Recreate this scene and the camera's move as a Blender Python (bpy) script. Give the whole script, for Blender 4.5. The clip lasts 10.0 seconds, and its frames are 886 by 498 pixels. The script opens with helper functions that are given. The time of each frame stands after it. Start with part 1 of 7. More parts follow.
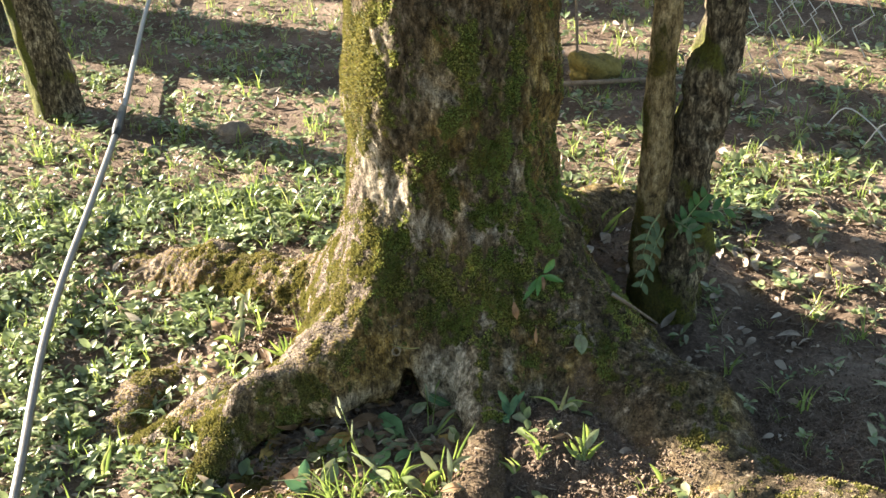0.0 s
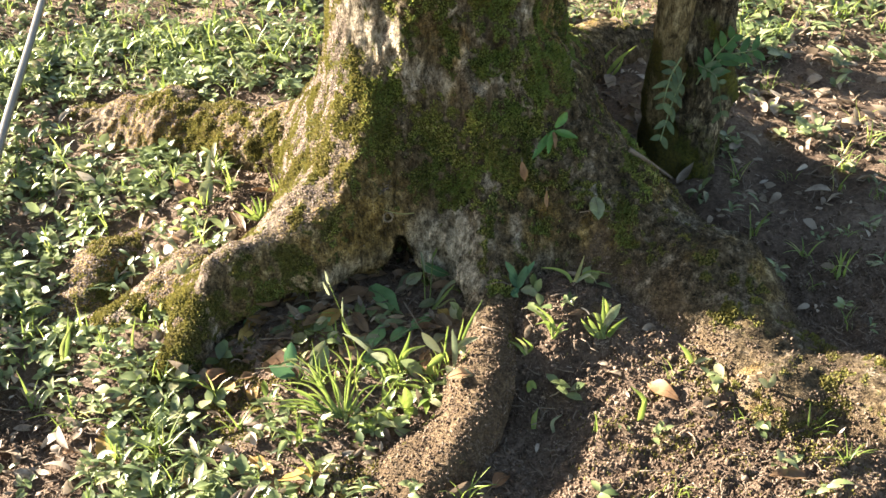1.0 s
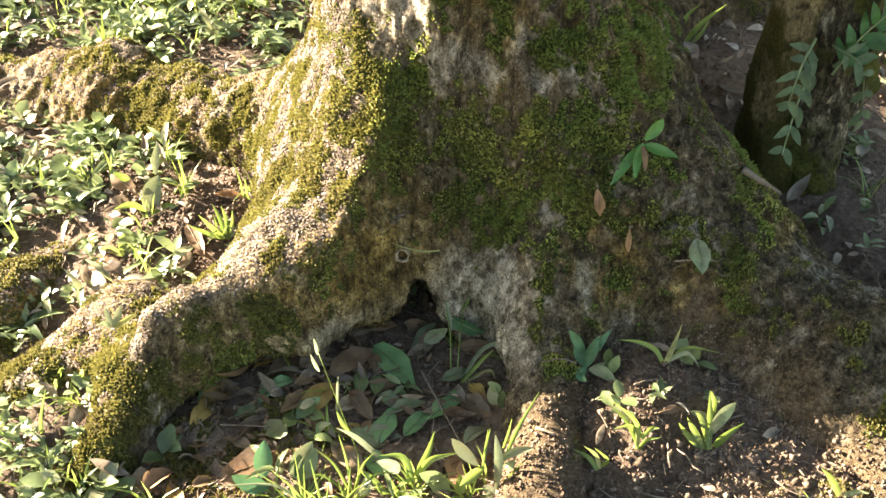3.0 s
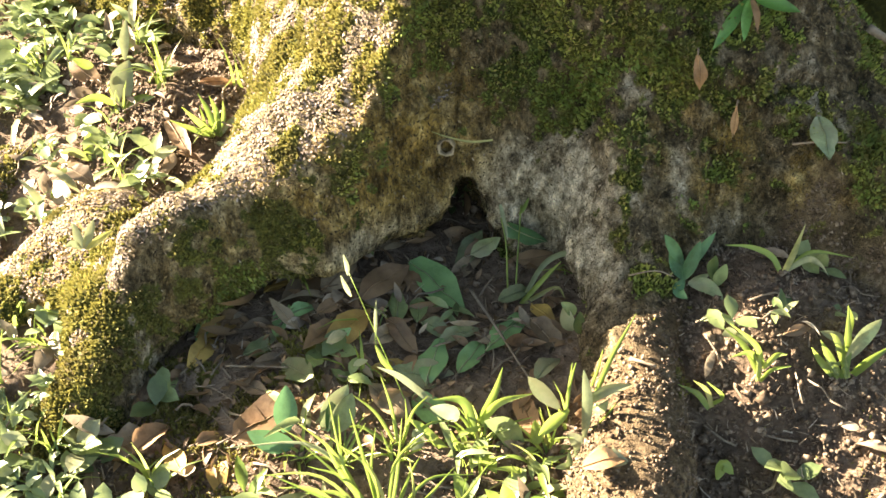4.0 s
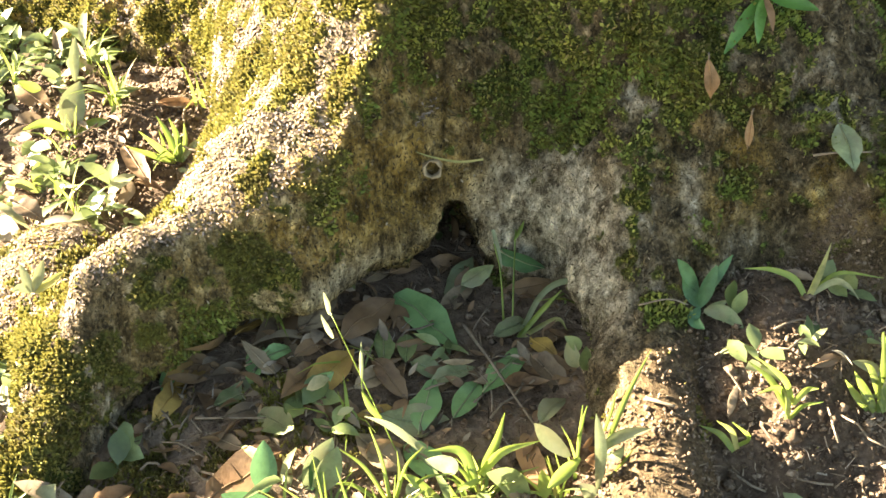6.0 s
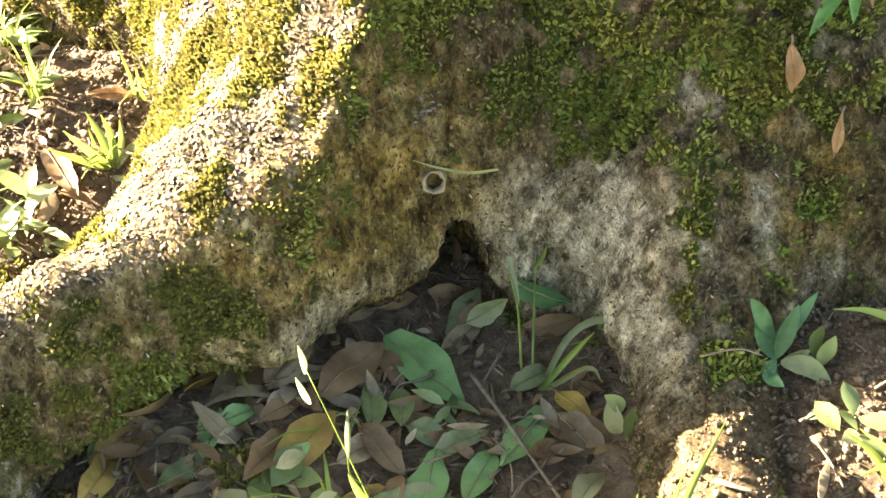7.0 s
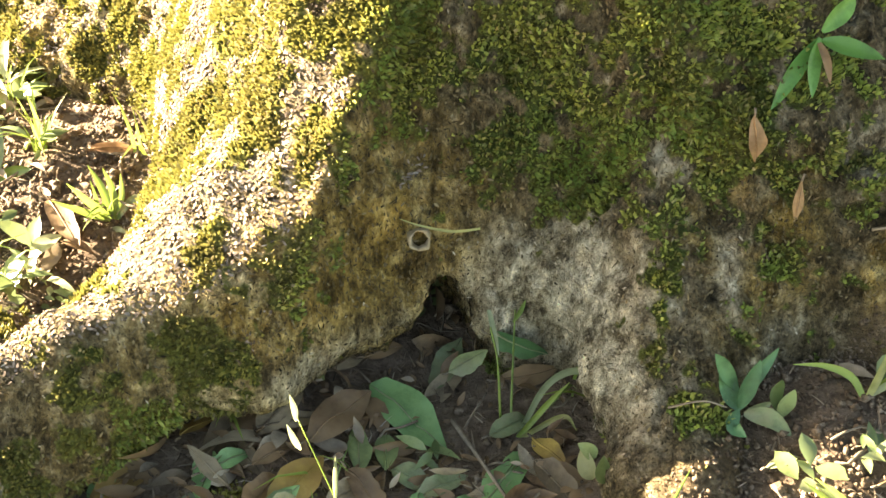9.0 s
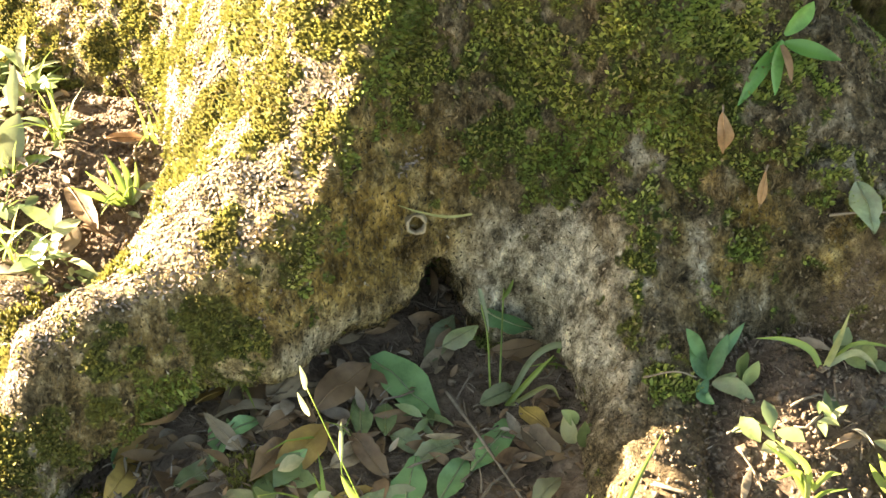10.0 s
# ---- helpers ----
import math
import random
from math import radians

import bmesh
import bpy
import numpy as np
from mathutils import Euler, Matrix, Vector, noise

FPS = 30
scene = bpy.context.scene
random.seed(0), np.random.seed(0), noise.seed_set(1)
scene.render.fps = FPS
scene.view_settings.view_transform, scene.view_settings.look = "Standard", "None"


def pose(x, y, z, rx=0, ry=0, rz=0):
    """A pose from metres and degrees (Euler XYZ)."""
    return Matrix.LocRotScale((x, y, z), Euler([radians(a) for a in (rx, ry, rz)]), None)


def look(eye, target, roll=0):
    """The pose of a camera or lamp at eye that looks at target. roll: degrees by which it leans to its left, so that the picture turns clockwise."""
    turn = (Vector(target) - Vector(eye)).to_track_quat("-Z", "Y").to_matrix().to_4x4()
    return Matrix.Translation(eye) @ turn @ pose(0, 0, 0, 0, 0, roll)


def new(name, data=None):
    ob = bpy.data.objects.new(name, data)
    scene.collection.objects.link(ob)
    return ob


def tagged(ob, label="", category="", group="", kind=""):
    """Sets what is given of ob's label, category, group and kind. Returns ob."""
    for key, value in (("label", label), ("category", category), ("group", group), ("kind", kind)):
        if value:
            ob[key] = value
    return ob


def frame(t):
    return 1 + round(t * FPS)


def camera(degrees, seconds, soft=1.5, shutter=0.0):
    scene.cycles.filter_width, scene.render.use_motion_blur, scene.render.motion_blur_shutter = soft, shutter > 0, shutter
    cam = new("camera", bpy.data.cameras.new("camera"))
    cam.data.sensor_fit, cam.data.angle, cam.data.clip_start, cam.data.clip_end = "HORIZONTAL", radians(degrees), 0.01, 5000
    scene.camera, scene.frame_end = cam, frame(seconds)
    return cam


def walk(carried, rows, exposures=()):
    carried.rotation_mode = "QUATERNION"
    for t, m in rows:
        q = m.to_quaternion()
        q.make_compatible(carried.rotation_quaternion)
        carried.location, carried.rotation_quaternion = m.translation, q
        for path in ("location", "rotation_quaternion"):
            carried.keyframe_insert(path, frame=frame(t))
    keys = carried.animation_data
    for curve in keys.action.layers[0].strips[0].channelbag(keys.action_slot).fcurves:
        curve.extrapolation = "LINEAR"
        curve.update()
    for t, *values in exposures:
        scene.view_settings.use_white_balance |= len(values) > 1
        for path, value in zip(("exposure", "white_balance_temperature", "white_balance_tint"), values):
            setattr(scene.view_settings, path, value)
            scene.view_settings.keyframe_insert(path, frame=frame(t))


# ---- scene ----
import itertools

# ---------------------------------------------------------------- camera
cam = camera(38.4, 10.0)
# seconds, eye, yaw, pitch, roll (degrees)
PATH = [
    (0.0, 0.0, 0.0, 1.1, 0.01, -27.99, 0.02), (0.5, -0.0335, 0.1006, 1.0681, -2.08, -31.18, 0.86),
    (1.0, -0.0634, 0.2014, 1.0392, -2.9, -36.07, 0.82), (1.5, -0.096, 0.2956, 1.0203, -3.93, -38.07, 0.97),
    (2.0, -0.0996, 0.3847, 0.9916, -4.51, -38.38, 1.27), (2.2, -0.0908, 0.4366, 0.9751, -4.61, -38.26, 1.77),
    (3.3, -0.1107, 0.7189, 0.8299, -4.8, -41.89, 3.7), (3.5, -0.1251, 0.7508, 0.7956, -5.71, -42.71, 3.59),
    (4.0, -0.1562, 0.8242, 0.7145, -7.53, -44.45, 3.65), (4.5, -0.1672, 0.8666, 0.6696, -8.22, -45.14, 3.16),
    (5.0, -0.1697, 0.8721, 0.6622, -9.13, -46.15, 3.54), (5.5, -0.1666, 0.8734, 0.6733, -9.34, -44.4, 3.5),
    (5.7, -0.1625, 0.8739, 0.6772, -9.18, -43.66, 3.27), (6.8, -0.1617, 1.0239, 0.5754, -12.0, -44.88, 4.84),
    (7.0, -0.1636, 1.0418, 0.5627, -12.37, -44.67, 5.12), (7.5, -0.1628, 1.0506, 0.5667, -12.69, -43.76, 5.37),
    (8.0, -0.1644, 1.031, 0.5919, -12.69, -42.87, 5.77), (8.5, -0.1632, 1.0253, 0.5936, -12.7, -42.85, 6.07),
    (9.0, -0.1689, 1.0216, 0.5978, -13.1, -43.03, 6.26), (9.5, -0.1853, 1.0105, 0.6072, -14.01, -43.36, 6.71),
    (10.0, -0.186, 0.9794, 0.6407, -14.27, -43.77, 7.08),
]
EXPOSURE = [(0.0, 3.55, 6500, 12), (0.5, 3.73, 6600, 13), (1.0, 3.6, 6600, 14), (2.0, 3.82, 6700, 14), (4.5, 4.32, 7500, 11), (5.7, 4.42, 7600, 10), (7.0, 4.88, 7800, 9), (10.0, 4.78, 8000, 9)]
walk(cam, [(t, pose(x, y, z, 90 + p, 0, w) @ pose(0, 0, 0, 0, 0, r)) for t, x, y, z, w, p, r in PATH], EXPOSURE)

# ---------------------------------------------------------------- daylight
SUN_UP, SUN_ROUND = 14.5, -61.5  # elevation; turn from +y, clockwise from above
world = bpy.data.worlds.new("sky")
scene.world = world
world.use_nodes = True
sky = world.node_tree.nodes.new("ShaderNodeTexSky")
sky.sky_type, sky.sun_disc = "NISHITA", False
sky.sun_elevation, sky.sun_rotation = radians(SUN_UP), radians(SUN_ROUND)
world.node_tree.links.new(sky.outputs[0], world.node_tree.nodes["Background"].inputs[0])
world.node_tree.nodes["Background"].inputs[1].default_value = 0.034
to_sun = Vector((math.sin(radians(SUN_ROUND)) * math.cos(radians(SUN_UP)), math.cos(radians(SUN_ROUND)) * math.cos(radians(SUN_UP)), math.sin(radians(SUN_UP))))
sun = new("sun", bpy.data.lights.new("sun", "SUN"))
sun.data.energy, sun.data.angle, sun.data.color = 4.0, radians(0.53), (1.0, 0.93, 0.8)
sun.matrix_world = look(to_sun * 20, (0, 0, 0))

# ---------------------------------------------------------------- materials
def nodes_of(name):
    m = bpy.data.materials.new(name)
    m.use_nodes = True
    return m, m.node_tree.nodes, m.node_tree.links, m.node_tree.nodes["Principled BSDF"]


def add(nodes, kind, **values):
    n = nodes.new(kind)
    for key, value in values.items():
        n.inputs[key.replace("_", " ")].default_value = value
    return n


def ramp(nodes, links, fac, stops):
    r = nodes.new("ShaderNodeValToRGB")
    while len(r.color_ramp.elements) < len(stops):
        r.color_ramp.elements.new(0.5)
    for e, (at, col) in zip(r.color_ramp.elements, stops):
        e.position, e.color = at, (*col, 1)
    links.new(fac, r.inputs[0])
    return r.outputs[0]


def mix(nodes, links, fac, a, b, how="MIX"):
    n = nodes.new("ShaderNodeMix")
    n.data_type, n.blend_type = "RGBA", how
    for sock, v in ((n.inputs[0], fac), (n.inputs[6], a), (n.inputs[7], b)):
        if isinstance(v, bpy.types.NodeSocket):
            links.new(v, sock)
        else:
            sock.default_value = v if isinstance(v, float) else (*v, 1)
    return n.outputs[2]


def noise_tex(nodes, links, coord, scale, detail=6.0, rough=0.6):
    n = add(nodes, "ShaderNodeTexNoise", Scale=scale, Detail=detail, Roughness=rough)
    links.new(coord, n.inputs["Vector"])
    return n.outputs["Fac"]


def bumped(nodes, links, bsdf, heights):
    """heights: (height socket, strength, distance) laid over one another."""
    last = None
    for h, strength, distance in heights:
        b = add(nodes, "ShaderNodeBump", Strength=strength, Distance=distance)
        links.new(h, b.inputs["Height"])
        if last:
            links.new(last, b.inputs["Normal"])
        last = b.outputs[0]
    links.new(last, bsdf.inputs["Normal"])


def rough_material(name, stops, scale, bump=0.004, rough=0.9, fine=6.0, spec=0.2, stretch=(1, 1, 1)):
    """A mottled dull surface: colours by a two-scale noise, grain in relief."""
    m, n, l, b = nodes_of(name)
    geo = n.new("ShaderNodeTexCoord")
    mp = add(n, "ShaderNodeMapping", Scale=stretch)
    l.new(geo.outputs["Object"], mp.inputs[0])
    big, small = noise_tex(n, l, mp.outputs[0], scale), noise_tex(n, l, mp.outputs[0], scale * fine, 8.0, 0.7)
    col = ramp(n, l, mix(n, l, 0.5, big, small), stops)
    l.new(col, b.inputs["Base Color"])
    b.inputs["Roughness"].default_value, b.inputs["Specular IOR Level"].default_value = rough, spec
    bumped(n, l, b, [(big, 0.6, bump * 2), (small, 0.9, bump)])
    return m


def leaf_material(name, dark, light, rough=0.45, through_light=0.3, tint=None, mottle=60.0, spec=0.5, patchy=None, zones=19.0):
    """Leaves: each differs in tone, with blotches and light passing through."""
    m, n, l, b = nodes_of(name)
    geo, info = n.new("ShaderNodeNewGeometry"), n.new("ShaderNodeObjectInfo")
    both = n.new("ShaderNodeMath")
    both.operation = "ADD"
    l.new(geo.outputs["Random Per Island"], both.inputs[0])
    l.new(info.outputs["Random"], both.inputs[1])
    one = n.new("ShaderNodeMath")
    one.operation = "FRACT"
    l.new(both.outputs[0], one.inputs[0])
    base = ramp(n, l, one.outputs[0], [(0.0, dark), (0.7, light)] + ([(0.86, light), (0.93, tint)] if tint else []))
    blot = noise_tex(n, l, geo.outputs["Position"], mottle, 7.0, 0.68)
    col = mix(n, l, ramp(n, l, blot, [(0.44, (0, 0, 0)), (0.66, (0.75, 0.75, 0.75))]), base, tuple(c * 0.45 for c in dark))
    if patchy:
        zone = noise_tex(n, l, geo.outputs["Position"], zones, 5.0, 0.65)
        col = mix(n, l, ramp(n, l, zone, [(0.4, (0, 0, 0)), (0.6, (0.85, 0.85, 0.85))]), col, patchy)
    l.new(col, b.inputs["Base Color"])
    b.inputs["Roughness"].default_value, b.inputs["Specular IOR Level"].default_value = rough, spec
    bumped(n, l, b, [(blot, 0.35, 0.002)])
    t = n.new("ShaderNodeBsdfTranslucent")
    l.new(mix(n, l, 0.25, col, tuple(min(1, c * 1.7) for c in light)), t.inputs[0])
    both = n.new("ShaderNodeMixShader")
    both.inputs[0].default_value = through_light
    l.new(b.outputs[0], both.inputs[1])
    l.new(t.outputs[0], both.inputs[2])
    l.new(both.outputs[0], n["Material Output"].inputs[0])
    return m


def bark_material(name, stops, scale, moss_cols, crack=40.0, stretch=(1, 1, 0.45)):
    """Bark with fissures and pale lichen; where the mesh carries moss, a velvet of green over it."""
    m, n, l, b = nodes_of(name)
    tc, at = n.new("ShaderNodeTexCoord"), n.new("ShaderNodeAttribute")
    at.attribute_name = "moss"
    mp = add(n, "ShaderNodeMapping", Scale=stretch)
    l.new(tc.outputs["Object"], mp.inputs[0])
    big, small = noise_tex(n, l, mp.outputs[0], scale), noise_tex(n, l, mp.outputs[0], scale * 7, 9.0, 0.72)
    v = add(n, "ShaderNodeTexVoronoi", Scale=crack)
    v.feature = "DISTANCE_TO_EDGE"
    warp = mix(n, l, 0.06, mp.outputs[0], add(n, "ShaderNodeTexNoise", Scale=crack * 0.6).outputs["Color"])
    l.new(warp, v.inputs["Vector"])
    cracks = ramp(n, l, v.outputs["Distance"], [(0.0, (0.25, 0.25, 0.25)), (0.16, (1, 1, 1))])
    bark = mix(n, l, 0.55, ramp(n, l, mix(n, l, 0.72, big, small), stops), cracks, "MULTIPLY")
    fine = noise_tex(n, l, tc.outputs["Object"], 260.0, 4.0, 0.7)
    tone = noise_tex(n, l, tc.outputs["Object"], 16.0, 4.0, 0.6)
    moss = mix(n, l, ramp(n, l, tone, [(0.38, (0, 0, 0)), (0.62, (1, 1, 1))]), moss_cols[0], moss_cols[1])
    moss = mix(n, l, ramp(n, l, fine, [(0.35, (0.8, 0.8, 0.8)), (0.6, (0, 0, 0))]), moss, moss_cols[2])
    edge = n.new("ShaderNodeMath")
    edge.operation = "ADD"
    l.new(at.outputs["Fac"], edge.inputs[0])
    off = n.new("ShaderNodeMath")
    off.operation, off.inputs[1].default_value = "SUBTRACT", 0.5
    l.new(small, off.inputs[0])
    l.new(off.outputs[0], edge.inputs[1])
    cover = ramp(n, l, edge.outputs[0], [(0.38, (0, 0, 0)), (0.56, (1, 1, 1))])
    earth = n.new("ShaderNodeAttribute")
    earth.attribute_name = "earth"
    dirt = ramp(n, l, mix(n, l, 0.5, small, fine), [(0.36, (0.04, 0.025, 0.014)), (0.5, (0.145, 0.098, 0.054)), (0.64, (0.27, 0.196, 0.118))])
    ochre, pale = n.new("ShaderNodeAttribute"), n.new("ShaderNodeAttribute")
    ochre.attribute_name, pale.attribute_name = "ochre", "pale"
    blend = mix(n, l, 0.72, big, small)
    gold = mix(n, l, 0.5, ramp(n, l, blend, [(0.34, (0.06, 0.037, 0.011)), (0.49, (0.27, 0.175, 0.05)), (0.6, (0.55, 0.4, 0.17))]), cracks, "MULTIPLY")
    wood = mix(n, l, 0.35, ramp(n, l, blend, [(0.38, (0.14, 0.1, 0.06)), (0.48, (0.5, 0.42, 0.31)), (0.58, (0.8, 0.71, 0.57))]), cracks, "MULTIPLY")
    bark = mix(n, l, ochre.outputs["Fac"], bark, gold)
    worn = n.new("ShaderNodeAttribute")
    worn.attribute_name = "worn"
    xyz, angle, fan = n.new("ShaderNodeSeparateXYZ"), n.new("ShaderNodeMath"), n.new("ShaderNodeCombineXYZ")
    shift = add(n, "ShaderNodeMapping", Location=(0.067, 0.0, -0.135))
    l.new(tc.outputs["Object"], shift.inputs[0])
    l.new(shift.outputs[0], xyz.inputs[0])
    angle.operation = "ARCTAN2"
    l.new(xyz.outputs["Z"], angle.inputs[0])
    l.new(xyz.outputs["X"], angle.inputs[1])
    bent = n.new("ShaderNodeMath")
    bent.operation, bent.inputs[1].default_value = "MULTIPLY_ADD", 0.5
    l.new(small, bent.inputs[0])
    l.new(angle.outputs[0], bent.inputs[2])
    l.new(bent.outputs[0], fan.inputs[0])
    far_out = n.new("ShaderNodeVectorMath")
    far_out.operation = "LENGTH"
    l.new(shift.outputs[0], far_out.inputs[0])
    l.new(far_out.outputs["Value"], fan.inputs[1])
    grooves = noise_tex(n, l, fan.outputs[0], 15.0, 5.0, 0.7)
    grooved = ramp(n, l, grooves, [(0.38, (0.35, 0.31, 0.25)), (0.46, (0.85, 0.83, 0.78)), (0.6, (1.0, 1.0, 1.0))])
    grooved = mix(n, l, worn.outputs["Fac"], (1.0, 1.0, 1.0), grooved)
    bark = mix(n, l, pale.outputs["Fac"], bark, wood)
    bark = mix(n, l, 1.0, bark, grooved, "MULTIPLY")
    speck = noise_tex(n, l, mp.outputs[0], 105.0, 9.0, 0.8)
    bark = mix(n, l, 0.9, bark, ramp(n, l, speck, [(0.4, (0.2, 0.18, 0.14)), (0.46, (0.8, 0.78, 0.72)), (0.53, (1.3, 1.3, 1.28)), (0.62, (1.9, 1.9, 1.85))]), "MULTIPLY")
    grit = noise_tex(n, l, tc.outputs["Object"], 420.0, 3.0, 0.6)
    bark = mix(n, l, 0.45, bark, ramp(n, l, grit, [(0.36, (0.4, 0.38, 0.35)), (0.52, (1.0, 1.0, 1.0))]), "MULTIPLY")
    bark = mix(n, l, earth.outputs["Fac"], bark, dirt)
    l.new(mix(n, l, cover, bark, moss), b.inputs["Base Color"])
    b.inputs["Roughness"].default_value, b.inputs["Specular IOR Level"].default_value = 0.92, 0.15
    bumped(n, l, b, [(grooved, 0.6, 0.003), (big, 0.8, 0.012), (small, 0.9, 0.006), (cracks, 0.7, 0.003), (speck, 1.0, 0.007), (fine, 0.9, 0.0025)])
    return m


SOIL = rough_material("soil", [(0.3, (0.03, 0.02, 0.014)), (0.45, (0.1, 0.068, 0.046)), (0.58, (0.2, 0.143, 0.1)), (0.72, (0.33, 0.255, 0.185))], 7.0, 0.006, 0.95, 22.0, 0.1)
m, n, l, b = SOIL, SOIL.node_tree.nodes, SOIL.node_tree.links, SOIL.node_tree.nodes["Principled BSDF"]
grown, where_on = n.new("ShaderNodeAttribute"), n.new("ShaderNodeTexCoord")
grown.attribute_name = "turf"
patches = noise_tex(n, l, where_on.outputs["Object"], 3.0, 9.0, 0.7)
blades = noise_tex(n, l, where_on.outputs["Object"], 45.0, 5.0, 0.7)
green = ramp(n, l, blades, [(0.35, (0.03, 0.04, 0.012)), (0.55, (0.085, 0.11, 0.035)), (0.7, (0.17, 0.18, 0.07))])
much = mix(n, l, 1.0, ramp(n, l, patches, [(0.42, (0, 0, 0)), (0.52, (1, 1, 1))]), grown.outputs["Fac"], "MULTIPLY")
l.new(mix(n, l, much, b.inputs["Base Color"].links[0].from_socket, green), b.inputs["Base Color"])
CLOD = rough_material("soil_crumbs", [(0.36, (0.03, 0.02, 0.013)), (0.5, (0.13, 0.09, 0.06)), (0.64, (0.32, 0.245, 0.18))], 45.0, 0.002, 0.95, 6.0, 0.1)
BARK = bark_material("mossy_bark", [(0.36, (0.02, 0.015, 0.008)), (0.45, (0.085, 0.062, 0.033)), (0.53, (0.17, 0.126, 0.075)), (0.63, (0.32, 0.255, 0.18))], 13.0,
                     [(0.075, 0.095, 0.02), (0.19, 0.17, 0.045), (0.025, 0.02, 0.009)])
BARK_SMOOTH = bark_material("tan_bark", [(0.34, (0.06, 0.042, 0.022)), (0.48, (0.34, 0.245, 0.115)), (0.6, (0.55, 0.43, 0.24))], 16.0,
                            [(0.09, 0.085, 0.02), (0.15, 0.12, 0.025), (0.04, 0.035, 0.012)], 70.0)
BARK_DARK = bark_material("flaky_bark", [(0.38, (0.025, 0.019, 0.012)), (0.5, (0.13, 0.1, 0.06)), (0.58, (0.42, 0.34, 0.22))], 18.0,
                          [(0.09, 0.1, 0.02), (0.17, 0.16, 0.03), (0.04, 0.04, 0.012)], 35.0)
MOSS_GOLD = leaf_material("golden_moss", (0.038, 0.032, 0.01), (0.25, 0.215, 0.062), 0.75, 0.2, (0.3, 0.23, 0.14), 14.0, 0.2, (0.18, 0.17, 0.038))
MOSS = leaf_material("moss_leaves", (0.016, 0.022, 0.006), (0.4, 0.4, 0.09), 0.6, 0.3, (0.42, 0.32, 0.14), 14.0, 0.35, (0.12, 0.18, 0.035))
MOSS_DRY = leaf_material("dry_moss", (0.17, 0.12, 0.045), (0.34, 0.26, 0.11), 0.8, 0.2, (0.2, 0.19, 0.05), 40.0, 0.2)
WEED = leaf_material("weed_leaves", (0.075, 0.11, 0.04), (0.28, 0.33, 0.135), 0.36, 0.3, (0.36, 0.34, 0.18), 30.0, 0.5)
GRASS = leaf_material("grass_blades", (0.1, 0.16, 0.03), (0.28, 0.35, 0.07), 0.4, 0.4, (0.36, 0.33, 0.12), 30.0, 0.5)
DRY = leaf_material("dry_leaves", (0.13, 0.085, 0.052), (0.38, 0.3, 0.21), 0.6, 0.2, (0.46, 0.39, 0.3), 45.0, 0.4)
LEAF_GREEN = leaf_material("green_leaf", (0.1, 0.19, 0.065), (0.23, 0.37, 0.14), 0.36, 0.15, None, 55.0, 0.42, (0.17, 0.28, 0.11), 34.0)
LEAF_OLIVE = leaf_material("olive_leaf", (0.11, 0.14, 0.06), (0.27, 0.31, 0.15), 0.42, 0.15, None, 70.0, 0.35, (0.2, 0.18, 0.1), 34.0)
LEAF_GREY = leaf_material("grey_brown_leaf", (0.12, 0.08, 0.046), (0.28, 0.205, 0.125), 0.5, 0.15, None, 70.0, 0.3)
LEAF_BROWN = leaf_material("brown_leaf", (0.11, 0.062, 0.034), (0.25, 0.155, 0.085), 0.5, 0.2, None, 70.0, 0.3, (0.2, 0.125, 0.066), 34.0)
LEAF_TAN = leaf_material("tan_leaf", (0.24, 0.125, 0.06), (0.38, 0.23, 0.12), 0.55, 0.25, None, 70.0, 0.22)
LEAF_YELLOW = leaf_material("yellow_leaf", (0.34, 0.21, 0.055), (0.5, 0.33, 0.09), 0.5, 0.25, None, 60.0, 0.22, (0.27, 0.16, 0.06), 34.0)
PALE_BLADE = leaf_material("pale_blade", (0.22, 0.24, 0.12), (0.33, 0.35, 0.2), 0.5, 0.35, None, 60.0, 0.4)
BLUE_GREEN = leaf_material("blue_green_leaf", (0.06, 0.13, 0.055), (0.1, 0.2, 0.085), 0.4, 0.2, None, 50.0, 0.3)
STRAP = leaf_material("strap_leaf", (0.07, 0.17, 0.035), (0.13, 0.28, 0.06), 0.38, 0.3, None, 50.0, 0.4)
FERN_GREY = leaf_material("grey_green_frond", (0.055, 0.085, 0.035), (0.11, 0.15, 0.065), 0.55, 0.25, None, 50.0, 0.25)
FIBRE = leaf_material("dry_fibre", (0.06, 0.04, 0.026), (0.27, 0.2, 0.135), 0.8, 0.15, (0.42, 0.34, 0.26), 50.0, 0.3)
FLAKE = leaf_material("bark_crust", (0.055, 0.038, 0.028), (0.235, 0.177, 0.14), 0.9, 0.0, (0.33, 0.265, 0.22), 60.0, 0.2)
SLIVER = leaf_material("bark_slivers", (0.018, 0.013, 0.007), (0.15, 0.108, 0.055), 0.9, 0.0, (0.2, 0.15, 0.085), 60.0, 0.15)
CHIP = leaf_material("wood_chips", (0.1, 0.075, 0.048), (0.38, 0.31, 0.22), 0.9, 0.0, (0.44, 0.37, 0.28), 60.0, 0.15)
TWIG = rough_material("dead_wood", [(0.35, (0.09, 0.065, 0.045)), (0.65, (0.27, 0.21, 0.15))], 60.0, 0.001)
STONE = rough_material("mossy_stone", [(0.35, (0.05, 0.045, 0.02)), (0.5, (0.16, 0.12, 0.03)), (0.7, (0.3, 0.23, 0.07))], 22.0, 0.004)
CONCRETE = rough_material("weathered_concrete", [(0.35, (0.16, 0.17, 0.17)), (0.65, (0.33, 0.34, 0.34))], 14.0, 0.002)
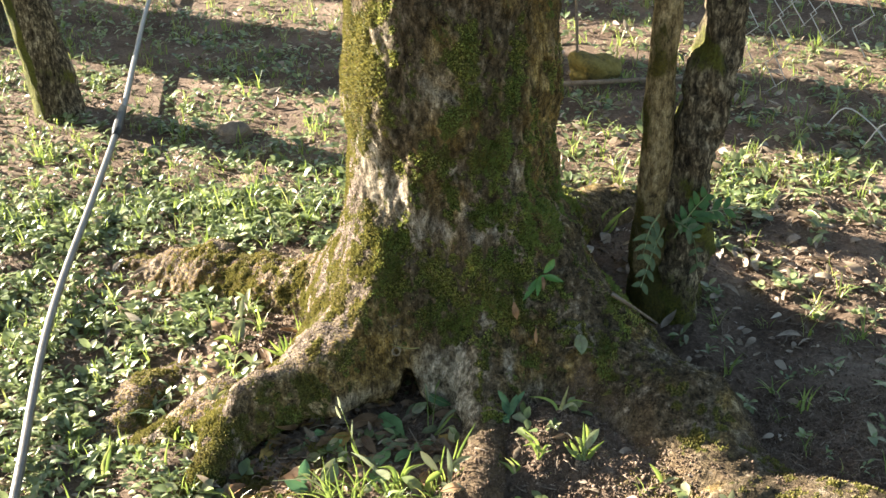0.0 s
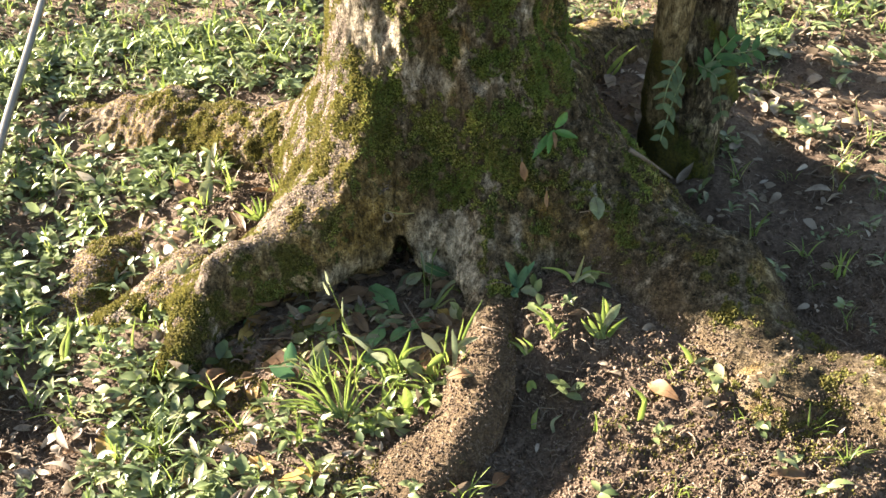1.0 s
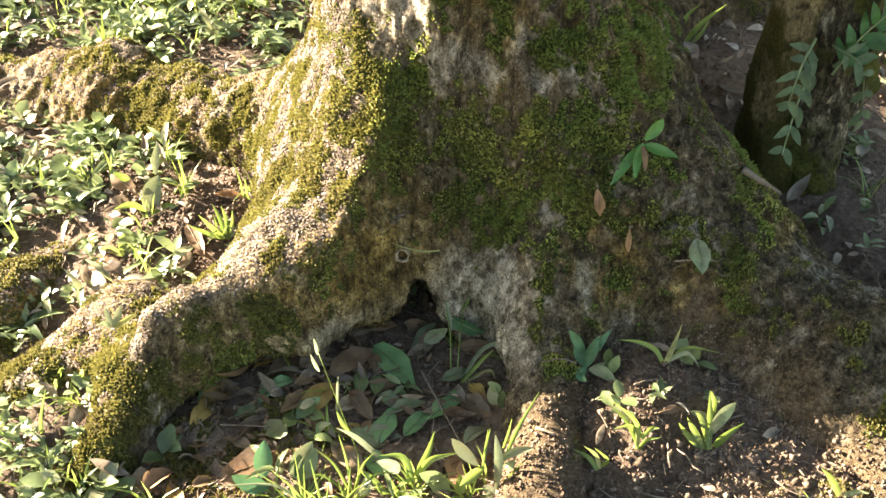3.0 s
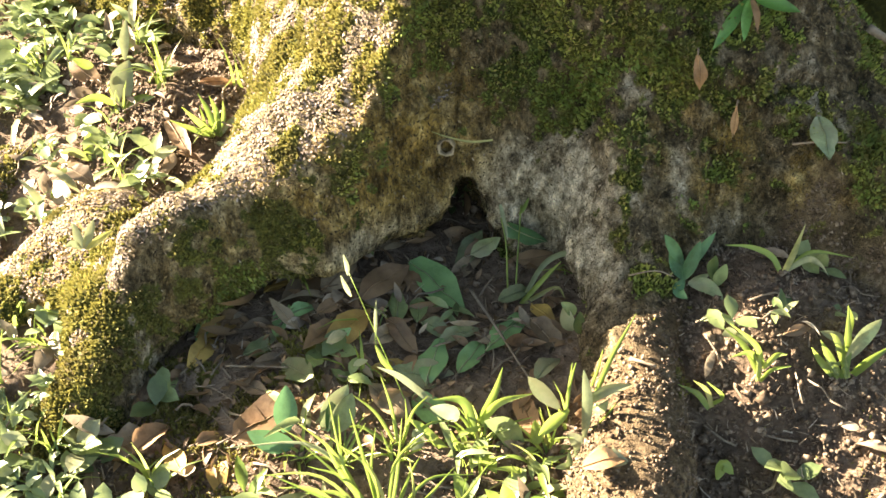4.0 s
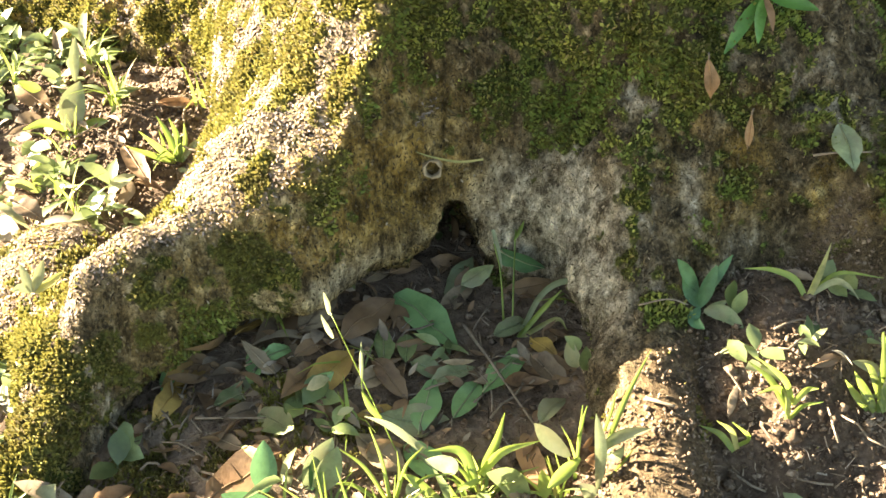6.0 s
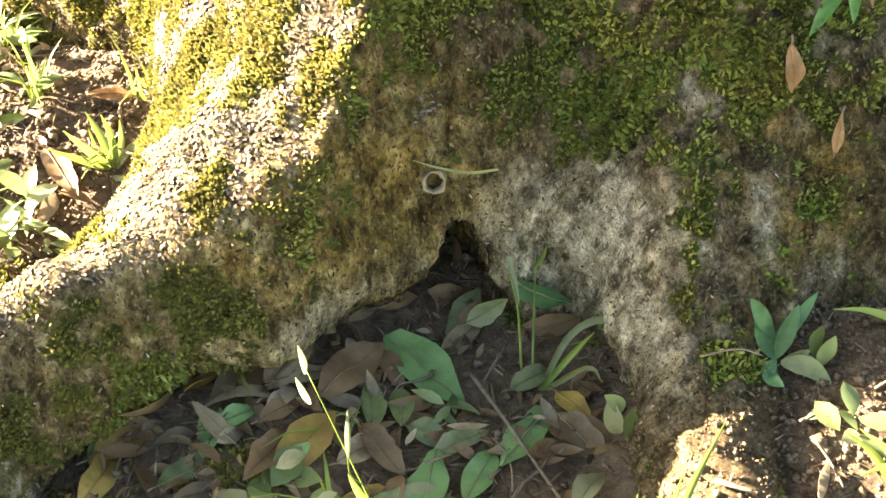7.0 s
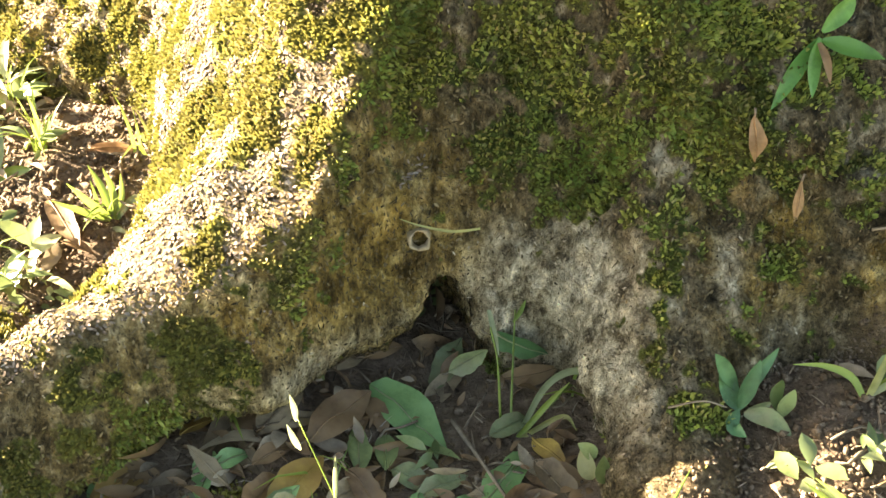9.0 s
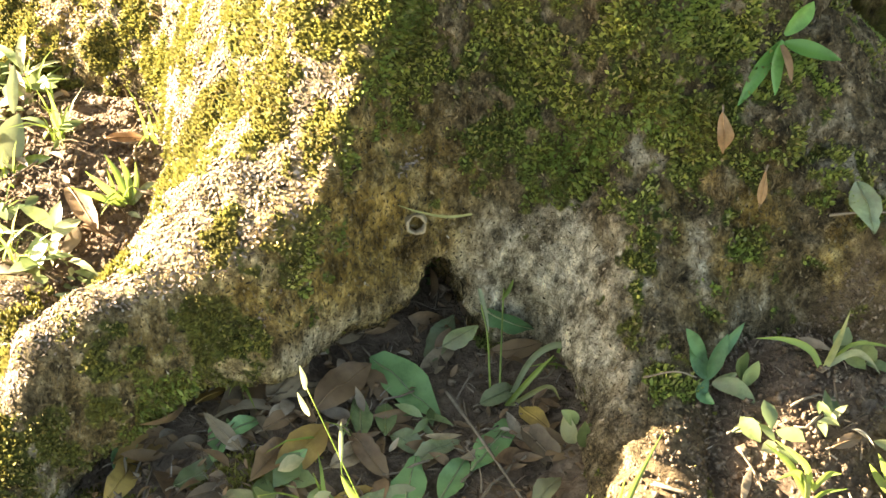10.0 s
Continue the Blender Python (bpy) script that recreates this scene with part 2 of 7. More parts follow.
HOSE = rough_material("grey_pipe", [(0.35, (0.06, 0.056, 0.05)), (0.65, (0.13, 0.12, 0.105))], 30.0, 0.0006, 0.4, 6.0, 0.6)
TAPE = rough_material("dark_tape", [(0.35, (0.02, 0.02, 0.02)), (0.65, (0.05, 0.05, 0.05))], 40.0, 0.0006, 0.5)
WIRE = rough_material("galvanised_wire", [(0.35, (0.3, 0.3, 0.29)), (0.65, (0.55, 0.54, 0.5))], 80.0, 0.0004, 0.5, 6.0, 0.5)
WAX = rough_material("pale_wax", [(0.35, (0.2, 0.14, 0.08)), (0.65, (0.42, 0.33, 0.21))], 160.0, 0.0006, 0.6)
DARK = rough_material("tube_shade", [(0.35, (0.015, 0.01, 0.006)), (0.65, (0.03, 0.02, 0.012))], 80.0, 0.0006, 0.9)
FERN = leaf_material("fern_leaflets", (0.045, 0.11, 0.025), (0.08, 0.18, 0.045), 0.45, 0.35, None, 40.0, 0.3)
CANOPY = leaf_material("crown_leaves", (0.035, 0.07, 0.02), (0.07, 0.12, 0.03), 0.4, 0.25, None, 30.0, 0.5)

# ---------------------------------------------------------------- helpers for meshes
rng = np.random.default_rng(7)


def waves(p, freq, seed, octaves=3, count=7):
    """A smooth field of summed waves over points p (n, d), about -1 to 1, with a period near 1 / freq metres."""
    g = np.random.default_rng(seed)
    total, amp, norm = np.zeros(len(p)), 1.0, 0.0
    for _ in range(octaves):
        k = g.normal(size=(count, p.shape[1]))
        k *= (freq * math.tau * g.uniform(0.6, 1.4, count) / np.linalg.norm(k, axis=1))[:, None]
        ph = g.uniform(0, math.tau, count)
        total += amp * np.sin(p @ k.T + ph).sum(1) / math.sqrt(count)
        norm, amp, freq = norm + amp, amp * 0.5, freq * 2.1
    return total / norm


def cloudy(p, freq, seed, octaves=4):
    """Uneven cloud noise over points, about -1 to 1, that never repeats."""
    shift = Vector((seed * 3.7, seed * -1.9, seed * 5.3))
    return np.array([noise.fractal(Vector(q) * freq + shift, 0.9, 2.1, octaves, noise_basis="PERLIN_ORIGINAL") for q in p.tolist()])


def mesh_object(name, verts, faces, material, parent=None, smooth=True, label=""):
    me = bpy.data.meshes.new(name)
    co = np.asarray([tuple(v) for v in verts] if not isinstance(verts, np.ndarray) else verts, np.float32)
    sizes = np.fromiter(map(len, faces), np.int32, len(faces))
    corners = np.fromiter(itertools.chain.from_iterable(faces), np.int32, int(sizes.sum()))
    me.vertices.add(len(co))
    me.vertices.foreach_set("co", co.ravel())
    me.loops.add(len(corners))
    me.loops.foreach_set("vertex_index", corners)
    me.polygons.add(len(sizes))
    me.polygons.foreach_set("loop_start", np.concatenate([[0], np.cumsum(sizes)[:-1]]).astype(np.int32))
    me.update(calc_edges=True)
    me.materials.append(material)
    if smooth:
        me.polygons.foreach_set("use_smooth", [True] * len(me.polygons))
    me.update()
    ob = new(name, me)
    if parent:
        ob.parent = parent
    return tagged(ob, label)


def part(name, verts, faces, material, parent, label=""):
    return mesh_object(name, verts, faces, material, parent, True, label)


def thing(name, x, y, z, label, category, group=""):
    ob = new(name)
    ob.empty_display_size = 0.05
    ob.location = (x, y, z)
    return tagged(ob, label, category, group)


class Heap:
    """Gathers many small pieces into one mesh."""

    def __init__(self):
        self.verts, self.faces, self.size = [], [], 0

    def add(self, verts, faces):
        self.verts.append(verts)
        self.faces.extend([[i + self.size for i in f] for f in faces])
        self.size += len(verts)

    def put(self, name, material, parent=None, smooth=True, label=""):
        return mesh_object(name, np.concatenate(self.verts), self.faces, material, parent, smooth, label)


def turn_of(yaw, tilt, roll=0.0):
    """Rows for v @ R: first roll about x, then tilt up about y, then yaw about z (radians)."""
    c, s = math.cos, math.sin
    rx = np.array([[1, 0, 0], [0, c(roll), s(roll)], [0, -s(roll), c(roll)]])
    ry = np.array([[c(tilt), 0, s(tilt)], [0, 1, 0], [-s(tilt), 0, c(tilt)]])
    rz = np.array([[c(yaw), s(yaw), 0], [-s(yaw), c(yaw), 0], [0, 0, 1]])
    return rx @ ry @ rz


def leaf_shape(length, width, fold=0.25, curl=0.3, twist=0.0, steps=6, sharp=1.0, widest=0.45):
    """A leaf along +x from its stalk at the origin: two folded halves that curl along their length."""
    verts, faces = [], []
    for i in range(steps + 1):
        u = i / steps
        w = width / 2 * (math.sin(math.pi * u ** (math.log(0.5) / math.log(widest))) ** sharp) if 0 < i < steps else 0.0004
        a = curl * (u - 0.3)
        x, z = length * u, -length * a * (u - 0.1) * 0.8
        tw = twist * u
        for side in (-1, 0, 1):
            verts.append((x, side * w * math.cos(tw), z + abs(side) * w * fold + side * w * math.sin(tw)))
        if i:
            k = 3 * i
            faces += [(k - 3, k - 2, k + 1, k), (k - 2, k - 1, k + 2, k + 1)]
    return np.array(verts), faces


def blade_shape(length, width, rise, droop, steps=5):
    """A grass blade that rises from the origin and bends over along +x."""
    verts, faces, x, z, a = [], [], 0.0, 0.0, rise
    for i in range(steps + 1):
        u = i / steps
        w = width / 2 * (1 - u ** 2.2) + 0.0002
        verts += [(x, -w, z + w * 0.4), (x, 0, z), (x, w, z + w * 0.4)]
        if i:
            k = 3 * i
            faces += [(k - 3, k - 2, k + 1, k), (k - 2, k - 1, k + 2, k + 1)]
        x, z, a = x + math.cos(a) * length / steps, z + math.sin(a) * length / steps, a - droop / steps
    return np.array(verts), faces


def tube_shape(points, radii, sides=10, rough=0.0, seed=0, caps=True):
    """A tube along a line of points, with a radius at each."""
    pts, verts, faces = [Vector(p) for p in points], [], []
    if isinstance(radii, (int, float)):
        radii = [radii] * len(pts)
    g = random.Random(seed)
    up = Vector((0.13, 0.21, 1)) if abs((pts[-1] - pts[0]).normalized().z) < 0.8 else Vector((0, 1, 0.1))
    for i, p in enumerate(pts):
        d = (pts[min(i + 1, len(pts) - 1)] - pts[max(i - 1, 0)]).normalized()
        a = d.cross(up).normalized()
        b = a.cross(d)
        for j in range(sides):
            t = math.tau * j / sides
            r = radii[i] * (1 + rough * g.uniform(-1, 1))
            verts.append(p + (a * math.cos(t) + b * math.sin(t)) * r)
        if i:
            k = i * sides
            faces += [(k - sides + j, k - sides + (j + 1) % sides, k + (j + 1) % sides, k + j) for j in range(sides)]
    if caps:
        faces += [tuple(range(sides - 1, -1, -1)), tuple(range(len(verts) - sides, len(verts)))]
    return np.array([tuple(v) for v in verts]), faces


def smooth_line(points, per=6):
    """A curve through the points (Catmull-Rom)."""
    p = [np.array(q, float) for q in points]
    p = [2 * p[0] - p[1]] + p + [2 * p[-1] - p[-2]]
    out = []
    for i in range(1, len(p) - 2):
        for k in range(per):
            t = k / per
            out.append(0.5 * (2 * p[i] + (p[i + 1] - p[i - 1]) * t + (2 * p[i - 1] - 5 * p[i] + 4 * p[i + 1] - p[i + 2]) * t * t + (3 * p[i] - p[i - 1] - 3 * p[i + 1] + p[i + 2]) * t ** 3))
    return out + [p[-2]]


# ---------------------------------------------------------------- ground
def bump_at(x, y, cx, cy, rx, ry, h):
    return h * np.exp(-(((x - cx) / rx) ** 2 + ((y - cy) / ry) ** 2))


def ground_z(x, y):
    x, y = np.asarray(x, float), np.asarray(y, float)
    z = 0.033 + 0.078 * np.tanh(x / 0.8)
    z = z + bump_at(x, y, -0.24, 1.7, 0.16, 0.15, 0.032) + bump_at(x, y, -0.15, 1.4, 0.1, 0.09, 0.012)
    z = z + bump_at(x, y, 0.14, 1.42, 0.09, 0.08, 0.04) + bump_at(x, y, 0.24, 1.37, 0.1, 0.09, 0.025)
    z = z + bump_at(x, y, 0.25, 1.93, 0.2, 0.16, 0.044) + bump_at(x, y, 0.38, 1.2, 0.12, 0.12, 0.013)
    z = z + bump_at(x, y, -0.3, 1.28, 0.15, 0.1, -0.01) + bump_at(x, y, -0.5, 2.0, 0.25, 0.2, 0.004)
    z = z + bump_at(x, y, 0.095, 1.19, 0.06, 0.09, -0.026) + bump_at(x, y, 0.5, 1.22, 0.12, 0.12, 0.012) + bump_at(x, y, 0.27, 1.27, 0.08, 0.08, 0.012) + bump_at(x, y, 0.12, 1.35, 0.05, 0.05, 0.014)
    flat = np.stack([x.ravel(), y.ravel()], 1)
    beyond = np.hypot(np.maximum(np.abs(flat[:, 0]) - 0.62, 0), np.maximum(np.maximum(1.0 - flat[:, 1], flat[:, 1] - 1.75), 0))
    near, close = np.exp(-((beyond / 0.3) ** 2)), np.exp(-((beyond / 0.12) ** 2))
    rough = 0.007 * waves(flat, 4.0, 11, 2) * np.exp(-((beyond / 1.1) ** 2)) + 0.003 * waves(flat, 22.0, 12, 2) * near + (0.001 * waves(flat, 52.0, 14, 1) - 0.0014 * np.abs(waves(flat, 75.0, 15, 1))) * close
    far = 0.12 * waves(flat, 0.09, 13, 2) * np.clip(np.hypot(flat[:, 0], flat[:, 1] - 1.6) / 6 - 0.5, 0, 1)
    return z + (rough + far).reshape(x.shape)


def gz(x, y):
    return float(ground_z(np.array([x]), np.array([y]))[0])


def graded(lo, hi, step, reach):
    """Grid lines: even steps from lo to hi, then ever wider ones out to the horizon."""
    mid = list(np.arange(lo, hi + step / 2, step))
    d, up, down, out, before = step, mid[-1], mid[0], [], []
    while d < reach:
        d *= 1.07 if d < 0.03 else 1.2
        up, down = up + d, down - d
        out.append(up)
        before.append(down)
    return np.array(before[::-1] + mid + out)


gx, gy = graded(-0.62, 0.62, 0.0065, 250.0), graded(1.0, 1.75, 0.0065, 250.0)
GX, GY = np.meshgrid(gx, gy, indexing="ij")
GZ = ground_z(GX, GY)
ny = len(gy)
quads = [(i * ny + j, (i + 1) * ny + j, (i + 1) * ny + j + 1, i * ny + j + 1) for i in range(len(gx) - 1) for j in range(ny - 1)]
ground = mesh_object("ground", np.stack([GX.ravel(), GY.ravel(), GZ.ravel()], 1), quads, SOIL)
turf = ground.data.attributes.new("turf", "FLOAT", "POINT")
turf.data.foreach_set("value", np.clip(np.hypot(GX, GY - 2.2).ravel() / 1.6 - 1.2, 0, 1).astype(np.float32))
tagged(ground, "bare brown earth strewn with litter under the trees", "ground", kind="structure")
# ---------------------------------------------------------------- the large tree: trunk and buttress roots as one grown body
STEP = 0.0045
LOW, HIGH = np.array([-0.70, 1.0, -0.10]), np.array([0.66, 2.25, 0.74])
NUM = np.ceil((HIGH - LOW) / STEP).astype(int)
AX = [LOW[i] + STEP * np.arange(NUM[i]) for i in range(3)]
field = np.full(NUM, 0.3, np.float32)
owner = np.zeros(NUM, np.int8)


def grow(pts, radii, who, blend, flat=1.0):
    """Joins a chain of tapering limbs to the body, with a soft fillet. flat > 1 squeezes it sideways into a fin."""
    for a, b, ra, rb in zip(pts[:-1], pts[1:], radii[:-1], radii[1:]):
        a, b = np.array(a, np.float32), np.array(b, np.float32)
        pad = max(ra, rb) + blend + 0.03
        lo = np.clip(((np.minimum(a, b) - pad - LOW) / STEP).astype(int), 0, NUM)
        hi = np.clip(((np.maximum(a, b) + pad - LOW) / STEP).astype(int) + 1, 0, NUM)
        if (hi <= lo).any():
            continue
        box = tuple(slice(l, h) for l, h in zip(lo, hi))
        X, Y, Z = np.meshgrid(*[AX[i][box[i]].astype(np.float32) for i in range(3)], indexing="ij")
        d = b - a
        t = np.clip(((X - a[0]) * d[0] + (Y - a[1]) * d[1] + (Z - a[2]) * d[2]) / (d @ d), 0, 1)
        dist = np.sqrt((X - a[0] - t * d[0]) ** 2 + (Y - a[1] - t * d[1]) ** 2 + (Z - a[2] - t * d[2]) ** 2) - (ra + (rb - ra) * t)
        old = field[box]
        owner[box] = np.where(dist < old, who, owner[box])
        h = np.clip(0.5 + 0.5 * (old - dist) / blend, 0, 1)
        field[box] = old * (1 - h) + dist * h - blend * h * (1 - h)


def carve(c, r, blend):
    """Hollows out an ellipsoid."""
    c, r = np.array(c), np.array(r)
    lo = np.clip(((c - r * 1.8 - LOW) / STEP).astype(int), 0, NUM)
    hi = np.clip(((c + r * 1.8 - LOW) / STEP).astype(int) + 1, 0, NUM)
    box = tuple(slice(l, h) for l, h in zip(lo, hi))
    X, Y, Z = np.meshgrid(*[AX[i][box[i]] for i in range(3)], indexing="ij")
    q = np.sqrt(((X - c[0]) / r[0]) ** 2 + ((Y - c[1]) / r[1]) ** 2 + ((Z - c[2]) / r[2]) ** 2)
    dist = -((q - 1) * r.min())
    old = field[box]
    h = np.clip(0.5 - 0.5 * (old - dist) / blend, 0, 1)
    field[box] = old * (1 - h) + dist * h + blend * h * (1 - h)


def wedge(planes, a, b, r, who, blend, edge):
    """Joins a sharp-crested fin: the space under all the planes, ended by a capsule from a to b."""
    a, b = np.array(a), np.array(b)
    lo = np.clip(((np.minimum(a, b) - r - 0.03 - LOW) / STEP).astype(int), 0, NUM)
    hi = np.clip(((np.maximum(a, b) + r + 0.03 - LOW) / STEP).astype(int) + 1, 0, NUM)
    box = tuple(slice(l, h) for l, h in zip(lo, hi))
    X, Y, Z = np.meshgrid(*[AX[i][box[i]] for i in range(3)], indexing="ij")
    d = b - a
    t = np.clip(((X - a[0]) * d[0] + (Y - a[1]) * d[1] + (Z - a[2]) * d[2]) / (d @ d), 0, 1)
    dist = np.sqrt((X - a[0] - t * d[0]) ** 2 + (Y - a[1] - t * d[1]) ** 2 + (Z - a[2] - t * d[2]) ** 2) - r
    for (nx, ny_, nz), off in planes:
        size = math.sqrt(nx * nx + ny_ * ny_ + nz * nz)
        p = (nx * X + ny_ * Y + nz * Z - off) / size
        h = np.clip(0.5 - 0.5 * (dist - p) / edge, 0, 1)
        dist = dist * (1 - h) + p * h + edge * h * (1 - h)
    old = field[box]
    owner[box] = np.where(dist < old, who, owner[box])
    h = np.clip(0.5 + 0.5 * (old - dist) / blend, 0, 1)
    field[box] = old * (1 - h) + dist * h - blend * h * (1 - h)


grow([(-0.008, 1.72, -0.1), (0.0, 1.717, 0.07), (0.007, 1.723, 0.19), (0.014, 1.733, 0.29), (0.012, 1.722, 0.45), (0.012, 1.722, 0.80)],
     [0.243, 0.207, 0.158, 0.15, 0.15, 0.15], 0, 0.03)
# a swelling down the front of the trunk
grow([(0.051, 1.641, 0.42), (0.073, 1.615, 0.278), (0.087, 1.577, 0.188), (0.095, 1.546, 0.079)], [0.06, 0.06, 0.064, 0.073], 0, 0.03)
# front left root, a raised fin with an overhanging face
grow([(-0.06, 1.688, 0.327), (-0.113, 1.588, 0.153), (-0.161, 1.542, 0.09), (-0.252, 1.484, 0.06), (-0.3, 1.46, 0.026), (-0.326, 1.402, -0.014), (-0.372, 1.345, -0.046)],
     [0.061, 0.043, 0.058, 0.037, 0.035, 0.028, 0.03], 1, 0.025)
wedge([((-0.70, -0.35, 0.63), -0.336), ((0.795, -0.67, 0.10), -1.091)], (-0.085, 1.63, 0.19), (-0.15, 1.545, 0.085), 0.085, 1, 0.012, 0.010)
# the raised rim along that root's crest
grow([(-0.131, 1.543, 0.163), (-0.146, 1.509, 0.134), (-0.175, 1.50, 0.118), (-0.221, 1.496, 0.102), (-0.254, 1.487, 0.098), (-0.283, 1.474, 0.086), (-0.302, 1.426, 0.032)],
     [0.012, 0.014, 0.014, 0.014, 0.014, 0.013, 0.012], 1, 0.014)
# back left root
grow([(-0.027, 1.747, 0.23), (-0.147, 1.808, 0.08), (-0.296, 1.89, 0.016), (-0.40, 1.96, 0.014), (-0.48, 2.0, -0.012), (-0.56, 2.04, -0.04), (-0.66, 2.1, -0.07)],
     [0.075, 0.053, 0.048, 0.044, 0.036, 0.032, 0.028], 2, 0.04)
grow([(-0.2, 1.805, 0.03), (-0.3, 1.85, -0.008), (-0.4, 1.92, -0.012), (-0.5, 1.965, -0.045)], [0.042, 0.044, 0.044, 0.04], 2, 0.04)
# a root that runs away behind the trunk
grow([(0.09, 1.80, 0.16), (0.19, 1.95, 0.1), (0.29, 2.03, 0.088), (0.38, 2.06, 0.075), (0.5, 2.08, 0.03)], [0.1, 0.06, 0.046, 0.038, 0.03], 6, 0.05)
# front root, a low ridge that runs towards the open ground
grow([(0.084, 1.515, 0.112), (0.068, 1.455, 0.072), (0.057, 1.395, 0.052), (0.053, 1.337, 0.044), (0.037, 1.29, 0.044), (0.022, 1.235, 0.034), (-0.004, 1.185, 0.017), (-0.042, 1.138, 0.0), (-0.13, 1.06, -0.035)],
     [0.066, 0.041, 0.031, 0.029, 0.028, 0.028, 0.030, 0.032, 0.034], 3, 0.03)
grow([(0.02, 1.285, 0.012), (-0.045, 1.19, -0.008), (-0.12, 1.11, -0.03)], [0.03, 0.036, 0.04], 3, 0.03)
# broad right root
grow([(0.104, 1.65, 0.203), (0.201, 1.555, 0.079), (0.322, 1.426, 0.048), (0.384, 1.235, 0.006), (0.50, 1.099, -0.038)],
     [0.109, 0.099, 0.087, 0.088, 0.074], 4, 0.05)
grow([(0.44, 1.30, 0.02), (0.505, 1.2, 0.038), (0.6, 1.09, 0.0)], [0.05, 0.075, 0.06], 4, 0.05)
# mossy knee of a root beside the front left root
grow([(-0.41, 1.665, -0.026), (-0.455, 1.605, -0.036), (-0.486, 1.53, -0.066), (-0.51, 1.45, -0.085)], [0.038, 0.05, 0.056, 0.056], 5, 0.03)
grow([(-0.32, 1.541, 0.006), (-0.421, 1.481, -0.03)], [0.054, 0.036], 1, 0.04)
# the nook under the overhang
carve((-0.05, 1.53, 0.034), (0.026, 0.06, 0.03), 0.006)
carve((-0.145, 1.505, 0.018), (0.07, 0.075, 0.036), 0.006)
carve((-0.215, 1.458, 0.008), (0.055, 0.04, 0.026), 0.007)
carve((-0.052, 1.528, 0.066), (0.013, 0.045, 0.036), 0.005)
# the rounded end of the overhang beside the cleft
grow([(-0.125, 1.532, 0.084), (-0.088, 1.529, 0.071)], [0.032, 0.025], 1, 0.015)


def surface_net(d, low, step):
    """The zero surface of a field on a grid, as quads with one vertex in each crossed cell."""
    s = d < 0
    n = np.array(d.shape) - 1
    count = np.zeros(n, np.int8)
    for i in (0, 1):
        for j in (0, 1):
            for k in (0, 1):
                count += s[i:i + n[0], j:j + n[1], k:k + n[2]]
    cells = np.argwhere((count > 0) & (count < 8))
    index = np.full(n, -1, np.int32)
    index[tuple(cells.T)] = np.arange(len(cells))
    total, hits = np.zeros((len(cells), 3)), np.zeros(len(cells))
    corners = [(i, j, k) for i in (0, 1) for j in (0, 1) for k in (0, 1)]
    for a in corners:
        for axis in range(3):
            if a[axis]:
                continue
            b = list(a)
            b[axis] = 1
            da, db = d[tuple((cells + a).T)], d[tuple((cells + b).T)]
            cross = (da < 0) != (db < 0)
            t = np.where(cross, da / np.where(cross, da - db, 1), 0)
            p = np.array(a, float) + np.zeros((len(cells), 3))
            p[:, axis] = t
            total += p * cross[:, None]
            hits += cross
    verts = low + step * (cells + total / hits[:, None])
    faces = []
    for axis in range(3):
        u, v = (axis + 1) % 3, (axis + 2) % 3
        sl_a, sl_b = [slice(1, -1)] * 3, [slice(1, -1)] * 3
        sl_a[axis], sl_b[axis] = slice(0, -1), slice(1, None)
        sa, sb = s[tuple(sl_a)], s[tuple(sl_b)]
        for flip in (False, True):
            e = np.argwhere((sa != sb) & (sa == (not flip)))
            base = e + 1
            base[:, axis] = e[:, axis]
            ring = []
            for du, dv in ((0, 0), (-1, 0), (-1, -1), (0, -1)):
                c = base.copy()
                c[:, u] += du
                c[:, v] += dv
                ring.append(index[tuple(c.T)])
            q = np.stack(ring, 1)
            faces.append(q if not flip else q[:, ::-1])
    faces = np.concatenate(faces)
    return verts, faces[(faces >= 0).all(1)], cells


def normals_of(verts, faces):
    a, b, c, d = (verts[faces[:, i]] for i in range(4))
    fn = np.cross(c - a, d - b)
    n = np.zeros_like(verts)
    for i in range(4):
        np.add.at(n, faces[:, i], fn)
    return n / np.maximum(np.linalg.norm(n, axis=1), 1e-12)[:, None]


tv, tf, tcells = surface_net(field, LOW, STEP)
tn = normals_of(tv, tf)
def soft(x, lo, hi):
    t = np.clip((x - lo) / (hi - lo), 0, 1)
    return t * t * (3 - 2 * t)


def earth_cover(p):
    """Where soil and dry crumbs coat the low roots."""
    x, y, z = p.T
    ridge = np.interp(y, [1.06, 1.14, 1.185, 1.235, 1.29, 1.34, 1.4], [-0.13, -0.042, -0.004, 0.022, 0.04, 0.051, 0.055])
    e = 1.2 * soft(1.395 + 0.6 * (x - ridge) - y, 0, 0.03) * soft(0.16 - np.abs(x - ridge), 0, 0.03) + 0.8 * soft(0.13 - z, 0, 0.06) * soft(x, 0.15, 0.22)
    return np.clip(e + 0.25 * waves(p, 20.0, 35, 2), 0, 1) * (e > 0.01)


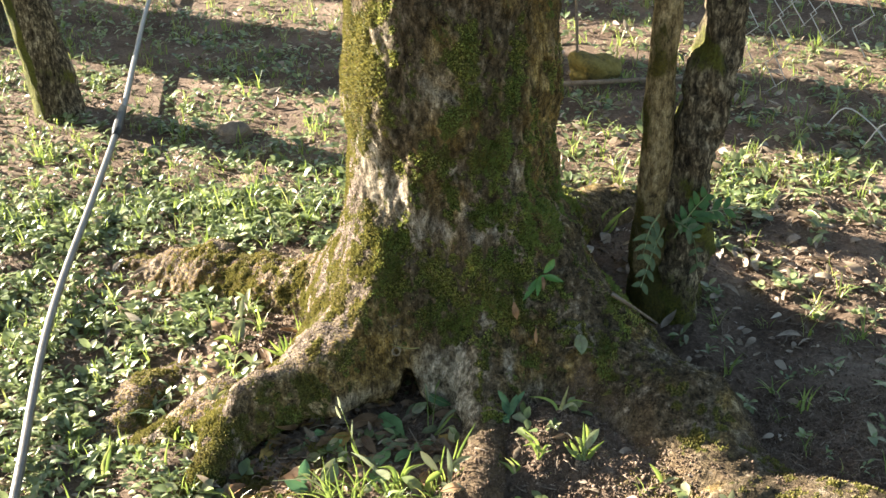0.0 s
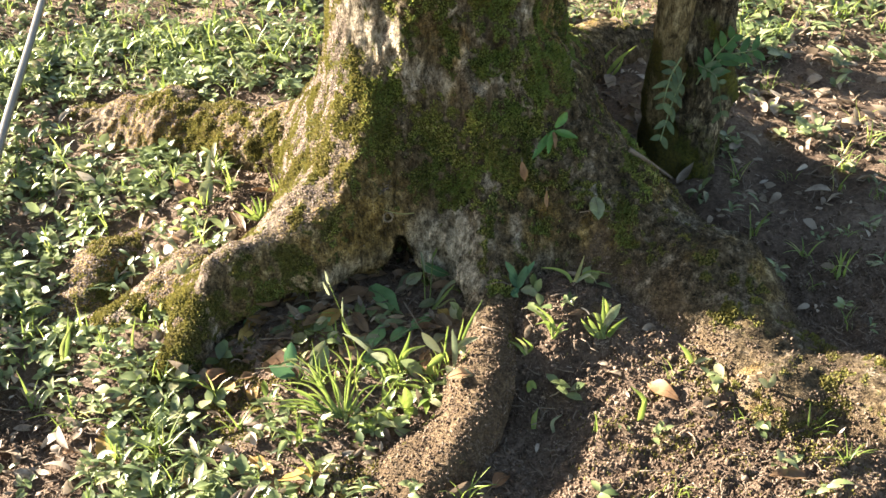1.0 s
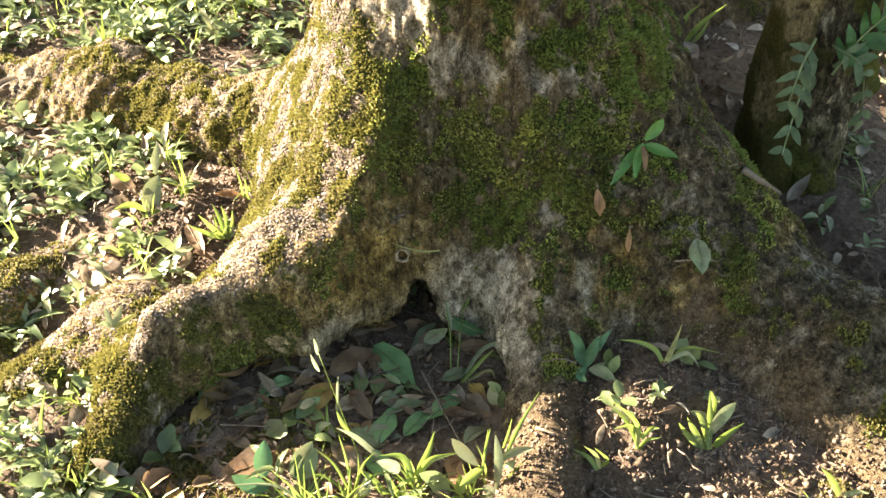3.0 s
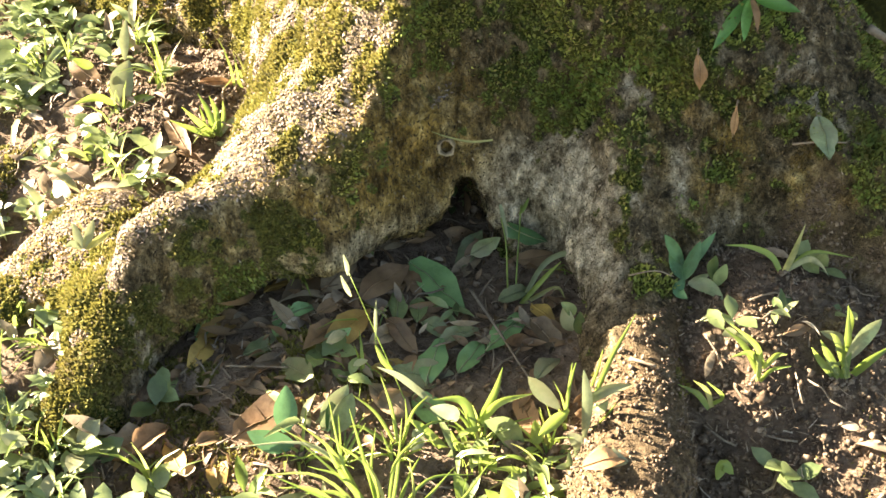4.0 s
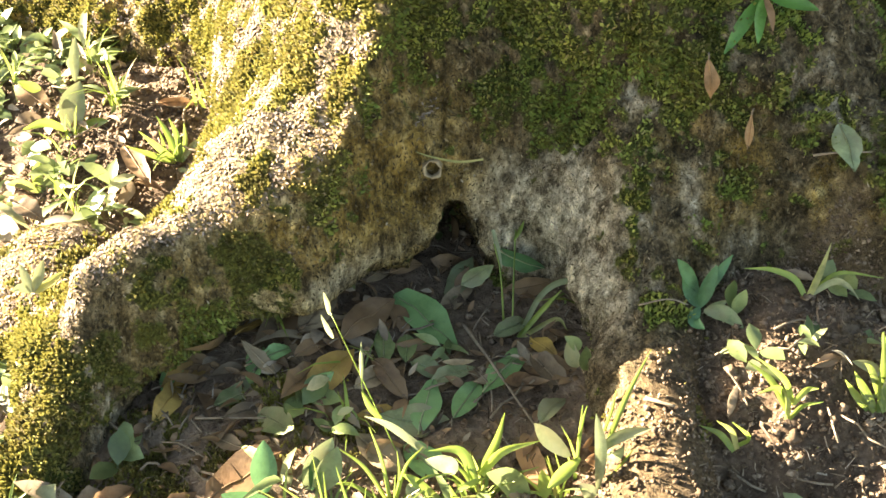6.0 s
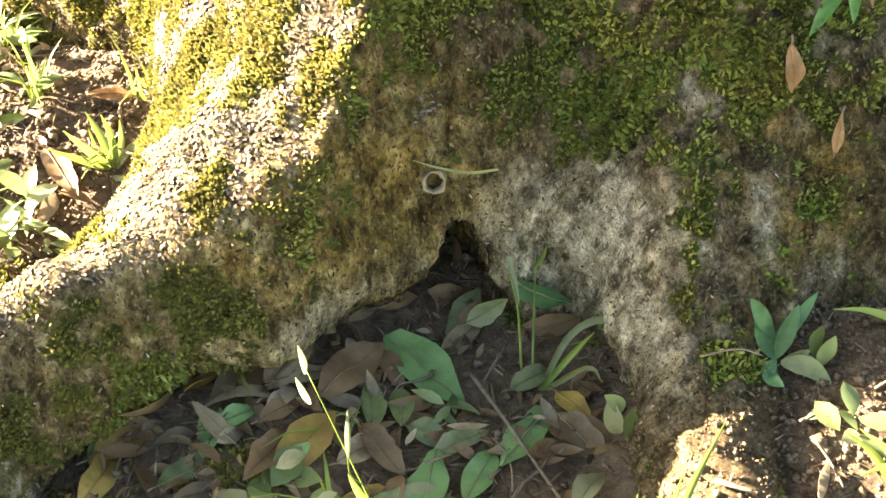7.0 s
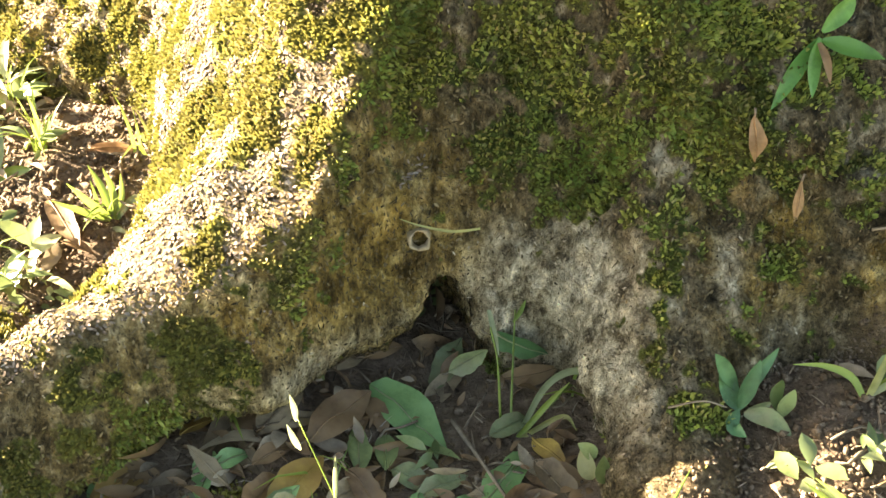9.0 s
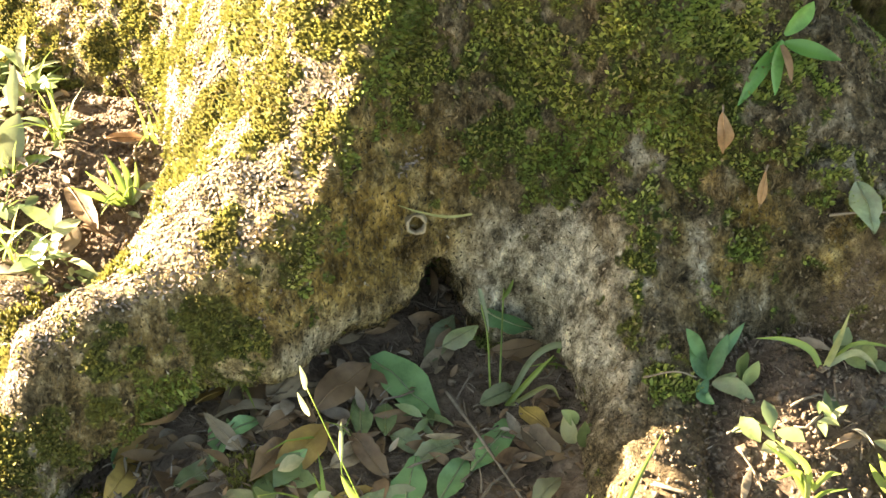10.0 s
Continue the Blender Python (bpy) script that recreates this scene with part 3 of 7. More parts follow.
grain = np.array([1, 1, 0.5])
broad = (0.0042 - 0.0028 * soft(-tv[:, 0], 0.08, 0.14)) * waves(tv, 9.0, 21, 2)
lumps = 0.007 * cloudy(tv * grain, 26.0, 22, 4) - 0.006 * np.abs(cloudy(tv * grain, 50.0, 23, 3)) + 0.0008 * waves(tv, 90.0, 24, 1)
lumps *= 1 - 0.5 * soft(tv[:, 0], 0.18, 0.24)
lumps *= 1 - 0.6 * soft(-tv[:, 0], 0.07, 0.11) * soft(1.8 - tv[:, 1], 0, 0.06)
fissure = np.exp(-((cloudy(tv * np.array([1, 1, 0.3]), 17.0, 27, 3) / 0.07) ** 2))
lumps -= 0.006 * fissure * soft(tv[:, 0], -0.09, -0.03) * soft(tv[:, 2], 0.1, 0.16)
soil_on = earth_cover(tv)
along = np.stack([tv[:, 0] - 0.45 * tv[:, 1], 0.12 * tv[:, 1], tv[:, 2]], 1)
lumps = broad + lumps * (1 - 0.95 * soil_on) + soil_on * (0.0009 * cloudy(along, 38.0, 25, 3) + 0.0012 * cloudy(tv, 110.0, 26, 2))
tv = tv + tn * lumps[:, None]
tn = normals_of(tv, tf)


def bare_wedge(p):
    """The dry pale wood beside the nook."""
    x, y, z = p.T
    return np.exp(-((((x - 0.005) / 0.055) ** 2 + ((z - 0.09) / 0.05) ** 2 + ((y - 1.48) / 0.08) ** 2) ** 2))


def blob(p, centre, reach):
    return np.exp(-(((p - np.array(centre)) / np.array(reach)) ** 2).sum(1))


# bare pale bark on the trunk, a worn streak beside the moss, and the chipped foot of the overhang
PALE_SPOTS = [((-0.10, 1.63, 0.38), (0.03, 0.06, 0.06)), ((-0.066, 1.6, 0.33), (0.032, 0.05, 0.032)), ((-0.04, 1.583, 0.295), (0.026, 0.05, 0.028)), ((0.012, 1.571, 0.387), (0.018, 0.05, 0.016)),
              ((0.105, 1.587, 0.371), (0.016, 0.05, 0.016)), ((-0.01, 1.573, 0.5), (0.025, 0.05, 0.03)), ((0.09, 1.463, 0.147), (0.007, 0.03, 0.022)), 
              ((-0.13, 1.485, 0.07), (0.07, 0.03, 0.016))]


def pale_spots(p):
    return np.clip(sum(blob(p, c, r) for c, r in PALE_SPOTS), 0, 1)


def ochre_tint(p):
    """Golden-brown bark: the overhanging face, the back root, the knee and one side of the trunk. On the face and the
    trunk's side, bounced light is painted in too.
    """
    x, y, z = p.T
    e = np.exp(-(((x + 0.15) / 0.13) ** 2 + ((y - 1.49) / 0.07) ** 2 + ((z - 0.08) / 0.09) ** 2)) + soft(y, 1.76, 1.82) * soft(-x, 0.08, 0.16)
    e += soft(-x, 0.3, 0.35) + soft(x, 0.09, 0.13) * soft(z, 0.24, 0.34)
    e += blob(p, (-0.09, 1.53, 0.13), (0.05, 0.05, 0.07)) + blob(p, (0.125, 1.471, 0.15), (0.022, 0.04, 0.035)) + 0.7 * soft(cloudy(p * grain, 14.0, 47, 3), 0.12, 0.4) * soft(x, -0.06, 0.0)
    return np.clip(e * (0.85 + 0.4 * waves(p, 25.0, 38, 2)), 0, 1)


def moss_cover(p, n):
    """How thickly moss grows on the tree: on tops and weather sides, in patches, little on the bare nook wall and the worn ridges."""
    x, y, z = p.T
    m = 0.43 - 0.12 * soft(x, -0.08, -0.03) + 0.6 * cloudy(p, 9.0, 31, 4) + 0.85 * cloudy(p * grain, 40.0, 32, 4) + 0.7 * cloudy(p, 130.0, 33, 2) + 0.12 * n[:, 2]
    m -= 0.05 * np.exp(-(((x + 0.15) / 0.07) ** 2 + ((y - 1.58) / 0.09) ** 2 + ((z - 0.19) / 0.1) ** 2))
    m += 0.25 * np.exp(-(((x + 0.36) / 0.07) ** 2 + ((y - 1.42) / 0.1) ** 2))
    m += 0.3 * soft(-x, 0.05, 0.13) * soft(z, 0.25, 0.33)
    m += 0.25 * np.exp(-(((x - 0.08) / 0.09) ** 2 + ((z - 0.26) / 0.1) ** 2))
    m -= 0.6 * bare_wedge(p) + 0.6 * pale_spots(p)
    m -= 0.55 * blob(p, (-0.096, 1.534, 0.15), (0.03, 0.03, 0.05)) + 0.35 * blob(p, (-0.08, 1.52, 0.09), (0.03, 0.03, 0.03))
    m += 0.25 * blob(p, (-0.2, 1.47, 0.08), (0.05, 0.03, 0.03)) + 0.28 * blob(p, (0.03, 1.54, 0.21), (0.09, 0.08, 0.045))
    m += 0.5 * blob(p, (-0.11, 1.63, 0.5), (0.04, 0.06, 0.07)) + 0.3 * blob(p, (-0.083, 1.569, 0.24), (0.04, 0.05, 0.04)) + 0.4 * blob(p, (0.08, 1.576, 0.426), (0.03, 0.04, 0.06))
    m -= 0.55 * np.exp(-((y - 1.536 - 0.40 * (x + 0.13)) / 0.030) ** 2) * soft(-x, 0.1, 0.15) * soft(0.36 + x, 0, 0.06) * soft(z, 0.05, 0.08)
    m += 0.5 * np.exp(-(((x - 0.52) / 0.09) ** 2 + ((y - 1.2) / 0.1) ** 2)) + 0.5 * np.exp(-(((x - 0.31) / 0.045) ** 2 + ((y - 1.335) / 0.04) ** 2))
    m -= 0.35 * soft(0.07 - z, 0, 0.06) * soft(1.5 - y, 0, 0.08) * (x > -0.3)
    m -= 0.8 * blob(p, (-0.052, 1.53, 0.07), (0.025, 0.05, 0.04))
    m += 0.4 * blob(p, (-0.27, 1.44, 0.03), (0.06, 0.05, 0.03))
    m -= 0.3 * np.exp(-(((x + 0.13) / 0.1) ** 2 + ((y - 1.49) / 0.045) ** 2 + ((z - 0.085) / 0.05) ** 2))
    m -= 0.3 * soft(x, 0.1, 0.135) * soft(z, 0.3, 0.36)
    m -= 0.28 * soft(x, 0.14, 0.2) * soft(0.17 - z, 0, 0.05) + 0.04 * soft(y, 1.78, 1.84) * soft(-x, 0.1, 0.16) + 0.1 * soft(-x, 0.3, 0.34)
    m -= 0.7 * soft(1.44 - y, 0, 0.06) * (x > -0.25) * (x < 0.3)
    return np.clip(m, 0, 1)


cover, earth, ochre = moss_cover(tv, tn), earth_cover(tv), ochre_tint(tv)
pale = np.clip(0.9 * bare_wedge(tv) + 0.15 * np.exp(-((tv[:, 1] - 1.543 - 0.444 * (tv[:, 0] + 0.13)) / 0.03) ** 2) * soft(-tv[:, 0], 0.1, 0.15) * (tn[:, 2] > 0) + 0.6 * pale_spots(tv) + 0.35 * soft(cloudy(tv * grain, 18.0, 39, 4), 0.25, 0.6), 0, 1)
face_owner = owner[tuple(tcells[tf[:, 0]].T)]
big_tree = thing("tree", 0.012, 1.725, 0.0, "old tree with a mossy grey-brown trunk spreading into buttress roots", "tree")
keep_ground = ground_z(tv[:, 0], tv[:, 1])


def body_part(name, mask, label):
    f = tf[mask]
    f = f[(tv[f][:, :, 2] > keep_ground[f] - 0.03).any(1)]
    used, inv = np.unique(f, return_inverse=True)
    at = np.array(big_tree.location)
    ob = mesh_object(name, tv[used] - at, inv.reshape(f.shape), BARK, big_tree, True, label)
    att = ob.data.attributes.new("moss", "FLOAT", "POINT")
    att.data.foreach_set("value", cover[used].astype(np.float32))
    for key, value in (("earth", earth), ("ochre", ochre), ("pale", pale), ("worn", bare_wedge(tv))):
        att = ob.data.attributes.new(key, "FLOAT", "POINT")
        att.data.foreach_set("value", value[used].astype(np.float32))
    ob.data.normals_split_custom_set_from_vertices([tuple(map(float, v)) for v in tn[used]])
    return ob


body_part("trunk", face_owner == 0, "mossy trunk with pale lichen patches")
for i, label in enumerate(["grey root ridge edged with yellow-green moss", "low root under golden moss", "worn earth-coloured root", "broad mossy root in soil", "mossy root knee", "shaded root behind the trunk"]):
    body_part("root", face_owner == i + 1, label)

# moss tufts standing on the bark
area = np.linalg.norm(np.cross(tv[tf[:, 2]] - tv[tf[:, 0]], tv[tf[:, 3]] - tv[tf[:, 1]]), axis=1) / 2
mid, midn, midc = tv[tf].mean(1), tn[tf].mean(1), cover[tf].mean(1)
seen = (mid[:, 2] > ground_z(mid[:, 0], mid[:, 1]) - 0.003) & (midn[:, 1] < 0.45)


def tufts(roots_at, ns, high, material, label, parent):
    """Small pointed moss leaves standing on the points, one mesh."""
    k = len(roots_at)
    up = ns * 0.75 + np.array([0, 0, 0.45]) + rng.normal(size=(k, 3)) * 0.42
    up /= np.linalg.norm(up, axis=1)[:, None]
    side = np.cross(up, rng.normal(size=up.shape))
    side /= np.maximum(np.linalg.norm(side, axis=1), 1e-6)[:, None]
    out = np.cross(up, side)
    high = high[:, None]
    wide = rng.uniform(0.0004, 0.0008, k)[:, None]
    leaf = np.stack([roots_at - side * wide - ns * 0.001, roots_at + side * wide - ns * 0.001,
                     roots_at + up * high * 0.6 + side * wide * 1.5 + out * high * 0.12, roots_at + up * high + out * high * 0.3,
                     roots_at + up * high * 0.6 - side * wide * 1.5 + out * high * 0.12], 1)
    base_i = 5 * np.arange(k)[:, None]
    moss_faces = (base_i + np.array([[0, 1, 2, 4]])).tolist() + (base_i + np.array([[4, 2, 3]])).tolist()
    at = np.array(parent.location) if parent else np.zeros(3)
    return tagged(mesh_object("moss", leaf.reshape(-1, 3) - at, moss_faces, material, parent, False, label), kind="stuff")


def moss_tufts(mask, per_m2, material, label, tall):
    chance = np.clip((midc - 0.32) / 0.42, 0, 1) ** 1.3 * area * per_m2 * seen * mask * (0.55 + 0.45 * (mid[:, 2] < 0.38))
    where = np.repeat(np.arange(len(chance)), np.floor(chance + rng.random(len(chance))).astype(int))
    w = rng.dirichlet((1, 1, 1, 1), len(where))
    tufts((tv[tf[where]] * w[:, :, None]).sum(1), midn[where], rng.uniform(0.0012, 0.0036, len(where)) * (0.5 + 0.8 * midc[where]) * tall, material, label, big_tree)


# golden moss goes on sunlit parts, green on shaded faces: light put into colour
golden = np.clip(soft(-mid[:, 0], 0.06, 0.1) + (earth[tf].mean(1) > 0.3) + 0.5 * soft(waves(mid, 10.0, 44, 2), 0.2, 0.6), 0, 1)
golden = np.maximum(golden, soft(mid[:, 0], 0.2, 0.26) * soft(0.18 - mid[:, 2], 0, 0.03))
golden = np.where((midn[:, 0] > 0.35) & (midn[:, 2] < 0.5) & (mid[:, 0] > -0.25), golden * 0.35, golden)
moss_tufts(1 - golden, 520000.0, MOSS, "green moss tufts", 1.35)
moss_tufts(golden, 520000.0, MOSS_GOLD, "golden yellow-green moss tufts", 1.1)

# crumbly flakes and slivers of bark where the moss leaves it bare
def crust(chance, long, wide, upright, material, label):
    """Small five-sided flakes on the bark, lying at random or, with upright, along the trunk; one mesh."""
    where = np.repeat(np.arange(len(chance)), np.floor(chance + rng.random(len(chance))).astype(int))
    k = len(where)
    w = rng.dirichlet((1, 1, 1, 1), k)
    at = (tv[tf[where]] * w[:, :, None]).sum(1)
    up = midn[where] + rng.normal(size=(k, 3)) * 0.32
    up /= np.linalg.norm(up, axis=1)[:, None]
    way = rng.normal(size=up.shape) + np.array([0, 0, upright])
    out = np.cross(up, way)
    out /= np.maximum(np.linalg.norm(out, axis=1), 1e-6)[:, None]
    side = np.cross(out, up)
    a, b = rng.uniform(*long, (k, 1)), rng.uniform(*wide, (k, 1))
    ring = np.stack([at + side * a * p + out * b * q + up * (0.0006 + h) for p, q, h in ((1, 0.2, 0), (0.3, 1, 0.0005), (-0.8, 0.7, 0), (-0.9, -0.5, 0.0004), (0.1, -1, 0))], 1)
    ob = mesh_object("flaky_crust", ring.reshape(-1, 3) - np.array(big_tree.location), (5 * np.arange(k)[:, None] + np.arange(5)[None]).tolist(), material, big_tree, False, label)
    return tagged(ob, kind="stuff")


bare = np.clip((0.6 - midc) / 0.2, 0, 1) * area * seen * (earth[tf].mean(1) < 0.3)
# pale flakes on faces turned up, left and back; dark slivers on the rest
up_left_faces = soft(0.6 * midn[:, 2] - 0.5 * midn[:, 0] + 0.6 * midn[:, 1], 0.05, 0.3) * (mid[:, 0] < -0.06) * (mid[:, 2] < 0.4)
bright_wood = pale[tf].mean(1)
crust(bare * up_left_faces * 230000.0, (0.0006, 0.0022), (0.0003, 0.0009), 0.0, FLAKE, "crumbly grey-brown bark flakes")
crust(bare * (1 - up_left_faces) * (1 - bright_wood) * 90000.0, (0.0006, 0.0022), (0.0002, 0.0007), 1.2, SLIVER, "dark and tan slivers of bark")
crust(bare * (1 - up_left_faces) * bright_wood * 50000.0, (0.0006, 0.002), (0.0002, 0.0006), 0.6, CHIP, "pale chips of worn wood")

# upper trunk, limbs and crown, out of view overhead
pts = smooth_line([(0.012, 1.722, 0.70), (0.01, 1.72, 1.4), (0.05, 1.75, 2.2), (0.02, 1.8, 3.0)], 5)
loc = np.array(big_tree.location)
v, f = tube_shape(pts, list(np.linspace(0.142, 0.10, len(pts))), 20, 0.03, 3)
part("upper_trunk", v - loc, f, BARK, big_tree)
tips = []
for k in range(5):
    a = k * 1.3 + 0.4
    end = np.array([0.02 + 1.3 * math.cos(a), 1.8 + 1.3 * math.sin(a), 4.0 + 0.25 * (k % 3)])
    line = smooth_line([(0.03, 1.78, 2.5 + 0.1 * k), (0.03 + 0.45 * math.cos(a), 1.78 + 0.45 * math.sin(a), 3.2), end], 5)
    v, f = tube_shape(line, list(np.linspace(0.06, 0.015, len(line))), 8, 0.04, k)
    part("limb", v - loc, f, BARK, big_tree)
    tips += line[4:]


def crown_mesh(centres, spread, count, size, seed):
    g, heap = np.random.default_rng(seed), Heap()
    shapes = [leaf_shape(size, size * 0.45, 0.2, c, 0, 3) for c in (0.1, 0.5)]
    for i in range(count):
        c = np.array(centres[g.integers(len(centres))]) + g.normal(size=3) * spread
        v, f = shapes[i % 2]
        heap.add(v * g.uniform(0.7, 1.3) @ turn_of(g.uniform(0, 6.28), g.normal() * 0.6, g.normal() * 0.6) + c, f)
    return heap


tips = [np.array(p) - loc for p in tips]
tagged(crown_mesh(tips, 0.35, 1600, 0.11, 5).put("crown", CANOPY, big_tree), kind="stuff")
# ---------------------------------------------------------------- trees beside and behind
# foot darkens the lowest 0.35 m of a stem through the moss attribute
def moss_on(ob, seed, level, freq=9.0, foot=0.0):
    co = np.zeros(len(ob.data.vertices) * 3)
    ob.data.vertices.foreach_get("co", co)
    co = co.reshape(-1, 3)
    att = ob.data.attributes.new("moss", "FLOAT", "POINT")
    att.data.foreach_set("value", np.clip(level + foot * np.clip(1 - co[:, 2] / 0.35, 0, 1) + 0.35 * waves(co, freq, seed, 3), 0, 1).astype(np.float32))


def stem(name, points, radii, material, parent, seed, moss=0.2, knobs=0.12, label="", sides=36, per=22, foot=0.0, strip_on=None):
    """A rough tapering stem with knobbly bark."""
    loc = np.array(parent.location)
    line = smooth_line(points, per)
    r = np.interp(np.linspace(0, 1, len(line)), np.linspace(0, 1, len(radii)), radii)
    v, f = tube_shape(line, list(r), sides, 0, seed)
    c = np.repeat(np.array(line), sides, 0)
    d = v - c
    v = c + d * (1 + knobs * waves(v * np.array([1, 1, 0.6]), 22.0, seed + 50, 4))[:, None]
    ob = part(name, v - loc, f, material, parent, label)
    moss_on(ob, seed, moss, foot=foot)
    if strip_on:
        facing = (d @ np.array(strip_on)) / np.linalg.norm(d, axis=1)
        got = np.zeros(len(v), np.float32)
        ob.data.attributes["moss"].data.foreach_get("value", got)
        ob.data.attributes["moss"].data.foreach_set("value", np.clip(got + 0.9 * soft(facing, 0.75, 0.92), 0, 1).astype(np.float32))
    return ob


twin = thing("tree", 0.35, 1.74, gz(0.35, 1.74), "small twin-stemmed tree with tan and dark flaky bark", "tree")
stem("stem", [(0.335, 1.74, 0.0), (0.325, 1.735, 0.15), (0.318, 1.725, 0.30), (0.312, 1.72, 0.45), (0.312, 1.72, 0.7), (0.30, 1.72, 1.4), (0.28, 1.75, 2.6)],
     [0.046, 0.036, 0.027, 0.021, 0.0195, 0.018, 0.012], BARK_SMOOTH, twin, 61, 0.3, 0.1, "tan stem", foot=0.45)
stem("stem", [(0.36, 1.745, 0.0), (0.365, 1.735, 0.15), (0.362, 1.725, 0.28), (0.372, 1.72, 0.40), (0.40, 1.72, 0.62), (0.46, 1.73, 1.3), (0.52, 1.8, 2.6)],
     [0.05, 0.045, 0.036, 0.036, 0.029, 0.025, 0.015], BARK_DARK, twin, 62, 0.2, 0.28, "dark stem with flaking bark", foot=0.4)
v, f = leaf_shape(0.055, 0.012, 0.3, 0.1, 0.2, 6)
flake = part("bark_flake", v @ turn_of(1.2, 1.35, 0.3) + np.array([0.012, -0.045, 0.235]), f, STONE, twin, "pale loose flake of bark")
crown_pts = [np.array([x, y, z]) for x, y, z in ((-0.05, 0.0, 2.6), (0.15, 0.05, 2.7), (0.0, 0.2, 2.9), (0.2, -0.1, 3.0))]
tagged(crown_mesh(crown_pts, 0.25, 500, 0.10, 9).put("crown", CANOPY, twin), kind="stuff")

for k, (pts, radii, lab) in enumerate([
    ([(-0.90, 2.82, -0.08), (-0.935, 2.82, 0.15), (-0.985, 2.83, 0.40), (-1.02, 2.84, 0.7), (-1.10, 2.86, 1.5), (-1.15, 2.9, 2.6)], [0.062, 0.05, 0.045, 0.045, 0.04, 0.03],
     "slender leaning tree with brown bark and a strip of moss"),
    ([(-1.30, 3.45, -0.1), (-1.31, 3.45, 0.2), (-1.33, 3.46, 0.8), (-1.36, 3.5, 2.6)], [0.075, 0.06, 0.05, 0.03], "grey slender tree in the shade behind"),
]):
    t = thing("tree", *pts[0][:2], pts[0][2], lab, "tree")
    stem("trunk", pts, radii, BARK_DARK, t, 64 + k, 0.22, 0.1, strip_on=(-0.8, -0.6, 0.0) if k == 0 else None)
    # dense crowns, out of view, added to keep sky light off the ground below
    top = np.array(pts[-1]) - np.array(pts[0])
    tagged(crown_mesh([top + np.array(o) for o in ((0, 0, 0), (0.5, 0.1, 0.2), (-0.5, 0.2, 0.3), (0.1, 0.7, 0.3), (0.0, -0.4, 0.4))], 0.42, 2600, 0.15, 70 + k).put("crown", CANOPY, t), kind="stuff")

# trees farther off towards the sun, which throw the long shadow bands
for k, (x, y, r) in enumerate([(-3.1, 4.62, 0.16), (-3.475, 5.455, 0.15), (-2.9, 6.6, 0.16)]):
    t = thing("tree", x, y, gz(x, y) - 0.05, "tall grey-brown tree standing towards the low sun", "tree", "trees towards the sun")
    z0 = t.location.z
    stem("trunk", [(x, y, z0), (x + 0.03, y, z0 + 1.2), (x - 0.04, y + 0.05, z0 + 2.6), (x, y, z0 + 4.5)], [r * 1.2, r, r * 0.9, r * 0.6], BARK_DARK, t, 74 + k, 0.2, 0.08)
    for m in range(4):
        a = m * 1.7 + k
        stem("limb", [(x, y, z0 + 3.0 + 0.3 * m), (x + 0.7 * math.cos(a), y + 0.7 * math.sin(a), z0 + 3.9 + 0.3 * m), (x + 1.5 * math.cos(a), y + 1.5 * math.sin(a), z0 + 4.6 + 0.3 * m)], [0.06, 0.04, 0.015], BARK_DARK, t, 90 + m, 0.2, 0.08, sides=8, per=4)
    tagged(crown_mesh([np.array((1.1 * math.cos(q * 1.1), 1.1 * math.sin(q * 1.1), 4.4 + 0.35 * (q % 4))) for q in range(9)], 0.42, 1300, 0.16, 95 + k).put("crown", CANOPY, t), kind="stuff")

# ---------------------------------------------------------------- pipe, rod, rock, post and fence
pipe = thing("water_pipe", -0.66, 1.94, gz(-0.66, 1.94), "long grey plastic water pipe lying across the ground", "pipe")
pl = np.array(pipe.location)
line = smooth_line([(-0.46, 0.6, 0.0), (-0.525, 1.05, 0.0), (-0.57, 1.37, 0.0), (-0.628, 1.70, 0.002), (-0.66, 1.945, 0.0), (-0.69, 2.3, -0.002), (-0.73, 2.72, -0.004), (-0.79, 3.15, -0.008), (-0.85, 3.6, -0.01), (-0.93, 4.4, 0.0), (-0.95, 6.0, 0.0)], 8)
line = [np.array(p) + np.array([0.0, -0.03, 0.016]) for p in line]
v, f = tube_shape(line, 0.0068, 14)
part("pipe", v - pl, f, HOSE, pipe)
v, f = tube_shape([(-0.716, 2.57, 0.013), (-0.722, 2.61, 0.012), (-0.732, 2.69, 0.012), (-0.738, 2.74, 0.011)], [0.0085, 0.0105, 0.0105, 0.0085], 14)
part("tape_joint", v - pl, f, TAPE, pipe, "dark taped joint")

rod = thing("rod", 0.4, 2.72, gz(0.4, 2.72), "pale straight rod lying along the foot of the fence", "rod")
v, f = tube_shape([(0.15, 2.735, gz(0.15, 2.735) + 0.016), (0.45, 2.72, gz(0.45, 2.72) + 0.014), (0.67, 2.71, gz(0.67, 2.71) + 0.014)], 0.006, 8)
part("bar", v - np.array(rod.location), f, TWIG, rod)
cane = thing("cane", 0.31, 2.78, gz(0.31, 2.78), "thin pale upright stem beside the mossy rock", "stem")
v, f = tube_shape(smooth_line([(0.31, 2.78, gz(0.31, 2.78)), (0.303, 2.79, 0.2), (0.292, 2.8, 0.36), (0.28, 2.8, 0.6)], 4), 0.0035, 6)
part("stalk", v - np.array(cane.location), f, TWIG, cane)

heap = Heap()
bm = bmesh.new()
bmesh.ops.create_icosphere(bm, subdivisions=4, radius=1)
ball = np.array([tuple(v.co) for v in bm.verts])
ball_faces = [tuple(v.index for v in fc.verts) for fc in bm.faces]
bm.free()


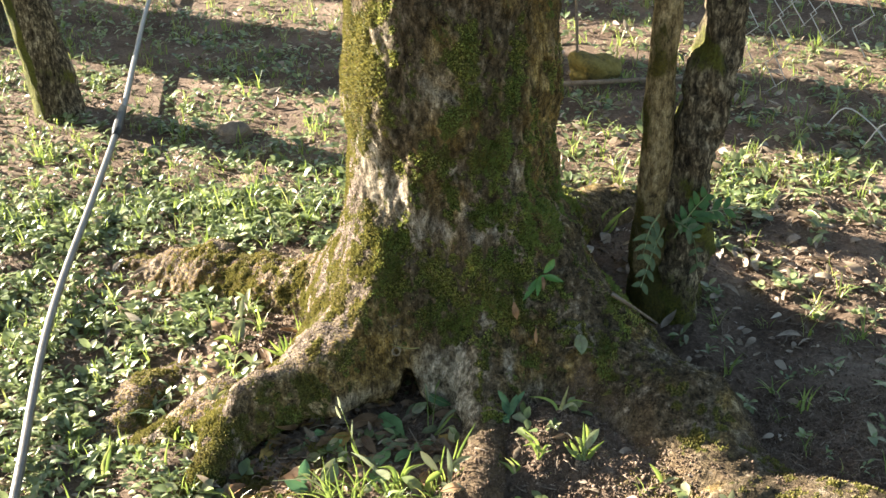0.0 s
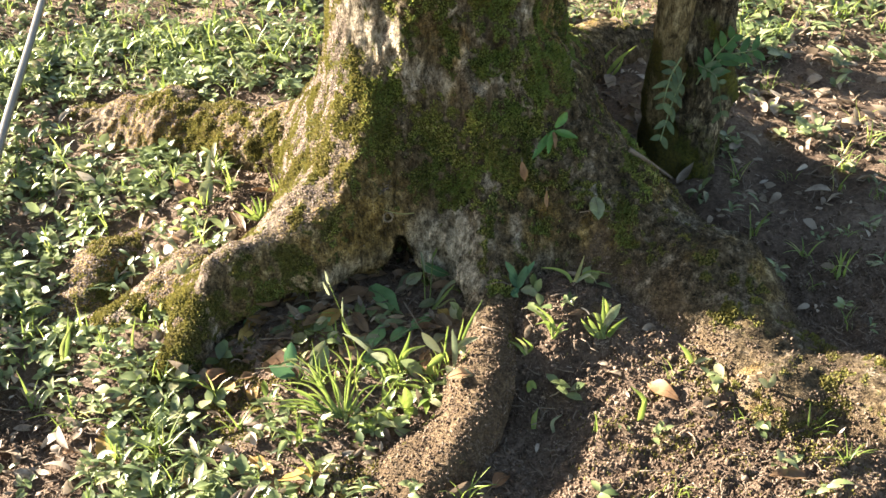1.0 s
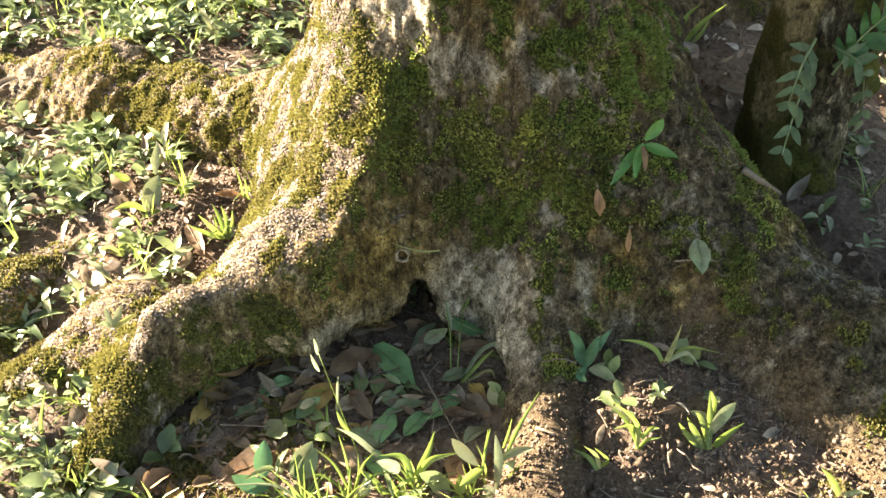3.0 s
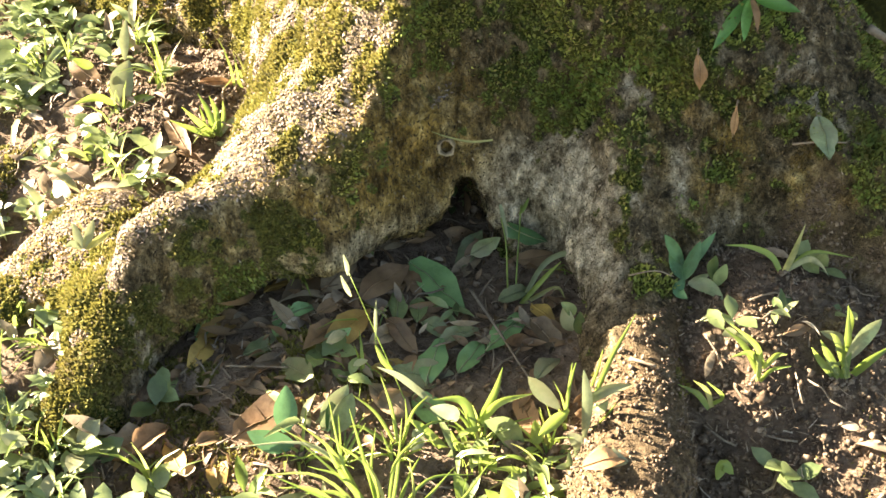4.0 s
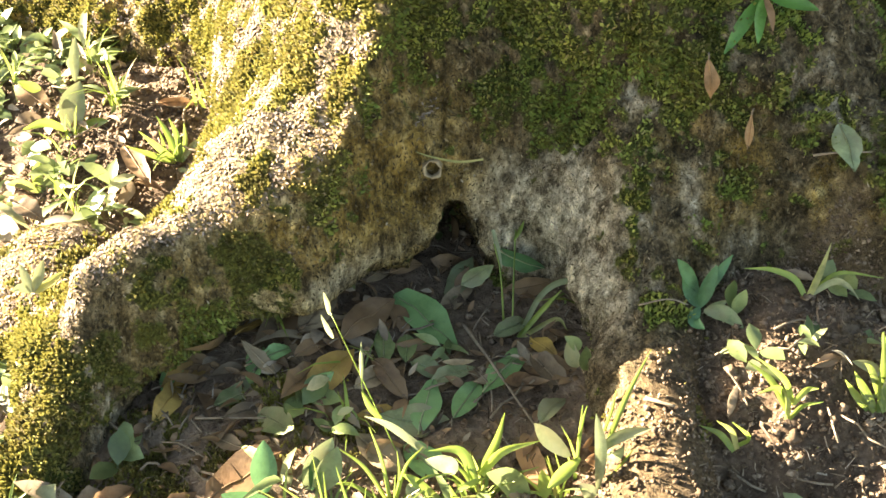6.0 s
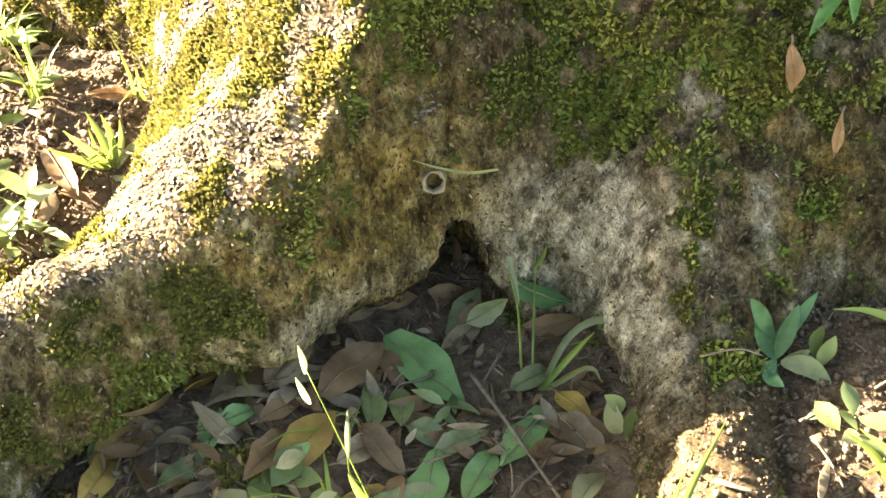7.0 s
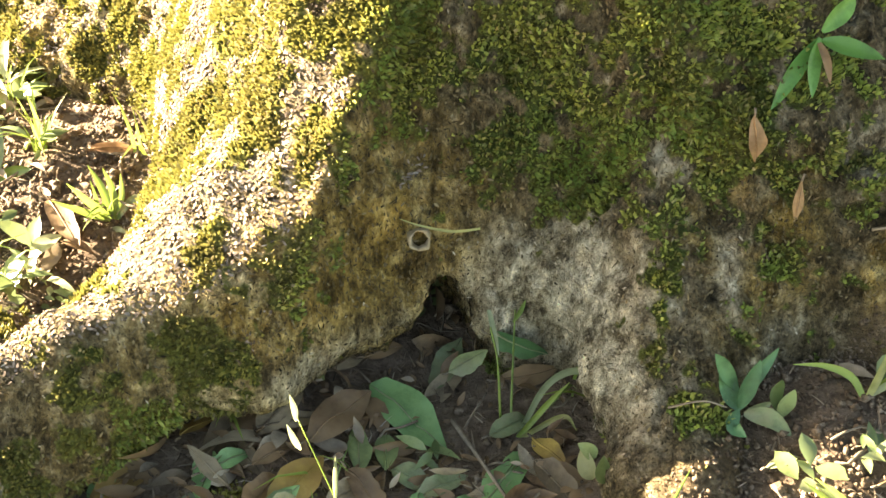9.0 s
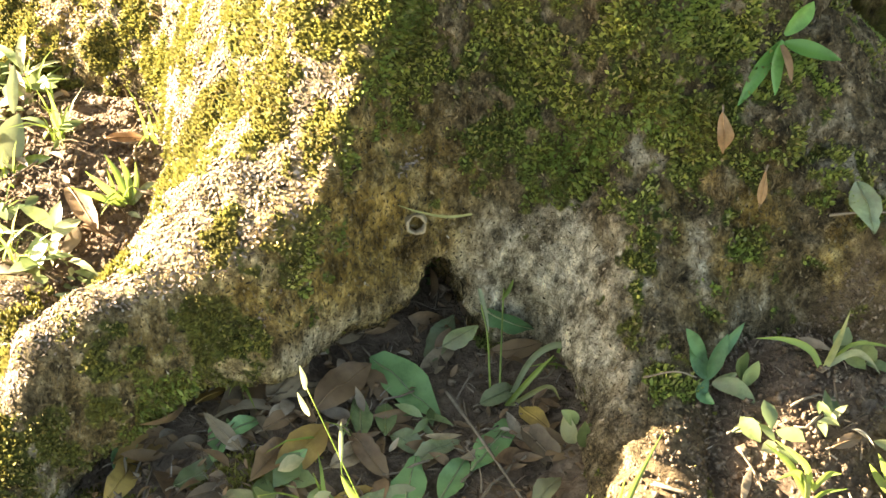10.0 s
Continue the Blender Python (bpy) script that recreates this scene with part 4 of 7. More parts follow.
def boulder(x, y, sx, sy, sz, sink, label, seed, material):
    p = ball * (1 + 0.3 * waves(ball, 0.5, seed, 4))[:, None] * np.array([sx, sy, sz])
    ob = mesh_object("rock", p, ball_faces, material)
    ob.location = (x, y, gz(x, y) + sz - sink)
    return tagged(ob, label, "rock")


boulder(0.345, 2.80, 0.06, 0.055, 0.04, 0.018, "rounded rock coated in golden moss", 81, STONE)
boulder(-0.47, 2.62, 0.045, 0.04, 0.022, 0.018, "low brown stone half sunk among grass", 82, TWIG)

post = thing("fence_post", 0.66, 3.42, gz(0.66, 3.42), "grey concrete post behind the twin-stemmed tree", "post")
bm = bmesh.new()
bmesh.ops.create_cube(bm, size=1, matrix=Matrix.Diagonal((0.075, 0.075, 1.7, 1)) @ Matrix.Translation((0, 0, 0.45)))
bmesh.ops.bevel(bm, geom=bm.edges[:], offset=0.008, segments=2, affect="EDGES")
part("shaft", [tuple(v.co) for v in bm.verts], [tuple(v.index for v in fc.verts) for fc in bm.faces], CONCRETE, post)
bm.free()

fence = thing("wire_fence", 0.95, 2.6, gz(0.95, 2.6), "torn galvanised chain-link fence hanging loose above the earth", "fence")
fl = np.array(fence.location)
A, B = np.array([0.655, 2.74]), np.array([1.12, 1.6])
run = np.linalg.norm(B - A)
MESH_W, MESH_H = 0.056, 0.085
g = random.Random(4)
for k in range(int(run / MESH_W)):
    low = 0 if k < 3 else (4 if k < 12 else 3)
    line = []
    for j in range(low, 20):
        z = 0.012 + j * MESH_H / 2
        s = k * MESH_W + (MESH_W if (j + k) % 2 else 0) + g.uniform(-0.004, 0.004) + 0.02 * math.sin(z * 9 + k * 0.4)
        p = A + (B - A) / run * s
        sag = 0.02 * math.sin(k * 0.9) + 0.1 * max(0.0, 0.25 - z) * math.sin(k * 1.7 + 0.5)
        line.append((p[0] + sag, p[1] + sag * 0.5 + (0.003 if (j + k) % 2 else -0.003), z + gz(*p)))
    v, f = tube_shape(line, 0.0013, 5)
    part("wire", v - fl, f, WIRE, fence)
for k in range(5):
    p = A + (B - A) / run * (0.34 + 0.12 * k)
    base = np.array([p[0], p[1], gz(*p) + 0.004])
    line = smooth_line([base, base + np.array([0.03, -0.02, 0.05 + 0.01 * k]), base + np.array([0.07, -0.06, 0.035]), base + np.array([0.1, -0.1, 0.004])], 4)
    v, f = tube_shape(line, 0.0016, 5)
    part("wire", v - fl, f, WIRE, fence, "loose bent wire")

# ---------------------------------------------------------------- ground cover
def on_tree(x, y):
    """Height of the tree's body over the ground there, roughly, to keep plants off it."""
    i, j = int((x - LOW[0]) / STEP), int((y - LOW[1]) / STEP)
    if not (0 <= i < NUM[0] and 0 <= j < NUM[1]):
        return 0.0
    k = int((gz(x, y) + 0.004 - LOW[2]) / STEP)
    return 1.0 if field[i, j, k] < 0 else 0.0


def open_spot(x, y):
    if on_tree(x, y):
        return False
    return math.hypot(x - 0.345, y - 1.74) > 0.06


def field_of(x, y, freq, seed):
    return float(waves(np.array([[x, y]]), freq, seed, 2)[0])


def weed_density(x, y):
    d = 1.0 / (1 + math.exp((x + 0.13 + 0.25 * max(0, y - 2.0)) / 0.06))
    if y < 1.5:
        d *= 0.75
    if 1.33 < y < 1.56 and -0.3 < x < 0.03:
        d *= 0.05
    if math.hypot(x + 0.2, y - 1.67) < 0.09:
        d *= 0.15
    d += 0.06 if x > 0.1 else 0
    if x > 0.45 and y > 1.9:
        d += 0.22
    return d * min(1.0, max(0.12, 0.62 + 0.7 * field_of(x, y, 3.0, 90)))


weed_shapes = [leaf_shape(1, r, fo, c, 0, 4, 0.8, wd) for r, fo, c, wd in ((0.5, 0.3, 0.5, 0.5), (0.62, 0.2, 0.3, 0.55), (0.34, 0.3, 0.7, 0.5), (0.2, 0.35, 0.9, 0.45))]
blade_shapes = [blade_shape(1, 0.05, r, d, 3) for r, d in ((1.35, 1.1), (1.15, 1.6), (0.95, 1.9), (1.45, 0.5), (0.7, 0.9))]
weeds, grass, litter, crumbs, twigs, fibres = Heap(), Heap(), Heap(), Heap(), Heap(), Heap()
strand_shapes = [blade_shape(1, w, r, d, 2) for w, r, d in ((0.1, 0.3, 1.2), (0.07, 0.5, 1.9), (0.12, 0.2, 0.3), (0.08, 0.1, -0.8))]
g = random.Random(12)


def spot(near_share):
    """A random spot: near the tree, or on the land behind it."""
    if g.random() < near_share:
        return g.uniform(-0.95, 0.8), g.uniform(1.0, 2.3)
    y = 2.2 + 3.3 * g.random() ** 1.6
    return g.uniform(-0.5 * y, 0.5 * y), y


def spread(count, near_share, density):
    """Spots that a density accepts, off the tree, with the ground's height at each."""
    got = []
    for _ in range(count):
        x, y = spot(near_share)
        if g.random() < density(x, y) and open_spot(x, y):
            got.append((x, y))
    zs = ground_z(np.array([p[0] for p in got]), np.array([p[1] for p in got]))
    return [(x, y, float(z)) for (x, y), z in zip(got, zs)]


def grass_density(x, y):
    return 0.5 * weed_density(x, y) + (0.05 if x > 0 else 0.06) + (0.3 if y > 2.1 else 0)


def litter_density(x, y):
    d = 0.55 if x < 0 else 0.3 + 0.35 * (y > 1.55)
    if y < 1.55 and x > -0.06:
        d = 0.05
    elif math.hypot(x + 0.22, y - 1.65) < 0.13:
        d = 0.06
    elif x > 0.1 and y < 1.75:
        d *= 0.5
    if 1.3 < y < 1.56 and -0.3 < x < 0.03:
        d *= 0.3
    return d * (0.8 + 0.6 * field_of(x, y, 4.0, 91))


for x, y, z in spread(14500, 0.72, weed_density):
    size = g.uniform(0.007, 0.025)
    kind = g.choice((0, 0, 1, 1, 2, 3))
    for k in range(g.randint(4, 8)):
        v, f = weed_shapes[kind]
        s = size * g.uniform(0.7, 1.2) * (1.5 if kind == 3 else 1)
        weeds.add(v * s @ turn_of(g.uniform(0, 6.28), g.uniform(0.05, 0.9), g.uniform(-0.4, 0.4)) + np.array([x + g.gauss(0, 0.004), y + g.gauss(0, 0.004), z + g.uniform(0.0, 0.014)]), f)

for _ in range(34):
    x, y = g.uniform(-0.24, 0.0), g.uniform(1.24, 1.32)
    if not open_spot(x, y):
        continue
    z, size, kind = gz(x, y), g.uniform(0.012, 0.024), g.choice((0, 2, 2, 3))
    for k in range(g.randint(3, 6)):
        v, f = weed_shapes[kind]
        heap = grass if k % 2 else weeds
        heap.add(v * size * g.uniform(0.7, 1.3) @ turn_of(g.uniform(0, 6.28), g.uniform(0.2, 1.1), g.uniform(-0.4, 0.4)) + np.array([x + g.gauss(0, 0.004), y + g.gauss(0, 0.004), z + g.uniform(0.0, 0.012)]), f)

for x, y, z in spread(5500, 0.55, grass_density):
    size = g.uniform(0.02, 0.05)
    for k in range(g.randint(4, 9)):
        v, f = blade_shapes[g.randrange(5)]
        s = size * g.uniform(0.6, 1.25)
        grass.add(v * np.array([s, s * g.uniform(0.8, 1.6), s]) @ turn_of(g.uniform(0, 6.28), 0.0) + np.array([x + g.gauss(0, 0.005), y + g.gauss(0, 0.005), z]), f)

for _ in range(3400):
    x, y = g.uniform(-1.7, 1.8), 2.2 + 2.6 * g.random() ** 1.3
    if field_of(x, y, 2.2, 97) < -0.15:
        continue
    z, size = gz(x, y), g.uniform(0.015, 0.036)
    for k in range(5):
        v, f = blade_shapes[g.randrange(5)]
        s = size * g.uniform(0.6, 1.25)
        grass.add(v * np.array([s, s * 1.6, s]) @ turn_of(g.uniform(0, 6.28), 0.0) + np.array([x + g.gauss(0, 0.008), y + g.gauss(0, 0.008), z]), f)

for _ in range(8500):
    x, y = g.uniform(-2.0, 1.8), 2.1 + 3.0 * g.random() ** 1.4
    if g.random() > (0.95 if x < 0.3 else 0.5) * min(1.0, 0.75 + 0.6 * field_of(x, y, 1.6, 98)):
        continue
    z, size = gz(x, y), g.uniform(0.012, 0.026)
    for k in range(4):
        v, f = weed_shapes[g.randrange(4)]
        weeds.add(v * size * g.uniform(0.7, 1.2) @ turn_of(g.uniform(0, 6.28), g.uniform(0.05, 0.9), g.uniform(-0.4, 0.4)) + np.array([x + g.gauss(0, 0.01), y + g.gauss(0, 0.01), z + g.uniform(0.0, 0.012)]), f)

dry_shapes = [leaf_shape(1, r, fo, c, tw, 5, 0.9) for r, fo, c, tw in ((0.45, 0.35, 0.6, 0.3), (0.38, 0.6, -0.7, -0.5), (0.5, 0.15, 1.1, 0.6), (0.3, 0.8, 0.4, 0.0))]
for x, y, z in spread(20000, 0.55, litter_density):
    v, f = g.choice(dry_shapes)
    s = min(0.038, 0.008 + g.expovariate(95))
    litter.add(v * s @ turn_of(g.uniform(0, 6.28), g.gauss(0, 0.25), g.gauss(0, 0.5)) + np.array([x, y, z + 0.003 + g.uniform(0, 0.006)]), f)

octa = np.array([(1, 0, 0), (-1, 0, 0), (0, 1, 0), (0, -1, 0), (0, 0, 1), (0, 0, -0.6)], float)
octa_faces = [(0, 2, 4), (2, 1, 4), (1, 3, 4), (3, 0, 4), (2, 0, 5), (1, 2, 5), (3, 1, 5), (0, 3, 5)]


def crumb(x, y, z, scale=1.0):
    s = (abs(g.gauss(0, 0.0017)) + 0.0009) * scale
    crumbs.add(octa * np.array([g.uniform(0.6, 1.4) for _ in range(3)]) * s @ turn_of(g.uniform(0, 6.28), g.uniform(-1, 1), g.uniform(-1, 1)) + np.array([x, y, z + s * 0.3]), octa_faces)


for x, y, z in spread(18000, 0.92, lambda x, y: 1.0 if x > -0.05 and y < 1.6 else 0.45):
    crumb(x, y, z)
for count, (x0, x1, y0, y1), scale in ((34000, (0.03, 0.62, 1.02, 1.5), 0.6), (9000, (-0.6, 0.0, 1.0, 1.36), 0.7), (5000, (-0.36, -0.12, 1.56, 1.8), 0.7)):
    xs, ys = rng.uniform(x0, x1, count), rng.uniform(y0, y1, count)
    for x, y, z in zip(xs, ys, ground_z(xs, ys)):
        if not on_tree(x, y):
            crumb(x, y, float(z), scale)
loose = np.flatnonzero((earth[tf].mean(1) > 0.35) & (midn[:, 2] > 0.1) & (mid[:, 1] < 1.46))
for i in rng.choice(loose, 26000):
    crumb(*(mid[i] + rng.normal(size=3) * 0.0008), 0.45)
for x, y, z in spread(3200, 0.75, lambda x, y: 0.8):
    a, n, L = g.uniform(0, 6.28), 4, g.uniform(0.012, 0.05)
    line, p = [], np.array([x, y])
    for k in range(n):
        line.append((p[0], p[1], z + 0.002 + 0.005 * g.random()))
        a += g.gauss(0, 0.4)
        p = p + L / n * np.array([math.cos(a), math.sin(a)])
    twigs.add(*tube_shape(line, g.uniform(0.0004, 0.0011), 4))
for x, y, z in spread(62000, 0.84, lambda x, y: (1.0 if y < 1.40 or (x > 0.4 and y > 1.7) else 0.3) if x > -0.02 else (0.9)):
    L, a = g.uniform(0.004, 0.013), g.uniform(0, 6.28)
    v, f = strand_shapes[g.randrange(4)]
    fibres.add(v * L @ turn_of(a, g.gauss(0.1, 0.3), g.uniform(-1, 1)) + np.array([x, y, z + 0.0015]), f)
for i in rng.choice(loose, min(5000, len(loose) * 2)):
    v, f = strand_shapes[g.randrange(4)]
    fibres.add(v * g.uniform(0.003, 0.008) @ turn_of(g.uniform(0, 6.28), g.gauss(0.1, 0.4), g.uniform(-1, 1)) + mid[i], f)
for heap, name, mat, label, cat in ((weeds, "weeds", WEED, "low broad-leaved weeds covering the earth", "weeds"), (grass, "grass", GRASS, "scattered bright green grass tufts", "grass"),
                                    (litter, "leaf_litter", DRY, "curled dry brown and grey leaves on the soil", "leaf litter"),
                                    (crumbs, "soil_crumbs", CLOD, "loose crumbs of brown earth", "soil"), (fibres, "plant_fibres", FIBRE, "short tan dry fibres strewn over the earth", "fibres"), (twigs, "twigs", TWIG, "thin dead twigs and rootlets on the earth", "twigs")):
    tagged(heap.put(name, mat, None, heap is not crumbs), label, cat, kind="stuff")

# moss on the earth between the roots
spots = np.array([(-0.175, 1.405, 0.022), (-0.14, 1.385, 0.016), (-0.245, 1.395, 0.026), (-0.225, 1.37, 0.02), (-0.27, 1.405, 0.02), (-0.36, 1.52, 0.05), (-0.33, 1.33, 0.05), (-0.25, 1.3, 0.04), (0.3, 1.28, 0.05), (0.22, 1.2, 0.06), (0.36, 1.13, 0.06), (-0.1, 1.16, 0.05)])
pick = rng.integers(len(spots), size=32000)
xy = spots[pick, :2] + rng.normal(size=(len(pick), 2)) * spots[pick, 2:] * 0.7
xy = xy[cloudy(np.c_[xy, 0 * xy[:, 0]], 45.0, 61, 3) > 0.02]
xy = np.array([p for p in xy if not on_tree(*p)])
spot_z = ground_z(xy[:, 0], xy[:, 1])
tagged(tufts(np.c_[xy, spot_z], np.tile([0.0, 0.0, 1.0], (len(xy), 1)), rng.uniform(0.0015, 0.0045, len(xy)), MOSS_GOLD, "", None), "patches of yellow-green moss on the earth", "moss", kind="stuff")

# broken dead leaves on the floor of the hollow
bits = Heap()
for _ in range(600):
    x, y = g.uniform(-0.3, 0.02), g.uniform(1.33, 1.56)
    if on_tree(x, y):
        continue
    v, f = g.choice(dry_shapes)
    bits.add(v * (0.005 + g.expovariate(160)) @ turn_of(g.uniform(0, 6.28), g.gauss(0, 0.35), g.gauss(0, 0.6)) + np.array([x, y, gz(x, y) + 0.002 + g.uniform(0, 0.004)]), f)
tagged(bits.put("leaf_fragments", LEAF_BROWN), "broken grey-brown leaf bits in the hollow", "leaf litter", kind="stuff")
# ---------------------------------------------------------------- makers of single leaves, twigs and plants
def frame_of(base, tip, normal):
    x = (Vector(tip) - Vector(base))
    length = x.length
    x.normalize()
    z = Vector(normal)
    y = z.cross(x).normalized()
    z = x.cross(y)
    return np.array([tuple(x), tuple(y), tuple(z)]), length


def fallen_leaf(material, base, tip, normal, width, fold, curl, label):
    """A leaf with blade, midrib and stalk that lies from base to tip."""
    m, length = frame_of(base, tip, normal)
    v, f = leaf_shape(length, width, fold, curl, 0.15, 10, 0.85, 0.46)
    wob = waves(v + np.array(base) * 9, 38.0, 300, 2)
    edge = np.abs(v[:, 1]) > 1e-5
    ripple = waves(np.c_[v[:, 0] + base[0] * 3, v[:, 1] * 0.3 + base[1] * 3, 0 * v[:, 0]], 55.0, 301, 2)
    v[:, 1] *= 1 + 0.16 * ripple * edge
    v[:, 2] += 0.11 * width * edge * ripple
    v[:, 2] += 0.13 * width * wob + 0.012 * length * np.sin(v[:, 0] * 90 + length * 900) * (np.abs(v[:, 1]) > 1e-5)
    ob = thing("fallen_leaf", *base, label, "leaf", "fallen leaves round the tree")
    part("blade", v @ m, f, material, ob)
    spine = v[1::3] + np.array([0, 0, 0.0004])
    rib = [tuple(p) for p in (spine @ m)]
    rv, rf = tube_shape(rib, [0.0007 * (1 - 0.75 * i / len(rib)) for i in range(len(rib))], 5)
    part("midrib", rv, rf, PALE_BLADE if material in (LEAF_GREEN, BLUE_GREEN) else material, ob)
    stalk = [tuple(np.array(p) @ m) for p in ((-0.16 * length, 0.03 * length, 0.0), (-0.08 * length, 0.01 * length, 0.001), (0, 0, 0.0004))]
    sv, sf = tube_shape(stalk, 0.0007, 5)
    part("stalk", sv, sf, TWIG, ob)
    return ob


def dead_twig(points, radius, label):
    line = smooth_line(points, 5)
    v, f = tube_shape(line, list(np.linspace(radius, radius * 0.6, len(line))), 7, 0.12, len(label))
    ob = mesh_object("twig", v - np.array(points[0]), f, TWIG)
    ob.location = points[0]
    return tagged(ob, label, "twig")


def strip(points, width, material, parent, how):
    """A grass blade ('g'), a leaf ('l') or a round stalk ('s') along a line."""
    line = [np.array(p) for p in smooth_line(points, 5)]
    loc = np.array(parent.location)
    if how == "s":
        v, f = tube_shape(line, list(np.linspace(width / 2, width / 3.5, len(line))), 6)
        return part("stalk", v - loc, f, material, parent)
    face, verts, faces, n = np.array([0.12, -0.75, 0.65]), [], [], len(line) - 1
    for i, p in enumerate(line):
        u = i / n
        d = line[min(i + 1, n)] - line[max(i - 1, 0)]
        side = np.cross(d, face)
        side /= max(np.linalg.norm(side), 1e-9)
        lift = np.cross(side, d)
        lift /= max(np.linalg.norm(lift), 1e-9)
        if how == "l":
            w = width / 2 * max(math.sin(math.pi * min(1, 0.04 + 0.96 * u)) ** 0.75, 0.04)
        else:
            w = width / 2 * (0.55 + 0.45 * math.sin(math.pi * min(1, u + 0.15))) * (1 - u ** 4) + 0.0002
        fold = 0.32 * w
        verts += [p - side * w + lift * fold, p - side * w * 0.5 + lift * fold * 0.3, p, p + side * w * 0.5 + lift * fold * 0.3, p + side * w + lift * fold]
        if i:
            k = 5 * i
            faces += [(k - 5 + j, k - 4 + j, k + 1 + j, k + j) for j in range(4)]
    return part("leaf" if how == "l" else "blade", np.array(verts) - loc, faces, material, parent)


def grass_tuft(x, y, z, count, reach, seed, label):
    g = random.Random(seed)
    ob = thing("grass", x, y, z, label, "grass")
    for k in range(count):
        s = reach * g.uniform(0.55, 1.15)
        v, f = blade_shape(s, g.uniform(0.0011, 0.0024), g.uniform(0.75, 1.45), g.uniform(0.3, 1.7), 6)
        part("blade", v @ turn_of(g.uniform(0, 6.28), 0) + np.array([g.gauss(0, 0.004), g.gauss(0, 0.004), 0]), f, GRASS, ob)
    return ob


def fern_frond(points, reach, width, seed, label, sides=(-1, 1), green=None):
    """A frond: a stalk with opposite leaflets that shorten towards the tip."""
    g = random.Random(seed)
    ob = thing("fern", *points[0], label, "fern")
    line = [np.array(p) for p in smooth_line(points, 8)]
    loc = line[0]
    v, f = tube_shape(line, list(np.linspace(0.0016, 0.0006, len(line))), 6)
    part("stalk", v - loc, f, WEED, ob)
    face = np.array([0.15, -0.85, 0.5])
    for i in range(3, len(line), 3):
        u = i / (len(line) - 1)
        d = line[i] - line[i - 1]
        d /= np.linalg.norm(d)
        side = np.cross(d, face)
        side /= np.linalg.norm(side)
        for s in sides:
            way = side * s * g.uniform(0.5, 0.9) + d * g.uniform(0.4, 0.9) + face * g.uniform(-0.15, 0.2)
            L = reach * (1.05 - 0.4 * u) * g.uniform(0.6, 1.3)
            m, _ = frame_of((0, 0, 0), way, face)
            lv, lf = leaf_shape(L, width * g.uniform(0.85, 1.1), 0.2, 0.35, 0, 6, 0.7, 0.45)
            part("leaflet", lv @ m + line[i] - loc, lf, green or FERN, ob)
    return ob


# ---------------------------------------------------------------- fallen leaves and twigs, one by one
fallen_leaf(LEAF_YELLOW, (-0.2498, 1.4454, 0.0176), (-0.2158, 1.4650, 0.0200), (0.0626, -0.2292, 0.9714), 0.0154, .3, .3, "fallen yellow-brown leaf in the shaded hollow")
fallen_leaf(LEAF_GREY, (-0.1888, 1.4557, 0.0303), (-0.1633, 1.4871, 0.0360), (0.0106, -0.1845, 0.9828), 0.0175, .2, .3, "fallen grey leaf in the shaded hollow")
fallen_leaf(LEAF_YELLOW, (-0.2001, 1.4737, 0.0298), (-0.1815, 1.4881, 0.0322), (-0.2438, 0.1541, 0.9575), 0.0117, .2, .4, "fallen yellow-brown leaf in the shaded hollow")
fallen_leaf(LEAF_GREEN, (-0.1897, 1.4446, 0.0348), (-0.1619, 1.4571, 0.0389), (-0.0791, -0.1457, 0.9862), 0.0107, .5, .5, "fallen green leaf folded along its rib")
fallen_leaf(LEAF_OLIVE, (-0.2145, 1.4200, 0.0246), (-0.1855, 1.4337, 0.0298), (-0.1727, -0.0075, 0.9849), 0.0157, .2, .2, "fallen olive leaf in the shaded hollow")
fallen_leaf(LEAF_GREY, (-0.2085, 1.4078, 0.0277), (-0.1827, 1.4134, 0.0310), (-0.0590, -0.2781, 0.9587), 0.0111, .2, .4, "fallen grey leaf in the shaded hollow")
fallen_leaf(LEAF_YELLOW, (-0.1557, 1.4097, 0.0404), (-0.1238, 1.4420, 0.0491), (0.0141, -0.2755, 0.9612), 0.0216, .25, .2, "broad fallen brown-yellow leaf in the hollow")
fallen_leaf(LEAF_BROWN, (-0.1320, 1.4542, 0.0440), (-0.0926, 1.4894, 0.0442), (0.0287, -0.0374, 0.9989), 0.0213, .2, .2, "dark fallen brown leaf under the root")
fallen_leaf(LEAF_GREEN, (-0.0919, 1.5008, 0.0338), (-0.0533, 1.4498, 0.0352), (-0.0476, -0.0101, 0.9988), 0.0260, .2, .2, "large fallen green leaf with a pale midrib")
fallen_leaf(BLUE_GREEN, (-0.0234, 1.5040, 0.0654), (0.0117, 1.4962, 0.0505), (-0.1234, -0.9678, 0.2194), 0.0167, .2, .1, "dark blue-green leaf at the foot of the trunk")
fallen_leaf(LEAF_BROWN, (-0.0164, 1.4996, 0.0302), (0.0173, 1.4927, 0.0431), (-0.3531, -0.7920, 0.4980), 0.0145, .3, .4, "fallen brown leaf at the foot of the trunk")
fallen_leaf(LEAF_GREY, (-0.0627, 1.4868, 0.0220), (-0.0322, 1.5157, 0.0302), (-0.0172, -0.2564, 0.9664), 0.0138, .3, .2, "long fallen grey leaf in the hollow")
fallen_leaf(WEED, (-0.1054, 1.4345, 0.0341), (-0.1022, 1.4707, 0.0392), (0.1178, -0.1484, 0.9819), 0.0131, .2, .3, "rounded green leaf in the hollow")
